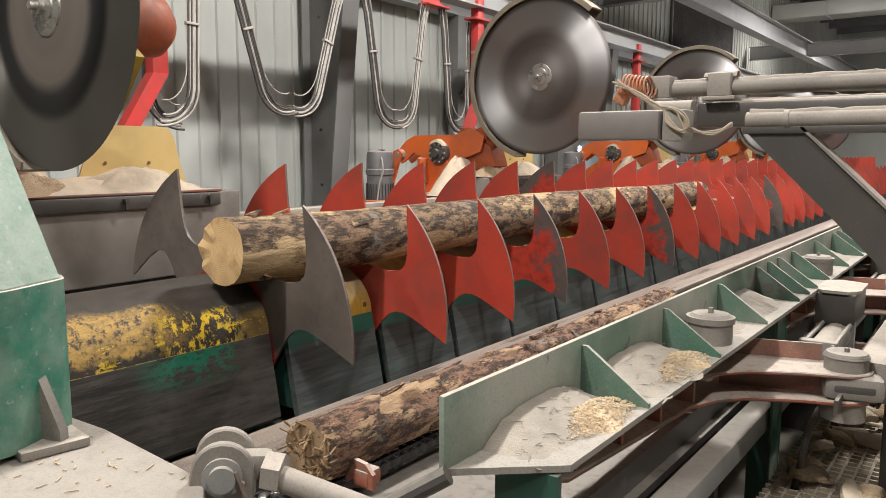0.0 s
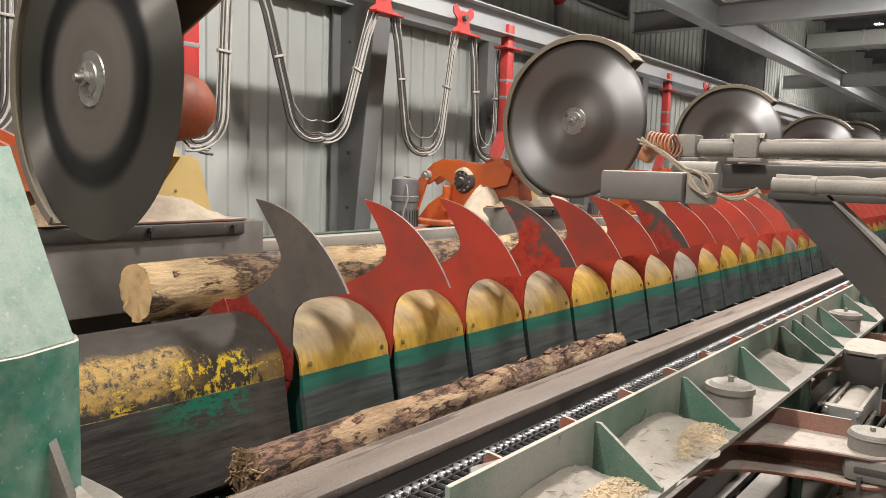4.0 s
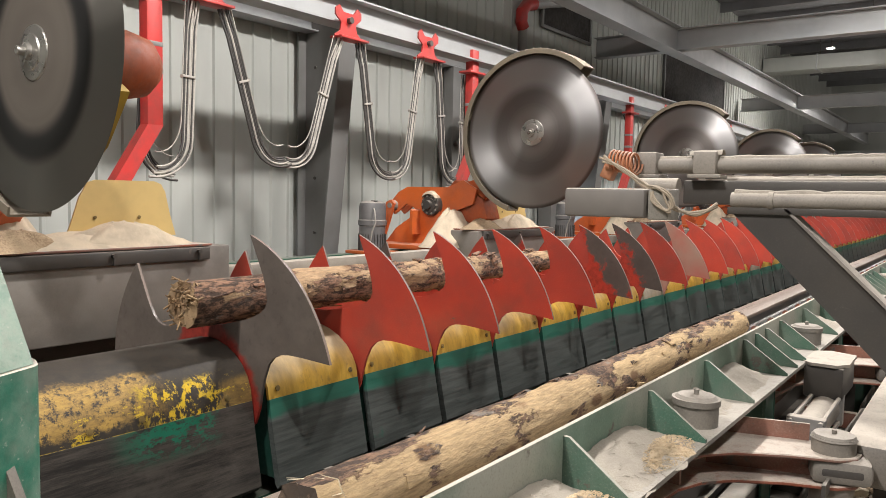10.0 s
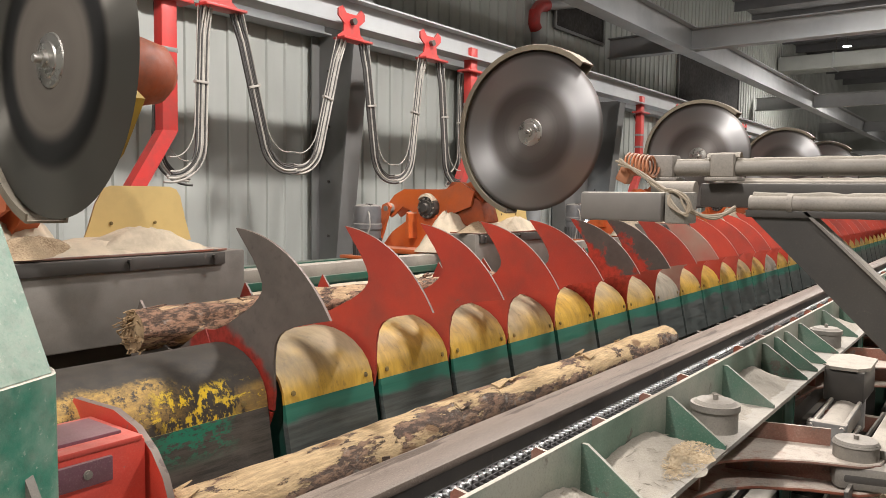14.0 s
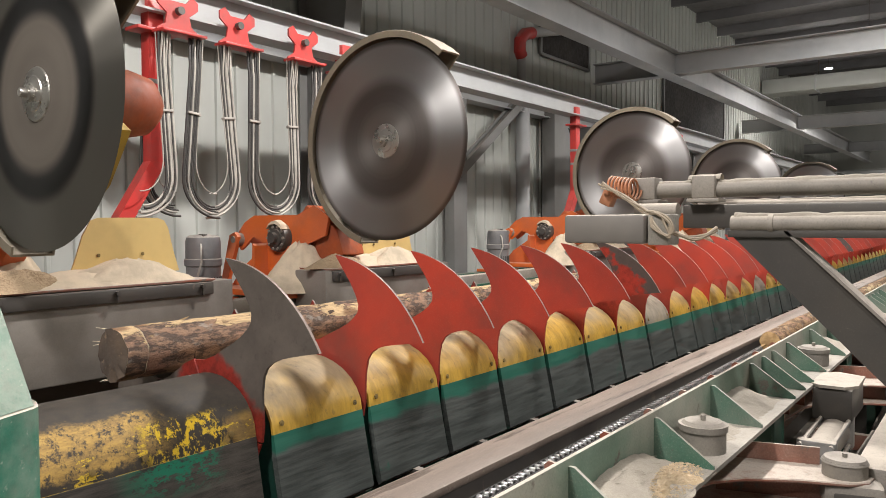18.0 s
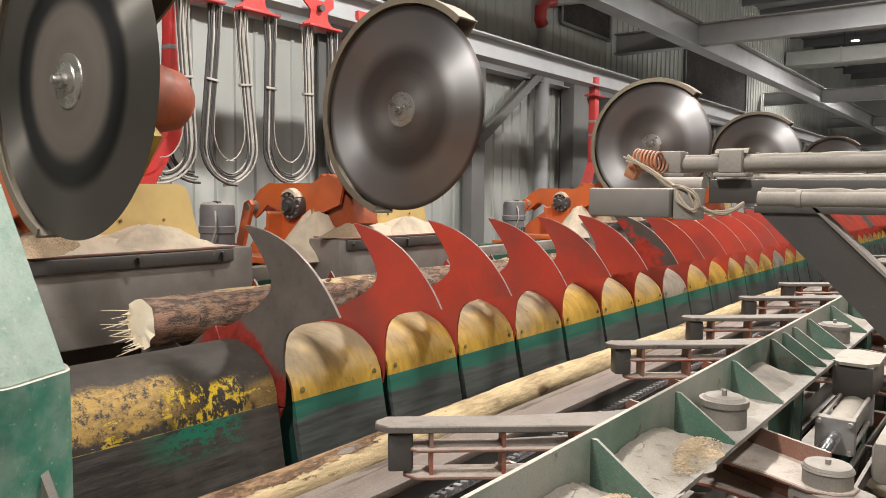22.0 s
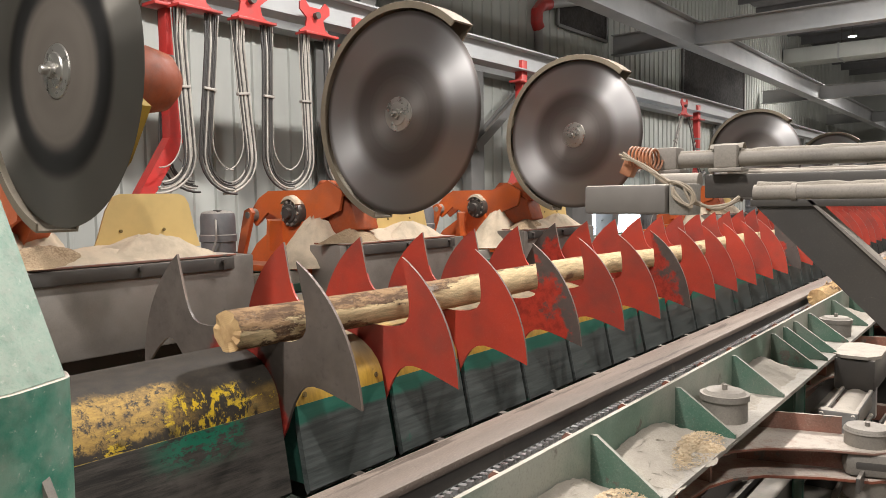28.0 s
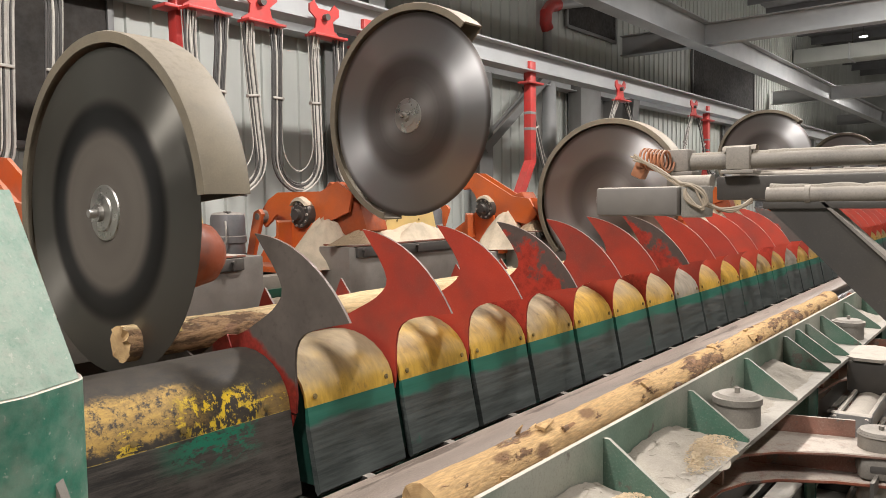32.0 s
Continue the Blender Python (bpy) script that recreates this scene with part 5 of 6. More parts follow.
# ---------------------------------------------------------------- near post, foot beam, clevis
post = thing("machine_post", "green painted machine post with dusty sloped top", "machine post")
bm = B()
ring = [(1.035, -1.29), (0.96, -1.262), (0.82, -1.262), (0.82, -2.3), (1.16, -2.3), (1.105, -1.45)]
loft(bm, [[Vector((x, y, z)) for x, y in ring] for z in (1.115, 1.485)], True, True)
bmesh.ops.bevel(bm, geom=[e for e in bm.edges if abs(e.verts[0].co.z - e.verts[1].co.z) > 0.2], offset=0.02, segments=3, affect="EDGES", profile=0.5)
part("post_body", bm, M_GREEN_POST, post)
bm = B()
top = [(1.02, -1.295), (0.96, -1.272), (0.83, -1.272), (0.83, -2.2), (1.13, -2.2), (1.09, -1.45)]
hi = [(0.70, -1.30), (0.64, -1.28), (0.40, -1.28), (0.40, -2.2), (0.80, -2.2), (0.77, -1.45)]
loft(bm, [[Vector((x, y, 1.487)) for x, y in top], [Vector((x, y, 1.95)) for x, y in hi]], True, True)
part("sloped_top", bm, M_GREEN_POST, post, "sloped top pale with dust")
bm = B()
box(bm, 0.15, 0.15, 0.022, (1.068, -1.375, 1.112), 0.004, Euler((0, 0, radians(-8))).to_matrix())
part("foot_plate", bm, M_DUSTED, post)
bm = B()
plate(bm, [(0, 0), (0.085, 0), (0.085, 0.025), (0.02, 0.165), (0, 0.165)], 0.024, pose(1.045, -1.385, 1.122, 0, 0, 18))
part("gusset", bm, M_DUSTED, post)

foot = thing("foot_beam", "dust-covered steel box beam with wood splinters on it", "machine beam")
bm = B()
loft(bm, [[Vector((x, y, z)) for x, y in ((0.80, -1.235), (1.07, -1.225), (1.52, -1.262), (1.80, -1.47), (1.80, -2.6), (0.80, -2.6))] for z in (0.86, 1.10)], True, True)
bmesh.ops.bevel(bm, geom=bm.edges[:], offset=0.012, segments=2, affect="EDGES", profile=0.5)
part("box_section", bm, M_FOOT, foot)
bm = B()
box(bm, 0.8, 0.9, 1.455, (1.30, -1.98, 0.13), 0.01)
part("pedestal", bm, M_STEEL_DARK, foot)
for k in range(26):
    bm = B()
    a, L = random.uniform(0, 3.14), random.uniform(0.005, 0.028)
    box(bm, L, 0.0025, 0.002, (random.uniform(1.1, 1.5), random.uniform(-1.5, -1.28), 1.103), 0, Euler((0, 0, a)).to_matrix())
    part("splinter", bm, M_CHIPS, foot)

clevis = thing("clevis", "dusty cast clevis with pin and hydraulic rod", "clevis")
lug_shape = [(-0.10, -0.10), (0.085, -0.10), (0.09, 0.0)] + [(0.09 * math.cos(radians(a)), 0.02 + 0.085 * math.sin(radians(a))) for a in range(10, 175, 20)] + [(-0.095, 0.0)]
for s in (-0.055, 0.055):
    bm = B()
    plate(bm, lug_shape, 0.026, pose(1.53, -1.22, 1.105, 0, 0, 48) @ pose(0, s * 0.8, 0) @ Matrix.Diagonal((0.72, 0.9, 0.78, 1)))
    bmesh.ops.bevel(bm, geom=bm.edges[:], offset=0.004, segments=1, affect="EDGES")
    part("lug", bm, M_FOOT, clevis)
turn = pose(1.53, -1.22, 1.115, 0, 0, 48) @ Matrix.Diagonal((0.8, 0.75, 0.8, 1))
bm = B()
rod(bm, turn @ Vector((0, -0.105, 0)), turn @ Vector((0, 0.10, 0)), 0.028, 24)
rod(bm, turn @ Vector((0, -0.085, 0)), turn @ Vector((0, -0.070, 0)), 0.042, 24)
part("pin", bm, M_STEEL_GREY, clevis)
bm = B()
rod(bm, turn @ Vector((0.05, -0.10, -0.02)), turn @ Vector((0.05, -0.082, -0.02)), 0.008, 8)
rod(bm, turn @ Vector((0.062, -0.10, -0.06)), turn @ Vector((0.035, -0.10, 0.02)), 0.004, 6)
part("cotter_pin", bm, M_EDGE, clevis)
bm = B()
box(bm, 0.10, 0.055, 0.065, turn @ Vector((0.07, 0, 0.0)), 0.018, Euler((0, 0, radians(40))).to_matrix())
part("rod_eye", bm, M_FOOT, clevis)
bm = B()
rod(bm, (1.60, -1.165, 1.105), (1.635, -1.145, 1.10), 0.045, 6)
part("lock_nut", bm, M_DUSTED, clevis)
bm = B()
rod(bm, (1.60, -1.165, 1.10), (1.93, -1.03, 1.01), 0.028, 20)
part("piston_rod", bm, M_FOOT, clevis)

# ---------------------------------------------------------------- end pusher
pusher = thing("end_pusher", "red end pusher carriage with plum wear strips", "pusher")
bm = B()
plate(bm, [(0.40, 0.70), (0.36, 0.95), (0.28, 1.08), (0.19, 1.165), (0.21, 1.19), (0.47, 1.195), (0.60, 1.16), (0.69, 1.10), (0.75, 1.03), (0.785, 0.95), (0.79, 0.78), (0.72, 0.68)], 0.025)
outer = [f for f in bm.faces if abs(f.normal.y) < 0.5]
for f in outer:
    f.material_index = 1
part("end_plate", bm, (M_RED, M_EDGE), pusher, "red end plate with worn bright edge")
bm = B()
box(bm, 0.235, 1.5, 0.42, (0.5575, -0.77, 0.94), 0.012)
box(bm, 0.325, 1.5, 0.05, (0.505, -0.77, 1.129), 0.01)
part("carriage_body", bm, M_RED, pusher)
bm = B()
box(bm, 0.20, 1.42, 0.014, (0.50, -0.77, 1.158), 0.003)
part("top_strip", bm, M_PLUM, pusher, "dusty plum wear strip")
bm = B()
box(bm, 0.05, 1.45, 0.02, (0.655, -0.76, 1.150), 0.006)
part("edge_trim", bm, M_RED, pusher)
for z in (1.085, 0.84):
    bm = B()
    box(bm, 0.016, 1.32, 0.075, (0.683, -0.80, z), 0.003)
    part("side_strip", bm, M_PLUM, pusher)
bm = B()
rod(bm, (0, 0, 0), (0.006, 0, 0), 0.014, 14)
rod(bm, (0.004, 0, 0), (0.008, 0, 0), 0.008, 6)
STUD = mesh(bm, M_DUSTED, 35, "bolt")
for yy in (-0.22, -0.52, -0.82, -1.12):
    for z in (1.085, 0.84):
        part("bolt", STUD, None, pusher, m=pose(0.690, yy, z))
bm = B()
box(bm, 0.02, 1.38, 0.018, (0.684, -0.76, 0.955), 0.004)
part("ledge_strip", bm, M_DUSTED, pusher, "pale dusty ledge")

bm = B()
box(bm, 0.20, 3.4, 1.26, (0.5575, -3.05, 0.03), 0.01)
single("pusher_slide", bm, M_STEEL_DARK, "dark steel slide beam under the end pusher", "machine beam")

# ---------------------------------------------------------------- bridge over the outfeed
bridge = thing("sensor_bridge", "dusty grey steel bridge of box beams and pipes over the conveyor", "machine frame")
bm = B()
box(bm, 0.315, 0.11, 0.105, (1.69, 0.475, 1.89), 0.012)
part("box_beam", bm, M_BOXBEAM, bridge)
bm = B()
box(bm, 0.075, 0.115, 0.11, (1.892, 0.49, 1.888), 0.006)
part("end_block", bm, M_LEDGE, bridge)
bm = B()
rod(bm, (1.66, 0.75, 2.037), (3.6, 0.75, 2.03), 0.030, 24)
part("upper_pipe", bm, M_FOOT, bridge, "thick pale grey pipe")
bm = B()
rod(bm, (1.74, 0.62, 1.955), (1.90, 0.62, 1.955), 0.030, 18)
part("pipe_stub", bm, M_DUSTED, bridge)
for x in (1.735, 1.962):
    bm = B()
    box(bm, 0.085, 0.09, 0.085, (x, 0.75, 2.045), 0.006)
    box(bm, 0.12, 0.10, 0.014, (x, 0.75, 1.995), 0.003)
    part("pipe_clamp", bm, M_DUSTED, bridge)
bm = B()
box(bm, 1.75, 0.12, 0.09, (2.75, 0.80, 1.935), 0.008)
part("deep_beam", bm, M_STEEL_DARK, bridge)
bm = B()
rod(bm, (1.90, 0.86, 1.975), (3.6, 0.86, 1.972), 0.022, 18)
part("lower_pipe", bm, M_DUSTED, bridge)
bm = B()
rod(bm, (2.09, 0.63, 1.906), (3.6, 0.63, 1.912), 0.030, 22)
part("rail_pipe", bm, M_DUSTED, bridge, "pale dusty rail pipe")
bm = B()
rod(bm, (2.215, 0.63, 1.907), (2.232, 0.63, 1.907), 0.034, 22)
part("pipe_collar", bm, M_DUSTED, bridge)
bm = B()
plate(bm, [(2.075, 1.882), (2.265, 1.882), (2.90, 1.26), (2.90, 1.06)], 0.08, Matrix.Translation((0, 0.66, 0)))
part("diagonal_strut", bm, M_STEEL_DARK, bridge, "dark diagonal strut")
bm = B()
plate(bm, [(2.262, 1.884), (2.275, 1.884), (2.915, 1.262), (2.90, 1.262)], 0.10, Matrix.Translation((0, 0.66, 0)))
part("strut_flange", bm, M_DUSTED, bridge)
bm = B()
box(bm, 1.4, 0.10, 0.025, (2.78, 0.66, 1.872), 0.003)
part("shelf_plate", bm, M_STEEL_DARK, bridge)



def crust(x0, x1, y, z, half, seed):
    """Dust caked along the top of a pipe or beam, uneven at its edges."""
    bm = B()
    rings = []
    n = int((x1 - x0) / 0.022)
    for i in range(n + 1):
        x = x0 + (x1 - x0) * i / n
        a = half * (0.75 + 0.45 * noise.noise((x * 9, seed, 0)))
        b_ = half * (0.75 + 0.45 * noise.noise((x * 9, seed, 5)))
        h = 0.004 + 0.005 * noise.noise((x * 14, seed, 2)) + 0.003 * noise.noise((x * 40, seed, 8))
        rings.append([Vector((x, y - a, z - 0.012)), Vector((x, y - a * 0.6, z + h * 0.8)), Vector((x, y, z + h + 0.003)), Vector((x, y + b_ * 0.6, z + h * 0.8)), Vector((x, y + b_, z - 0.012))])
    loft(bm, rings)
    tagged(part("dust_crust", bm, M_DRIFT, bridge, "pale caked sawdust", angle=60), kind="stuff")


crust(1.78, 3.55, 0.75, 2.066, 0.020, 1.0)
crust(2.10, 3.55, 0.63, 1.938, 0.022, 4.0)
crust(1.92, 3.55, 0.86, 1.994, 0.015, 7.0)
crust(1.90, 2.02, 0.75, 2.087, 0.036, 9.0)

coil = thing("coil_cord", "coiled orange air cord at the bridge end", "cord")
pts = []
for k in range(7 * 14 + 1):
    a = 2 * math.pi * k / 14
    f = k / (7 * 14)
    pts.append((1.62 + 0.10 * f + 0.006 * math.cos(a), 0.66 + 0.04 * math.cos(a), 2.04 + 0.015 * (1 - f) + 0.04 * math.sin(a)))
bm = B()
tube(bm, pts, 0.0048, 6)
part("coil", bm, M_COIL, coil)
bm = B()
box(bm, 0.05, 0.05, 0.07, (1.61, 0.66, 2.015), 0.006, Euler((0, radians(25), 0)).to_matrix())
part("coupling", bm, M_COIL, coil)

CABLES = thing("cable_bundle", "slack bundle of tan dusty cables tied at the bridge", "cables")
for k in range(7):
    o = [random.uniform(-0.012, 0.012) for _ in range(6)]
    if k < 4:
        way = [(1.60 + o[0], 0.60, 2.06 + o[1]), (1.70, 0.58, 2.02 + o[2]), (1.80, 0.52, 1.965 + o[3]), (1.88, 0.45, 1.92 + o[1]), (1.95, 0.44, 1.87 + o[4]), (2.02, 0.46, 1.865 + o[2]), (2.07, 0.52, 1.89 + o[5])]
    else:
        way = [(1.86 + o[0], 0.44, 1.95 + o[1]), (1.90 + o[1], 0.425, 1.945), (1.93 + o[2], 0.42, 1.92 + o[3]), (1.95 + o[3], 0.42, 1.875 + o[2]), (1.92 + o[4], 0.42, 1.868), (1.885 + o[5], 0.425, 1.90), (1.87 + o[0], 0.44, 1.94)]
    # smooth the way
    fine = []
    for i in range(len(way) - 1):
        p0, p1, p2, p3 = (Vector(way[max(0, min(len(way) - 1, i + j))]) for j in (-1, 0, 1, 2))
        for s in range(5):
            u = s / 5
            fine.append(0.5 * ((2 * p1) + (p2 - p0) * u + (2 * p0 - 5 * p1 + 4 * p2 - p3) * u * u + (3 * p1 - p0 - 3 * p2 + p3) * u ** 3))
    fine.append(Vector(way[-1]))
    bm = B()
    tube(bm, fine, 0.0045 if k % 3 else 0.006, 6)
    part("cable", bm, M_CORD, CABLES)

# ---------------------------------------------------------------- festoon trolleys and cables
bm = B()
plate(bm, [(-0.21, 0.0), (0.21, 0.0), (0.21, 0.03), (0.13, 0.08), (0.11, 0.17), (0.20, 0.24), (0.20, 0.31), (0.14, 0.35), (0.08, 0.28), (-0.08, 0.28), (-0.14, 0.35), (-0.20, 0.31), (-0.20, 0.24), (-0.11, 0.17), (-0.13, 0.08), (-0.21, 0.03)], 0.02, pose(0, 0, 0, 0, 0, 90))
box(bm, 0.17, 0.44, 0.025, (0.03, 0, 0.0), 0.005)
TROLLEY = mesh(bm, M_TROLLEY, 35, "plate")
bm = B()
rod(bm, (0.01, 0, 0.20), (0.06, 0, 0.20), 0.035, 16)
WHEEL = mesh(bm, M_STEEL_DARK, 35, "wheel")


def half_loop(dark_first, width, drop):
    """Half of a cable loop: hangs from the origin, bends towards +y at the bottom, n cables side by side."""
    out = []
    for c in range(8):
        off = (c - 3.5) * 0.017
        w, d = width - (0.6 * off if c < 7 else 0.0), drop - 0.9 * off - (0.10 if c == 7 else 0) + 0.02 * math.sin(c * 2.3)
        pts = [(0.03 * math.sin(c * 2.1), off, 0.0), (0.02, off + 0.01, -0.25), (0.015, off + 0.015, -0.5)]
        straight = d - w
        pts.append((0.01, off + 0.02, -straight))
        for k in range(1, 10):
            a = math.radians(96) * k / 9
            pts.append((0.01, off + 0.02 + (w - off - 0.02) * (1 - math.cos(a)), -straight - w * math.sin(a)))
        bm = B()
        tube(bm, pts, (0.0085 if c % 3 else 0.0115) if c < 7 else 0.006, 7)
        out.append((bm, M_CABLE_D if c in ((0, 1, 2, 4, 5, 6) if dark_first else (1, 4, 6)) else M_CABLE_L))
    return out


HALF = {}
for key, df in (("dark", True), ("light", False)):
    HALF[key] = [mesh(bm, m, 60, "cable") for bm, m in half_loop(df, 0.30, 1.50)]
bm = B()
box(bm, 0.05, 0.13, 0.022, (0.015, 0.02, -0.66), 0.005)
box(bm, 0.02, 0.02, 0.035, (0.03, 0.07, -0.66), 0.004)
CLIP = mesh(bm, M_CABLE_L, 35, "clip")


def trolley(label, sides):
    """A trolley with the cable halves that hang on its two sides; the halves turn about their own hooks."""
    t = thing("cable_trolley", label, "cable trolley", "cable trolleys")
    part("plate", TROLLEY, None, t)
    part("wheel", WHEEL, None, t, m=pose(0, 0, 0))
    halves = []
    for s in sides:
        h = part("cable_half", CLIP, None, t, "dusty clip on a cable bundle", pose(0.02, 0.16 * s, -0.01, 0, 0, 0 if s > 0 else 180))
        for me in HALF["dark" if s > 0 else "light"]:
            part("cable", me, None, h)
        halves.append((h, s))
    return t, halves


RAIL_X, RAIL_Z = -2.93, 3.56
TROLLEYS = [trolley("red cable trolley with hanging looped cables", s) for s in ((-1, 1), (-1, 1), (-1, 1), (-1, 1), (-1, 1), (-1, 1), (-1, 1))]


def mast(dy):
    t = thing("saw_mast", "red box mast that carries cables down to a saw", "mast", "saw masts")
    bm = B()
    box(bm, 0.12, 0.15, 1.44, (0, dy, 3.175), 0.008)
    part("upper_post", bm, M_TROLLEY, t)
    bm = B()
    loft(bm, [[Vector((sx * 0.06, dy + oy + sy * 0.075, z)) for sx, sy in ((-1, -1), (1, -1), (1, 1), (-1, 1))] for oy, z in ((0, 2.46), (-0.34, 1.92))], True, True)
    part("slanted_post", bm, M_TROLLEY, t)
    bm = B()
    box(bm, 0.12, 0.15, 0.90, (0, dy - 0.34, 1.475), 0.008)
    part("lower_post", bm, M_TROLLEY, t)
    for z in (3.15, 2.92):
        bm = B()
        box(bm, 0.125, 0.156, 0.04, (0, dy, z), 0.003)
        part("tape_band", bm, M_STEEL_GREY, t)
    bm = B()
    box(bm, 0.20, 0.42, 0.03, (0.02, dy, 3.58), 0.006)
    part("cable_bracket", bm, M_TROLLEY, t)
    return t


def mast_cables(t, dy, s, lean):
    h = part("cable_half", CLIP, None, t, "dusty clip on a cable bundle", pose(-0.10, dy + 0.02 * s, 3.56, lean, 0, 0 if s > 0 else 180))
    for me in HALF["dark" if s > 0 else "light"]:
        part("cable", me, None, h)


MASTS = [mast(1.45) for _ in range(4)]
mast_cables(MASTS[0], 1.45, 1, -3)
mast_cables(MASTS[1], 1.45, -1, 1)
mast_cables(MASTS[2], 1.45, 1, 24)

# ---------------------------------------------------------------- wall fittings


def upright(name, y0, y1, z0, z1, x, material, label, d=0.12):
    bm = B()
    box(bm, d, y1 - y0, z1 - z0, (x, (y0 + y1) / 2, (z0 + z1) / 2), 0.006)
    return single(name, bm, material, label, "wall steel", "wall fittings")


steel("wall_brace", (-4.7, 8.5, 2.75), (-4.7, 10.75, 4.3), 0.2, 0.16, M_COLUMN, "dark grey diagonal wall brace", (1, 0, 0))
bm = B()
rod(bm, (-4.8, 10.95, -0.5), (-4.8, 10.95, 4.3), 0.14, 18)
single("wall_pipe", bm, M_BEAM, "pale grey vertical pipe on the siding", "pipe", "wall fittings")
upright("door_jamb", 11.9, 12.8, -0.5, 4.4, -4.75, M_COLUMN, "dark grey steel door jamb", 0.3)
upright("wall_post", 8.46, 8.85, -0.5, 4.1, -4.8, M_COLUMN, "grey steel post against the siding", 0.2)
bm = B()
box(bm, 0.04, 3.2, 1.75, (-4.93, 14.7, 1.08), 0.0)
setting("window_1", bm, M_DAYLIGHT, "bright daylight opening in the siding")
riser = thing("sprinkler_pipe", "grey water pipe with a red elbow high on the wall", "pipe", "wall fittings")
bm = B()
tube(bm, [(-4.85, 15.0, 6.25), (-4.85, 13.0, 6.12), (-4.85, 11.3, 5.72)], 0.10, 16)
part("run_pipe", bm, M_BEAM, riser)
bm = B()
tube(bm, [(-4.85, 11.4, 5.74), (-4.85, 11.1, 5.66), (-4.85, 10.93, 5.50), (-4.85, 10.92, 5.30), (-4.85, 11.0, 5.20)], 0.12, 16)
part("elbow", bm, M_TROLLEY, riser, "red painted elbow")
bm = B()
tube(bm, [(-4.85, 10.99, 5.24), (-4.85, 11.0, 4.65)], 0.09, 16)
part("drop_pipe", bm, M_BEAM, riser)

# ---------------------------------------------------------------- clutter on the near side
bm = B()
box(bm, 0.011, 2.6, 0.03, (0, 0, 0))
M_GRATE = surface("dusty_grating", (0.40, 0.335, 0.24), (0.32, 0.265, 0.185), 0.2, (0.14, 0.11, 0.08), 0.6, 0.7, 0.0, 12.0, speck=0.3)
GB = mesh(bm, M_GRATE, 35, "long_bar")
bm = B()
box(bm, 1.1, 0.011, 0.026, (0, 0, 0))
GC = mesh(bm, M_GRATE, 35, "cross_bar")
grating = thing("grating", "dusty steel floor grating with bits of wood", "grating")
for k in range(22):
    part("long_bar", GB, None, grating, m=pose(2.18 + 0.05 * k, 2.1, 0.435))
for k in range(52):
    part("cross_bar", GC, None, grating, m=pose(2.70, 0.82 + 0.05 * k, 0.437))

for k in range(64):
    bm = B()
    L, w = random.uniform(0.06, 0.28), random.uniform(0.02, 0.075)
    n = 7
    rings = []
    for i in range(n):
        f = i / (n - 1)
        s = math.sin(math.pi * min(0.95, max(0.08, f))) ** 0.5
        rings.append([Vector((L * (f - 0.5), w * s * (c + 0.3 * noise.noise((f * 3 + k, c * 2, 0))), 0.5 * w * s * (e + 0.4 * noise.noise((f * 4, k, e))))) for c, e in ((-1, -0.4), (0, -0.6), (1, -0.4), (0.9, 0.5), (0, 0.9), (-0.9, 0.5))])
    loft(bm, rings, True, True)
    x, y = (random.uniform(2.25, 3.0), random.uniform(0.9, 2.6)) if k < 44 else (random.uniform(2.0, 2.3), random.uniform(0.4, 2.4))
    z = 0.465 if k < 44 else -0.55
    single("wood_scrap", bm, M_SAWDUST_DK if k % 2 else M_SAWDUST, "torn scrap of bark and wood", "wood scrap", "scraps on the grating" if k < 44 else "scraps on the floor", m=pose(x, y, z + 0.25 * w, random.uniform(-15, 15), random.uniform(-10, 10), random.uniform(0, 180)), angle=60)

cyls = []


def hydraulic(y):
    """A tie-rod cylinder lying along y, its rod towards -y."""
    t = thing("hydraulic_cylinder", "dust-covered tie-rod hydraulic cylinder", "hydraulic cylinder", "kicker cylinders", m=pose(2.265, y, 0.94, 0, 0, 1))
    bm = B()
    rod(bm, (0, 0.0, 0), (0, 0.52, 0), 0.062, 24)
    part("barrel", bm, M_DUSTED, t)
    for yy in (0.0, 0.52):
        bm = B()
        box(bm, 0.15, 0.05, 0.15, (0, yy, 0), 0.008)
        part("end_cap", bm, M_ALU, t)
    for sx in (-0.058, 0.058):
        for sz in (-0.058, 0.058):
            bm = B()
            rod(bm, (sx, -0.045, sz), (sx, 0.57, sz), 0.010, 8)
            part("tie_rod", bm, M_ALU, t)
    bm = B()
    rod(bm, (0, -0.40, 0), (0, 0, 0), 0.028, 18)
    part("piston_rod", bm, M_CHROME, t)
    return t


for k in range(4):
    hydraulic(1.24 + BAY * k)
    bm = B()
    box(bm, 0.17, 0.34, 0.15, (2.245, 1.88 + BAY * k, 1.065), 0.012)
    single("mount_block", bm, M_STEEL_DARK, "black steel mount block topped with sawdust", "mount block", "cylinder mounts")
    bm = B()
    loft(bm, [[Vector((x, y + BAY * k, z)) for x, y in ((2.15, 1.74), (2.19, 1.70), (2.30, 1.70), (2.345, 1.77), (2.34, 2.03), (2.22, 2.08), (2.15, 2.03))] for z in (1.141, 1.155)], True, True)
    single("dust_tray", bm, M_DUSTED, "pale dust-caked cover plate", "cover plate", "cover plates")

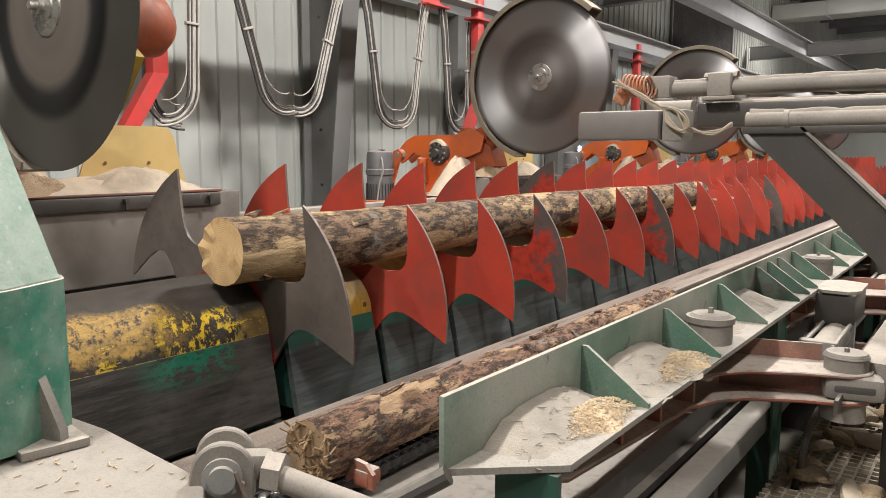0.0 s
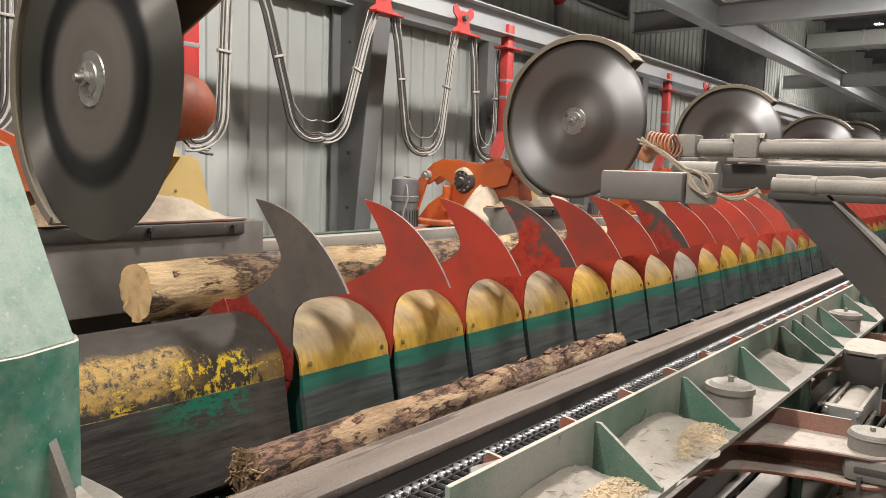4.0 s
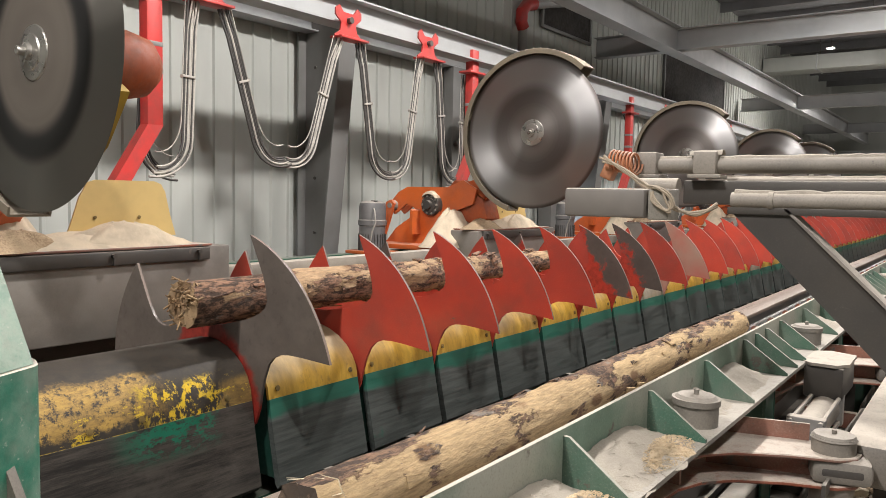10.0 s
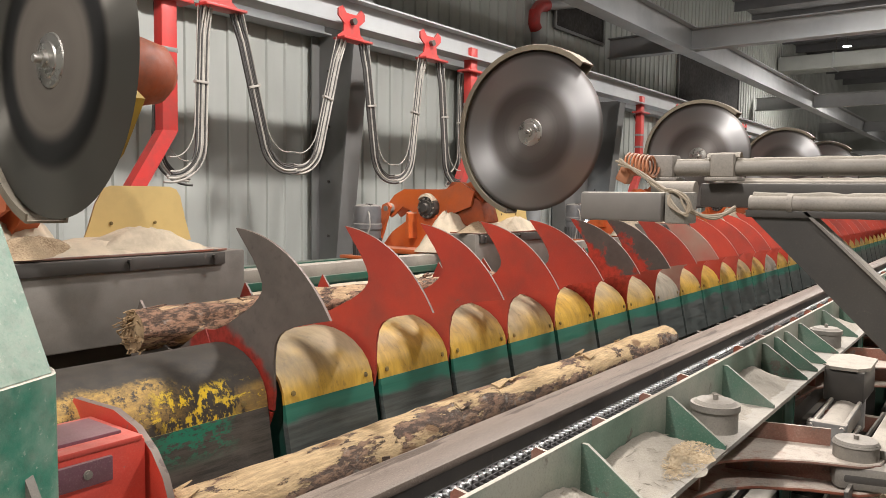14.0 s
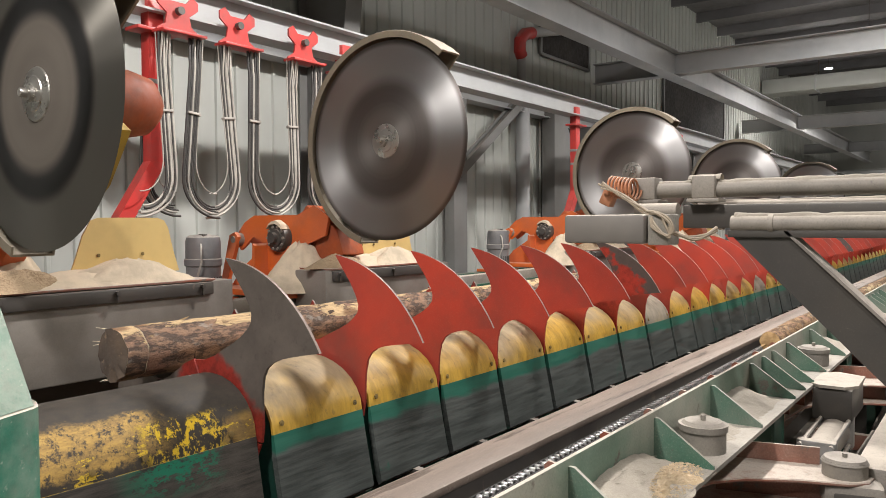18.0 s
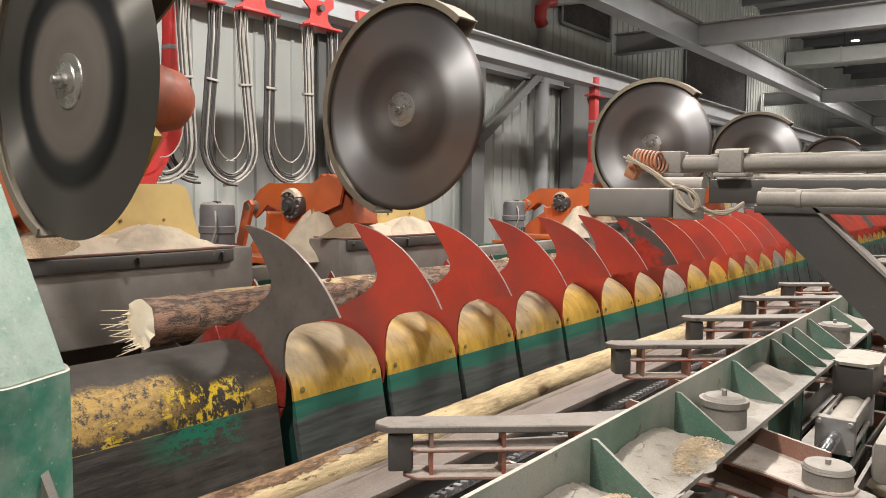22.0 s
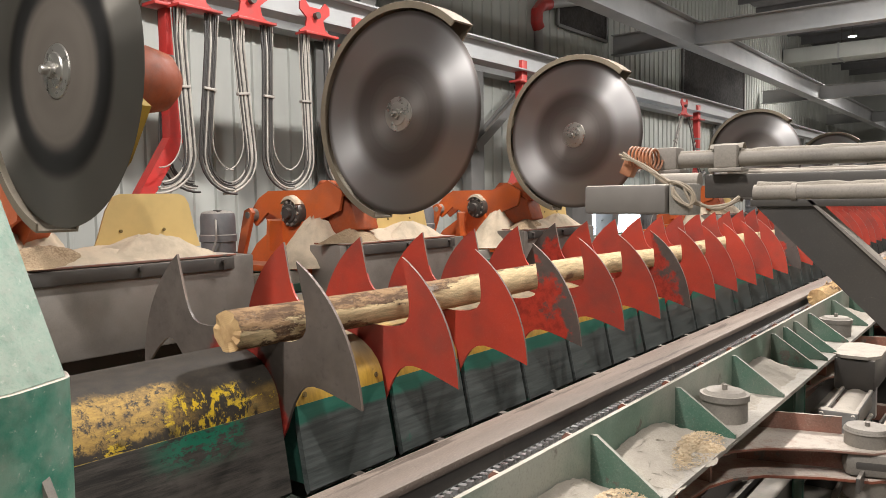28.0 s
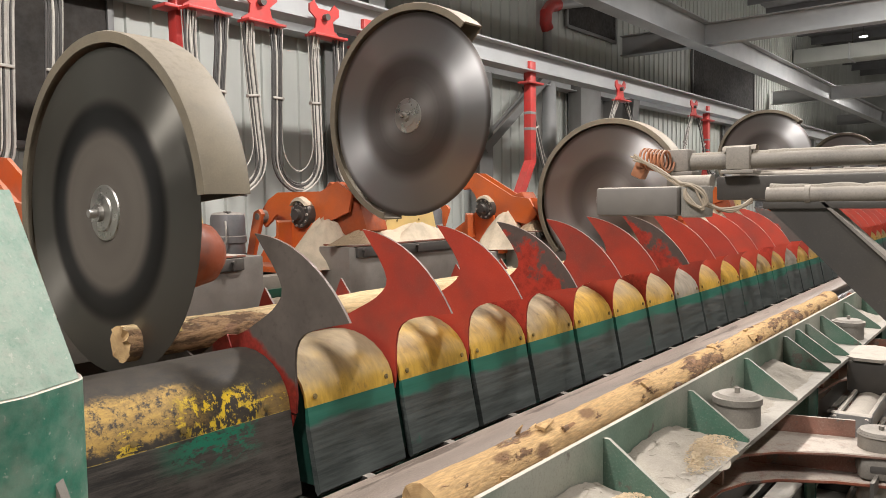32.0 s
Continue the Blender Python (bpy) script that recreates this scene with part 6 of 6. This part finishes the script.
side = thing("side_frame", "dusty grey longitudinal frame beam beside the kickers", "machine frame")
bm = B()
box(bm, 0.26, 22, 0.16, (2.575, 11.86, 0.97), 0.03)
part("rail_beam", bm, M_DUSTED, side)
bm = B()
box(bm, 0.012, 22, 0.05, (2.432, 11.64, 0.92))
part("lip", bm, M_STEEL_DARK, side)
for k in range(8):
    bm = B()
    box(bm, 0.14, 0.14, 1.48, (2.60, 1.2 + 2.6 * k, 0.15), 0.01)
    part("leg", bm, M_STEEL_DARK, side)
bm = B()
box(bm, 0.10, 24, 0.10, (2.03, 11.8, 0.62), 0.01)
single("lower_beam", bm, M_STEEL_GREY, "dusty grey lower longitudinal beam", "machine beam")
for k in range(1, 10):
    y = 0.75 + BAY * k
    bm = B()
    box(bm, 0.62, 0.05, 0.09, (2.33, y, 0.68), 0.006)
    single("cross_tie", bm, M_RUSTRED, "rusty red cross tie under the kickers", "cross tie", "cross ties")
bm = B()
tube(bm, [(1.92, -0.80, 0.20), (1.95, -0.74, 0.55), (2.0, -0.66, 0.76), (2.06, -0.56, 0.83), (2.12, -0.45, 0.80), (2.16, -0.36, 0.66), (2.18, -0.30, 0.40), (2.2, -0.25, 0.0)], 0.035, 14)
single("hose", bm, M_CABLE_L, "thick grey hydraulic hose in an arch", "hose")
for k in range(5):
    bm = B()
    o = random.uniform(-0.05, 0.05)
    tube(bm, [(2.2 + o, 0.9 + k * 0.9, -0.5), (2.22, 0.9 + k * 0.9 + o, 0.2), (2.28, 1.1 + k * 0.9, 0.7), (2.36, 1.3 + k * 0.9, 0.86 + o), (2.44, 1.6 + k * 0.9, 0.8)], 0.014, 8)
    single("hydraulic_hose", bm, M_RUBBER, "thin black hydraulic hose", "hose", "hoses under the kickers")
bm = B()
plate(bm, [(2.0, 1.13), (2.15, 1.13), (2.15, 1.02), (2.12, 0.60), (2.12, -0.58), (2.0, -0.58)], 0.02, Matrix.Translation((0, -0.86, 0)))
single("end_bracket", bm, M_GREEN_DEEP, "green bracket under the end of the beam", "bracket")
bm = B()
tube(bm, [(1.99, -1.03, 1.15), (1.86, -1.10, 1.06), (1.70, -1.2, 0.95), (1.5, -1.3, 0.80)], 0.02, 10)
single("end_rod", bm, M_STEEL_DARK, "dark steel stay rod at the beam end", "rod")

# lamp bodies under the roof, the unseen added lamps included
for x, y, z in LAMPS:
    lamp = thing("hall_lamp", "small bright round hall lamp under the roof", "lamp", "hall lamps", m=pose(x, y, z))
    bm = B()
    rod(bm, (0, 0, 0.04), (0, 0, 0.16), 0.14, 20, 0.05)
    rod(bm, (0, 0, 0.16), (0, 0, 8.5 - z), 0.012, 8)
    part("housing", bm, M_STEEL_DARK, lamp)
    bm = B()
    rod(bm, (0, 0, 0.025), (0, 0, 0.04), 0.13, 20)
    part("lens", bm, M_LAMP, lamp)

# ---------------------------------------------------------------- logs


def log(name, length, r0, r1, bark, label, end_mat, far_mat, seed, rough=0.06):
    """A stem along local y from y = 0, butt radius r0 to r1 at the far end."""
    t = thing("log", label, "log", "logs")
    bm = B()
    rings = []
    n, k = 28, int(length / 0.09)
    for i in range(k + 1):
        y = length * i / k
        r = r0 + (r1 - r0) * i / k
        bx, bz = 0.02 * noise.noise((y * 0.5, seed, 1)), 0.02 * noise.noise((y * 0.5, seed, 7))
        ring = []
        for j in range(n):
            a = 2 * math.pi * j / n
            e = 1 + rough * noise.noise((math.cos(a) * 1.6, y * 2.2 + seed * 9, math.sin(a) * 1.6)) + rough * 0.8 * noise.noise((math.cos(a) * 5, y * 7 + seed, math.sin(a) * 5))
            ring.append(Vector((bx + r * e * math.cos(a), y + (0.02 * noise.noise((a * 3, seed, 2)) if i in (0, k) else 0), bz + r * e * math.sin(a))))
        rings.append(ring)
    loft(bm, rings, True)
    part("bark", bm, bark, t, angle=60)
    for ring, y, mt in ((rings[0], -0.004, end_mat), (rings[-1], 0.004, far_mat)):
        bm = B()
        c = sum(ring, Vector()) / n
        inner = [c.lerp(p, 0.5) + Vector((0, y + 0.006 * noise.noise((p.x * 30, p.z * 30, seed)), 0)) for p in ring]
        loft(bm, [[p + Vector((0, y * 0.2, 0)) for p in ring], inner], True)
        bm.faces.new([bm.verts.new(p) for p in inner])
        bmesh.ops.remove_doubles(bm, verts=bm.verts, dist=1e-5)
        part("cut_end", bm, mt, t)
    return t


LOGS = [
    log("log", 6.0, 0.142, 0.125, M_BARK_A, "half-peeled log with a pale sawn end", M_END, M_END, 1.0),
    log("log", 3.15, 0.100, 0.078, M_BARK_B, "thin ragged pinkish log with shredded bark", M_END_TORN, M_END, 2.0, 0.16),
    log("log", 4.8, 0.122, 0.108, M_BARK_C, "grey-brown barked log with a pale splintered sawn end", M_FRESH, M_END, 3.0, 0.08),
    log("log", 8.6, 0.088, 0.072, M_BARK_D, "pale peeled log with a smooth surface", M_END, M_END, 4.0, 0.05),
    log("log", 6.5, 0.090, 0.082, M_BARK_E, "orange-brown log with torn bark", M_END, M_END, 5.0, 0.09),
]

CUT = log("log", 0.10, 0.123, 0.122, M_BARK_C, "short grey-brown offcut from the end of a log", M_END_DARK, M_FRESH, 3.0, 0.08)
CUT.name = "log_offcut"
tagged(CUT, category="offcut")

# splinters left on the sawn end of the grey-brown log, and torn strands on the ragged one
lay = Euler((0, radians(-160), 0)).to_matrix().inverted()
for k in range(26):
    bm = B()
    a = radians(random.uniform(150, 285))
    r = 0.118 * random.uniform(0.80, 1.0)
    L = random.uniform(0.03, 0.13)
    q = Vector((r * math.cos(a), -0.004, r * math.sin(a)))
    tip = q + Vector((random.uniform(-0.35, 0.05) * L, -L, random.uniform(-0.35, 0.12) * L))
    rod(bm, lay @ q, lay @ tip, random.uniform(0.002, 0.0045), 5, 0.001)
    part("splinter", bm, M_FRESH, LOGS[2])
for k in range(46):
    bm = B()
    a = random.uniform(0, 2 * math.pi)
    r = 0.10 * random.uniform(0.3, 1.08)
    L = random.uniform(0.03, 0.075)
    p = Vector((r * math.cos(a), 0.03, r * math.sin(a)))
    tube(bm, [p, p + Vector((random.uniform(-0.02, 0.02), -0.5 * L, random.uniform(-0.015, 0.015))), p + Vector((random.uniform(-0.035, 0.035), -L, random.uniform(-0.03, 0.03)))], random.uniform(0.002, 0.0055), 5)
    part("bark_strand", bm, M_END_TORN, LOGS[1])
for li, count in ((0, 14), (1, 60), (2, 30), (4, 30)):
    R, Ln = ((0.142, 6.0), (0.098, 3.1), (0.120, 4.8), (0, 0), (0.097, 6.3))[li]
    for k in range(count):
        bm = B()
        a, y = random.uniform(0, 2 * math.pi), random.uniform(0.05, min(Ln - 0.1, 4.0))
        c = Vector((math.cos(a), 0, math.sin(a)))
        tn = Vector((-c.z, 0, c.x))
        L, w = random.uniform(0.03, 0.12), random.uniform(0.008, 0.03)
        p = c * R * (1 - 0.06 * y / Ln) + Vector((0, y, 0))
        lift = random.uniform(0.004, 0.022)
        ring = [[p - tn * w - c * 0.01, p + tn * w - c * 0.01, p + tn * w + c * 0.004, p - tn * w + c * 0.004]]
        q = p + Vector((0, L, 0))
        ring.append([q - tn * w * 0.4 + c * (lift - 0.004), q + tn * w * 0.5 + c * (lift - 0.004), q + tn * w * 0.5 + c * lift, q - tn * w * 0.4 + c * lift])
        loft(bm, ring, True, True)
        part("bark_flake", bm, (M_BARK_A, M_BARK_B, M_BARK_C, M_BARK_D, M_BARK_E)[li], LOGS[li])

# ---------------------------------------------------------------- what moves
TURN = [(-0.2, 0.0), (0.0, 1.0), (0.2, 5.0), (0.4, 12.5), (0.6, 22.0), (0.8, 31.5), (1.1, 56.6 - 8.5), (1.3, 57.0), (1.6, 72.5), (1.8, 84.0), (2.0, 94.5), (2.2, 102.5), (2.4, 109.0), (2.6, 114.0), (2.9, 118.5), (3.2, 120.0)]


def drum_angle(t):
    """Degrees turned by the drum, three arms a turn, from the start of the clip."""
    total = 0.0
    for start in (-1.80, 7.72, 15.10, 26.02):
        u = 1.8 + 0.6 * t if start < 0 else t - start
        if u >= 3.2:
            total += 120
        elif u > -0.2:
            for (a, p), (b, q) in zip(TURN, TURN[1:]):
                if a <= u <= b:
                    total += p + (q - p) * (u - a) / (b - a)
                    break
    return total


def drum_rows():
    ts = {0.0, 32.0}
    for start in (-1.80, 7.72, 15.10, 26.02):
        ts |= {round((a - 1.8) / 0.6 if start < 0 else start + a, 2) for a, _ in TURN if 0 < start + a < 32}
    return [(t, pose(0, 0, AX_Z, 0, -(57.0 - 120 + drum_angle(t)), 0)) for t in sorted(ts)]


def motions():
    walk(rotor, drum_rows())
    for ob, y in kickers:
        walk(ob, [(t, pose(KX, y, 1.0, 0, 0, a)) for t, a in KICK])
    for (unit, arm, blade), ys, swing in zip(saws, SAW_Y, SAW_SWING):
        unit.scale = (NEAR,) * 3
        walk(unit, [(t, pose((0.07 if unit is saws[0][0] else 0.0) * NEAR + SHIFT.x, y * NEAR + SHIFT.y, SHIFT.z)) for t, y in ys])
        walk(arm, [(t, pose(PIV.x, PIV.y, PIV.z, 0, -a, 0)) for t, a in swing])
        walk(blade, [(0.25 * k, pose(REACH, 0, 0, 0, 75.0 * k, 0)) for k in range(129)])
    cut = [(t, x, y - 0.104, z, r, yaw) for t, x, y, z, r, yaw in LOG_ROWS[2] if t <= 20.6]
    cut += [(20.9, -0.54, -0.275, 1.26, -160, 0), (21.05, -0.54, -0.29, 1.22, -170, 0), (21.2, -0.56, -0.33, 1.02, -200, 0), (21.4, -0.60, -0.38, 0.62, -250, 0), (21.6, -0.62, -0.40, 0.30, -280, 0), (21.8, -0.63, -0.41, -0.15, -310, 0), (21.95, -0.63, -0.41, -0.475, -330, 0), (32, -0.63, -0.41, -0.475, -330, 0)]
    walk(CUT, [(t, pose(x, y, z, 0, r, yaw)) for t, x, y, z, r, yaw in cut])
    for ob, rows in zip(LOGS, LOG_ROWS):
        walk(ob, [(t, pose(x, y, z, 0, r, yaw)) for t, x, y, z, r, yaw in rows])
    festoon()
    for ob, ys, off in zip(MASTS, SAW_Y, (0.38, -0.22, 0.08, 0.0)):
        walk(ob, [(t, pose(-3.1, y + off, 0)) for t, y in ys])
    walk(pusher, [(t, pose(0, y, 0)) for t, y in PUSH])
    walk(chain, [(t, pose(1.10, y, 0.745)) for t, y in CHAIN_ROWS])


KICK = [(0, 44), (1.3, 44), (1.8, 31), (2.2, 12), (2.6, 0), (3.2, 0), (3.8, 24), (4.3, 44), (10.6, 44), (11.0, 28), (11.4, 4), (11.7, 0), (12.25, 0), (12.65, 7), (13.0, 21), (13.3, 34), (13.6, 44),
        (20.95, 44), (21.3, 28), (21.6, 5), (21.85, 0), (22.6, 0), (23.0, 11), (23.4, 35), (23.7, 44), (32, 44)]
SAW_Y = [
    [(0, -0.12), (32, -0.12)],
    [(0, 5.42), (13.0, 5.42), (13.5, 5.34), (14.0, 5.07), (14.5, 4.75), (15.5, 4.1), (16.5, 3.5), (17.0, 3.22), (17.5, 2.98), (18.0, 2.86), (18.6, 2.8), (32, 2.8)],
    [(0, 10.7), (13.2, 10.7), (14.5, 10.3), (16.5, 9.2), (17.5, 8.5), (18.3, 8.25), (23.3, 8.25), (24.0, 8.1), (25.0, 7.6), (26.0, 6.9), (27.5, 6.1), (28.2, 5.95), (32, 5.95)],
    [(0, 16.5), (13.2, 16.5), (15.5, 15.2), (17.5, 13.9), (18.5, 13.5), (32, 13.5)],
    [(0, 21.0), (32, 21.0)],
]
D = 8.8
SAW_SWING = [
    [(0, UP - 4), (1.2, UP - 1), (3.2, UP), (3.9, 28), (4.5, 17), (5.0, 10), (5.4, D + 0.5), (5.7, 14), (6.2, 28), (6.6, 35), (7.2, UP), (19.0, UP), (19.5, 32.5), (20.0, 20.5), (20.5, 12), (20.9, D), (21.2, 11), (21.6, 23), (22.1, 34), (22.6, UP), (30.4, UP), (30.8, 35), (31.2, 25), (31.6, 14), (32, D - 0.5)],
    [(0, UP), (3.3, UP), (4.3, 27), (4.8, 15), (5.2, D), (5.6, 12), (6.2, 28), (6.9, UP), (32, UP)],
    [(0, UP), (3.3, UP), (4.3, 27), (5.0, 10), (5.6, 14), (6.3, 30), (7, UP), (30.2, UP), (30.8, 33), (31.4, 18), (32, D)],
    [(0, UP), (3.3, UP), (4.3, 24), (5.0, 10), (5.6, 14), (6.3, 30), (7, UP), (32, UP)],
    [(0, UP), (32, UP)],
]
TROLLEY_Y = [
    [(0, 2.16), (13.2, 2.16), (16.5, 1.96), (18.5, 1.84), (32, 1.84)],
    [(0, 3.98), (13.2, 3.98), (15.0, 3.42), (16.5, 2.88), (18.5, 2.45), (32, 2.45)],
    [(0, 5.41), (13.2, 5.41), (15.0, 4.63), (16.5, 3.91), (18.5, 3.26), (32, 3.26)],
    [(0, 13.9), (13.2, 13.9), (18.5, 11.3), (24, 11.3), (28.2, 10.16), (32, 10.16)],
    [(0, 16.15), (13.2, 16.15), (18.5, 14.2), (24, 14.2), (28.2, 13.7), (32, 13.7)],
    [(0, 0.38), (32, 0.38)],
    [(0, 18.5), (32, 18.5)],
]
PUSH = [(0, -2.2), (3.6, -2.2), (4.1, -1.6), (4.5, -1.17), (5.0, -0.75), (5.5, -0.40), (5.8, -0.26), (6.05, -0.235), (6.5, -0.42), (7.0, -0.83), (7.5, -1.6), (8.0, -2.2), (13.0, -2.2), (13.5, -1.5), (14.0, -0.82), (14.5, -0.45), (15.0, -0.26), (15.5, -0.27), (16.0, -0.55), (16.5, -0.95), (17.0, -1.7), (17.5, -2.2),
        (23.3, -2.2), (23.7, -1.5), (24.0, -1.0), (24.5, -0.55), (25.0, -0.34), (25.5, -0.27), (26.0, -0.27), (26.5, -0.55), (27.0, -1.2), (27.5, -2.2), (32, -2.2)]


def at_time(rows, t):
    for (a, p), (b, q) in zip(rows, rows[1:]):
        if a <= t <= b:
            return p + (q - p) * (t - a) / (b - a)
    return rows[-1][1]


def festoon():
    """Trolleys ride with the saws; the two halves of a loop swing in as its trolleys draw together."""
    mast2 = [(t, y + 1.23) for t, y in SAW_Y[1]]
    mast1 = [(0, 1.12), (32, 1.12)]
    mast3 = [(t, y + 1.5) for t, y in SAW_Y[2]]
    order = [TROLLEY_Y[5], mast1, TROLLEY_Y[0], TROLLEY_Y[1], TROLLEY_Y[2], mast2, mast3, TROLLEY_Y[3], TROLLEY_Y[4], TROLLEY_Y[6]]
    for (ob, halves), rows in zip(TROLLEYS, TROLLEY_Y):
        walk(ob, [(t, pose(RAIL_X, y, RAIL_Z)) for t, y in rows])
        i = order.index(rows)
        for h, s in halves:
            other = order[max(0, min(len(order) - 1, i + s))]
            keys = []
            for t in sorted({t for t, _ in rows} | {t for t, _ in other}):
                gap = abs(at_time(other, t) - at_time(rows, t)) if other is not rows else 1.0
                lean = math.degrees(math.asin(max(-0.12, min(0.5, ((gap - 0.32) / 2 - 0.30) / 1.5))))
                keys.append((t, pose(0.02, 0.16 * s, -0.01, lean, 0, 0 if s > 0 else 180)))
            walk(h, keys)


RISE = [(0.0, 0.59, 0.755, 0), (0.45, 0.59, 0.77, 5), (0.78, 0.58, 0.84, 12), (1.28, 0.54, 1.18, 40), (1.80, 0.27, 1.36, 70)]
LIFT = RISE + [(2.2, 0.14, 1.43, 90), (2.8, -0.09, 1.40, 112), (3.3, -0.30, 1.38, 130), (4.0, -0.46, 1.35, 148), (4.6, -0.54, 1.27, 160)]
LIFT_MID = RISE + [(2.2, 0.14, 1.43, 90), (2.8, -0.06, 1.39, 112), (3.3, -0.33, 1.34, 135), (3.8, -0.50, 1.27, 152), (4.2, -0.54, 1.25, 160)]
LIFT_QUICK = RISE + [(2.15, 0.08, 1.40, 90), (2.5, -0.22, 1.36, 115), (2.8, -0.44, 1.28, 140), (3.1, -0.54, 1.25, 160)]


def lifted(start, near, yaw=0.0, dz=0.0, rows=LIFT_QUICK):
    """Rows of a log on its way over the drum, with its near end at y = near."""
    return [(round(start + a, 2), x, near, z + dz, -r, yaw) for a, x, z, r in rows if start + a >= 0]


def dropped(t, near, r=-160):
    """Rows of a log that rolls off behind the drum."""
    return [(t, -0.54, near, 1.26, r, 0), (t + 0.4, -0.66, near, 1.22, r - 20, 0), (t + 0.7, -0.86, near, 1.06, r - 50, 0), (t + 1.0, -0.95, near, 0.78, r - 70, 0), (32, -0.96, near, 0.78, r - 72, 0)]


def held(rows, t):
    """Repeats the last pose at t."""
    return rows + [(t, *rows[-1][1:])]


LOG_ROWS = [
    held([(0, 0.27, -0.25, 1.38, -70, 0)] + [(round(r[0] / 0.85, 2), *r[1:]) for r in lifted(-1.80, -0.25, 0, 0.02, rows=LIFT) if r[0] > 0.1], 7.5) + dropped(7.9, -0.18),
    held([(0, 1.15, -0.62, 0.85, 0, 0), (1.5, 1.15, -0.62, 0.85, 0, 0), (2.0, 1.04, -0.62, 0.92, -30, 0), (2.4, 0.78, -0.57, 0.88, -70, 0), (2.9, 0.60, -0.48, 0.765, -100, 0), (4.4, 0.585, -0.45, 0.755, -100, 0)], 7.4)
    + held(lifted(7.72, -0.25, rows=LIFT_MID)[1:] + [(12.1, -0.54, -0.22, 1.25, -160, 0), (12.8, -0.54, -0.16, 1.25, -160, 0)], 15.2) + dropped(15.5, -0.16),
    [(0, 1.15, 15.0, 0.88, 0, 0), (6.5, 1.15, 7.0, 0.88, 0, 0), (7.6, 1.15, 4.4, 0.88, 0, 0), (8.0, 1.15, 3.6, 0.88, 0, 0), (8.5, 1.15, 2.6, 0.88, 0, 0), (9.0, 1.15, 1.40, 0.88, 0, 0), (9.5, 1.15, 0.45, 0.88, 0, 0), (10.0, 1.15, -0.45, 0.88, 0, 0), (10.4, 1.15, -0.95, 0.88, 0, 0),
     (10.7, 1.12, -0.95, 0.88, 0, 0), (11.1, 0.95, -0.95, 0.94, -40, 0), (11.6, 0.68, -0.95, 0.80, -90, 0), (12.0, 0.60, -0.95, 0.775, -100, 0), (14.0, 0.60, -0.95, 0.775, -100, 0), (14.5, 0.60, -0.60, 0.775, -100, 0), (14.9, 0.60, -0.18, 0.775, -100, 0), (15.2, 0.60, -0.17, 0.775, -100, 0)]
    + held(lifted(15.27, -0.17, 0, 0.02)[1:], 26.0) + dropped(26.3, -0.17),
    [(0, 1.15, 24.0, 0.86, 0, 0), (16.5, 1.15, 10.0, 0.86, 0, 0), (18.0, 1.19, 5.1, 0.825, 0, 0), (19.0, 1.19, 1.76, 0.825, 0, 0), (19.5, 1.19, 0.90, 0.825, 0, 0), (20.0, 1.19, 0.13, 0.825, 0, 0), (20.35, 1.19, -0.55, 0.825, 0, 0), (20.6, 1.19, -1.1, 0.825, 0, 0),
     (21.05, 1.17, -1.2, 0.83, 0, 0), (21.4, 0.95, -1.2, 0.90, -40, 0), (21.75, 0.68, -1.2, 0.79, -90, 0), (22.0, 0.60, -1.2, 0.765, -100, 0), (24.4, 0.60, -1.0, 0.765, -100, 0), (25.3, 0.60, -0.28, 0.765, -100, 0), (26.1, 0.60, -0.24, 0.765, -100, 0)]
    + held(lifted(26.17, -0.26)[1:] + [(29.4, -0.54, -0.27, 1.25, -160, 0), (30.4, -0.54, -0.34, 1.25, -160, 0)], 32),
    [(0, 1.17, 36.0, 0.83, 0, 0), (27, 1.17, 8.5, 0.83, 0, 0), (29.0, 1.17, 4.3, 0.83, 0, 0), (29.5, 1.17, 3.5, 0.83, 0, 0), (30.0, 1.17, 2.7, 0.83, 0, 0), (30.5, 1.17, 1.9, 0.83, 0, 0), (31.0, 1.17, 1.05, 0.83, 0, 0), (31.5, 1.17, 0.25, 0.83, 0, 0), (32, 1.17, -0.2, 0.83, 0, 0)],
]
CHAIN_ROWS = [(0, 0), (6.5, -2.0), (7.6, -3.5), (9.0, -6.0), (10.4, -7.6), (16.5, -8.0), (18, -10.0), (19, -12.5), (20.5, -14.0), (26, -14.2), (29, -16.5), (32, -20)]
motions()
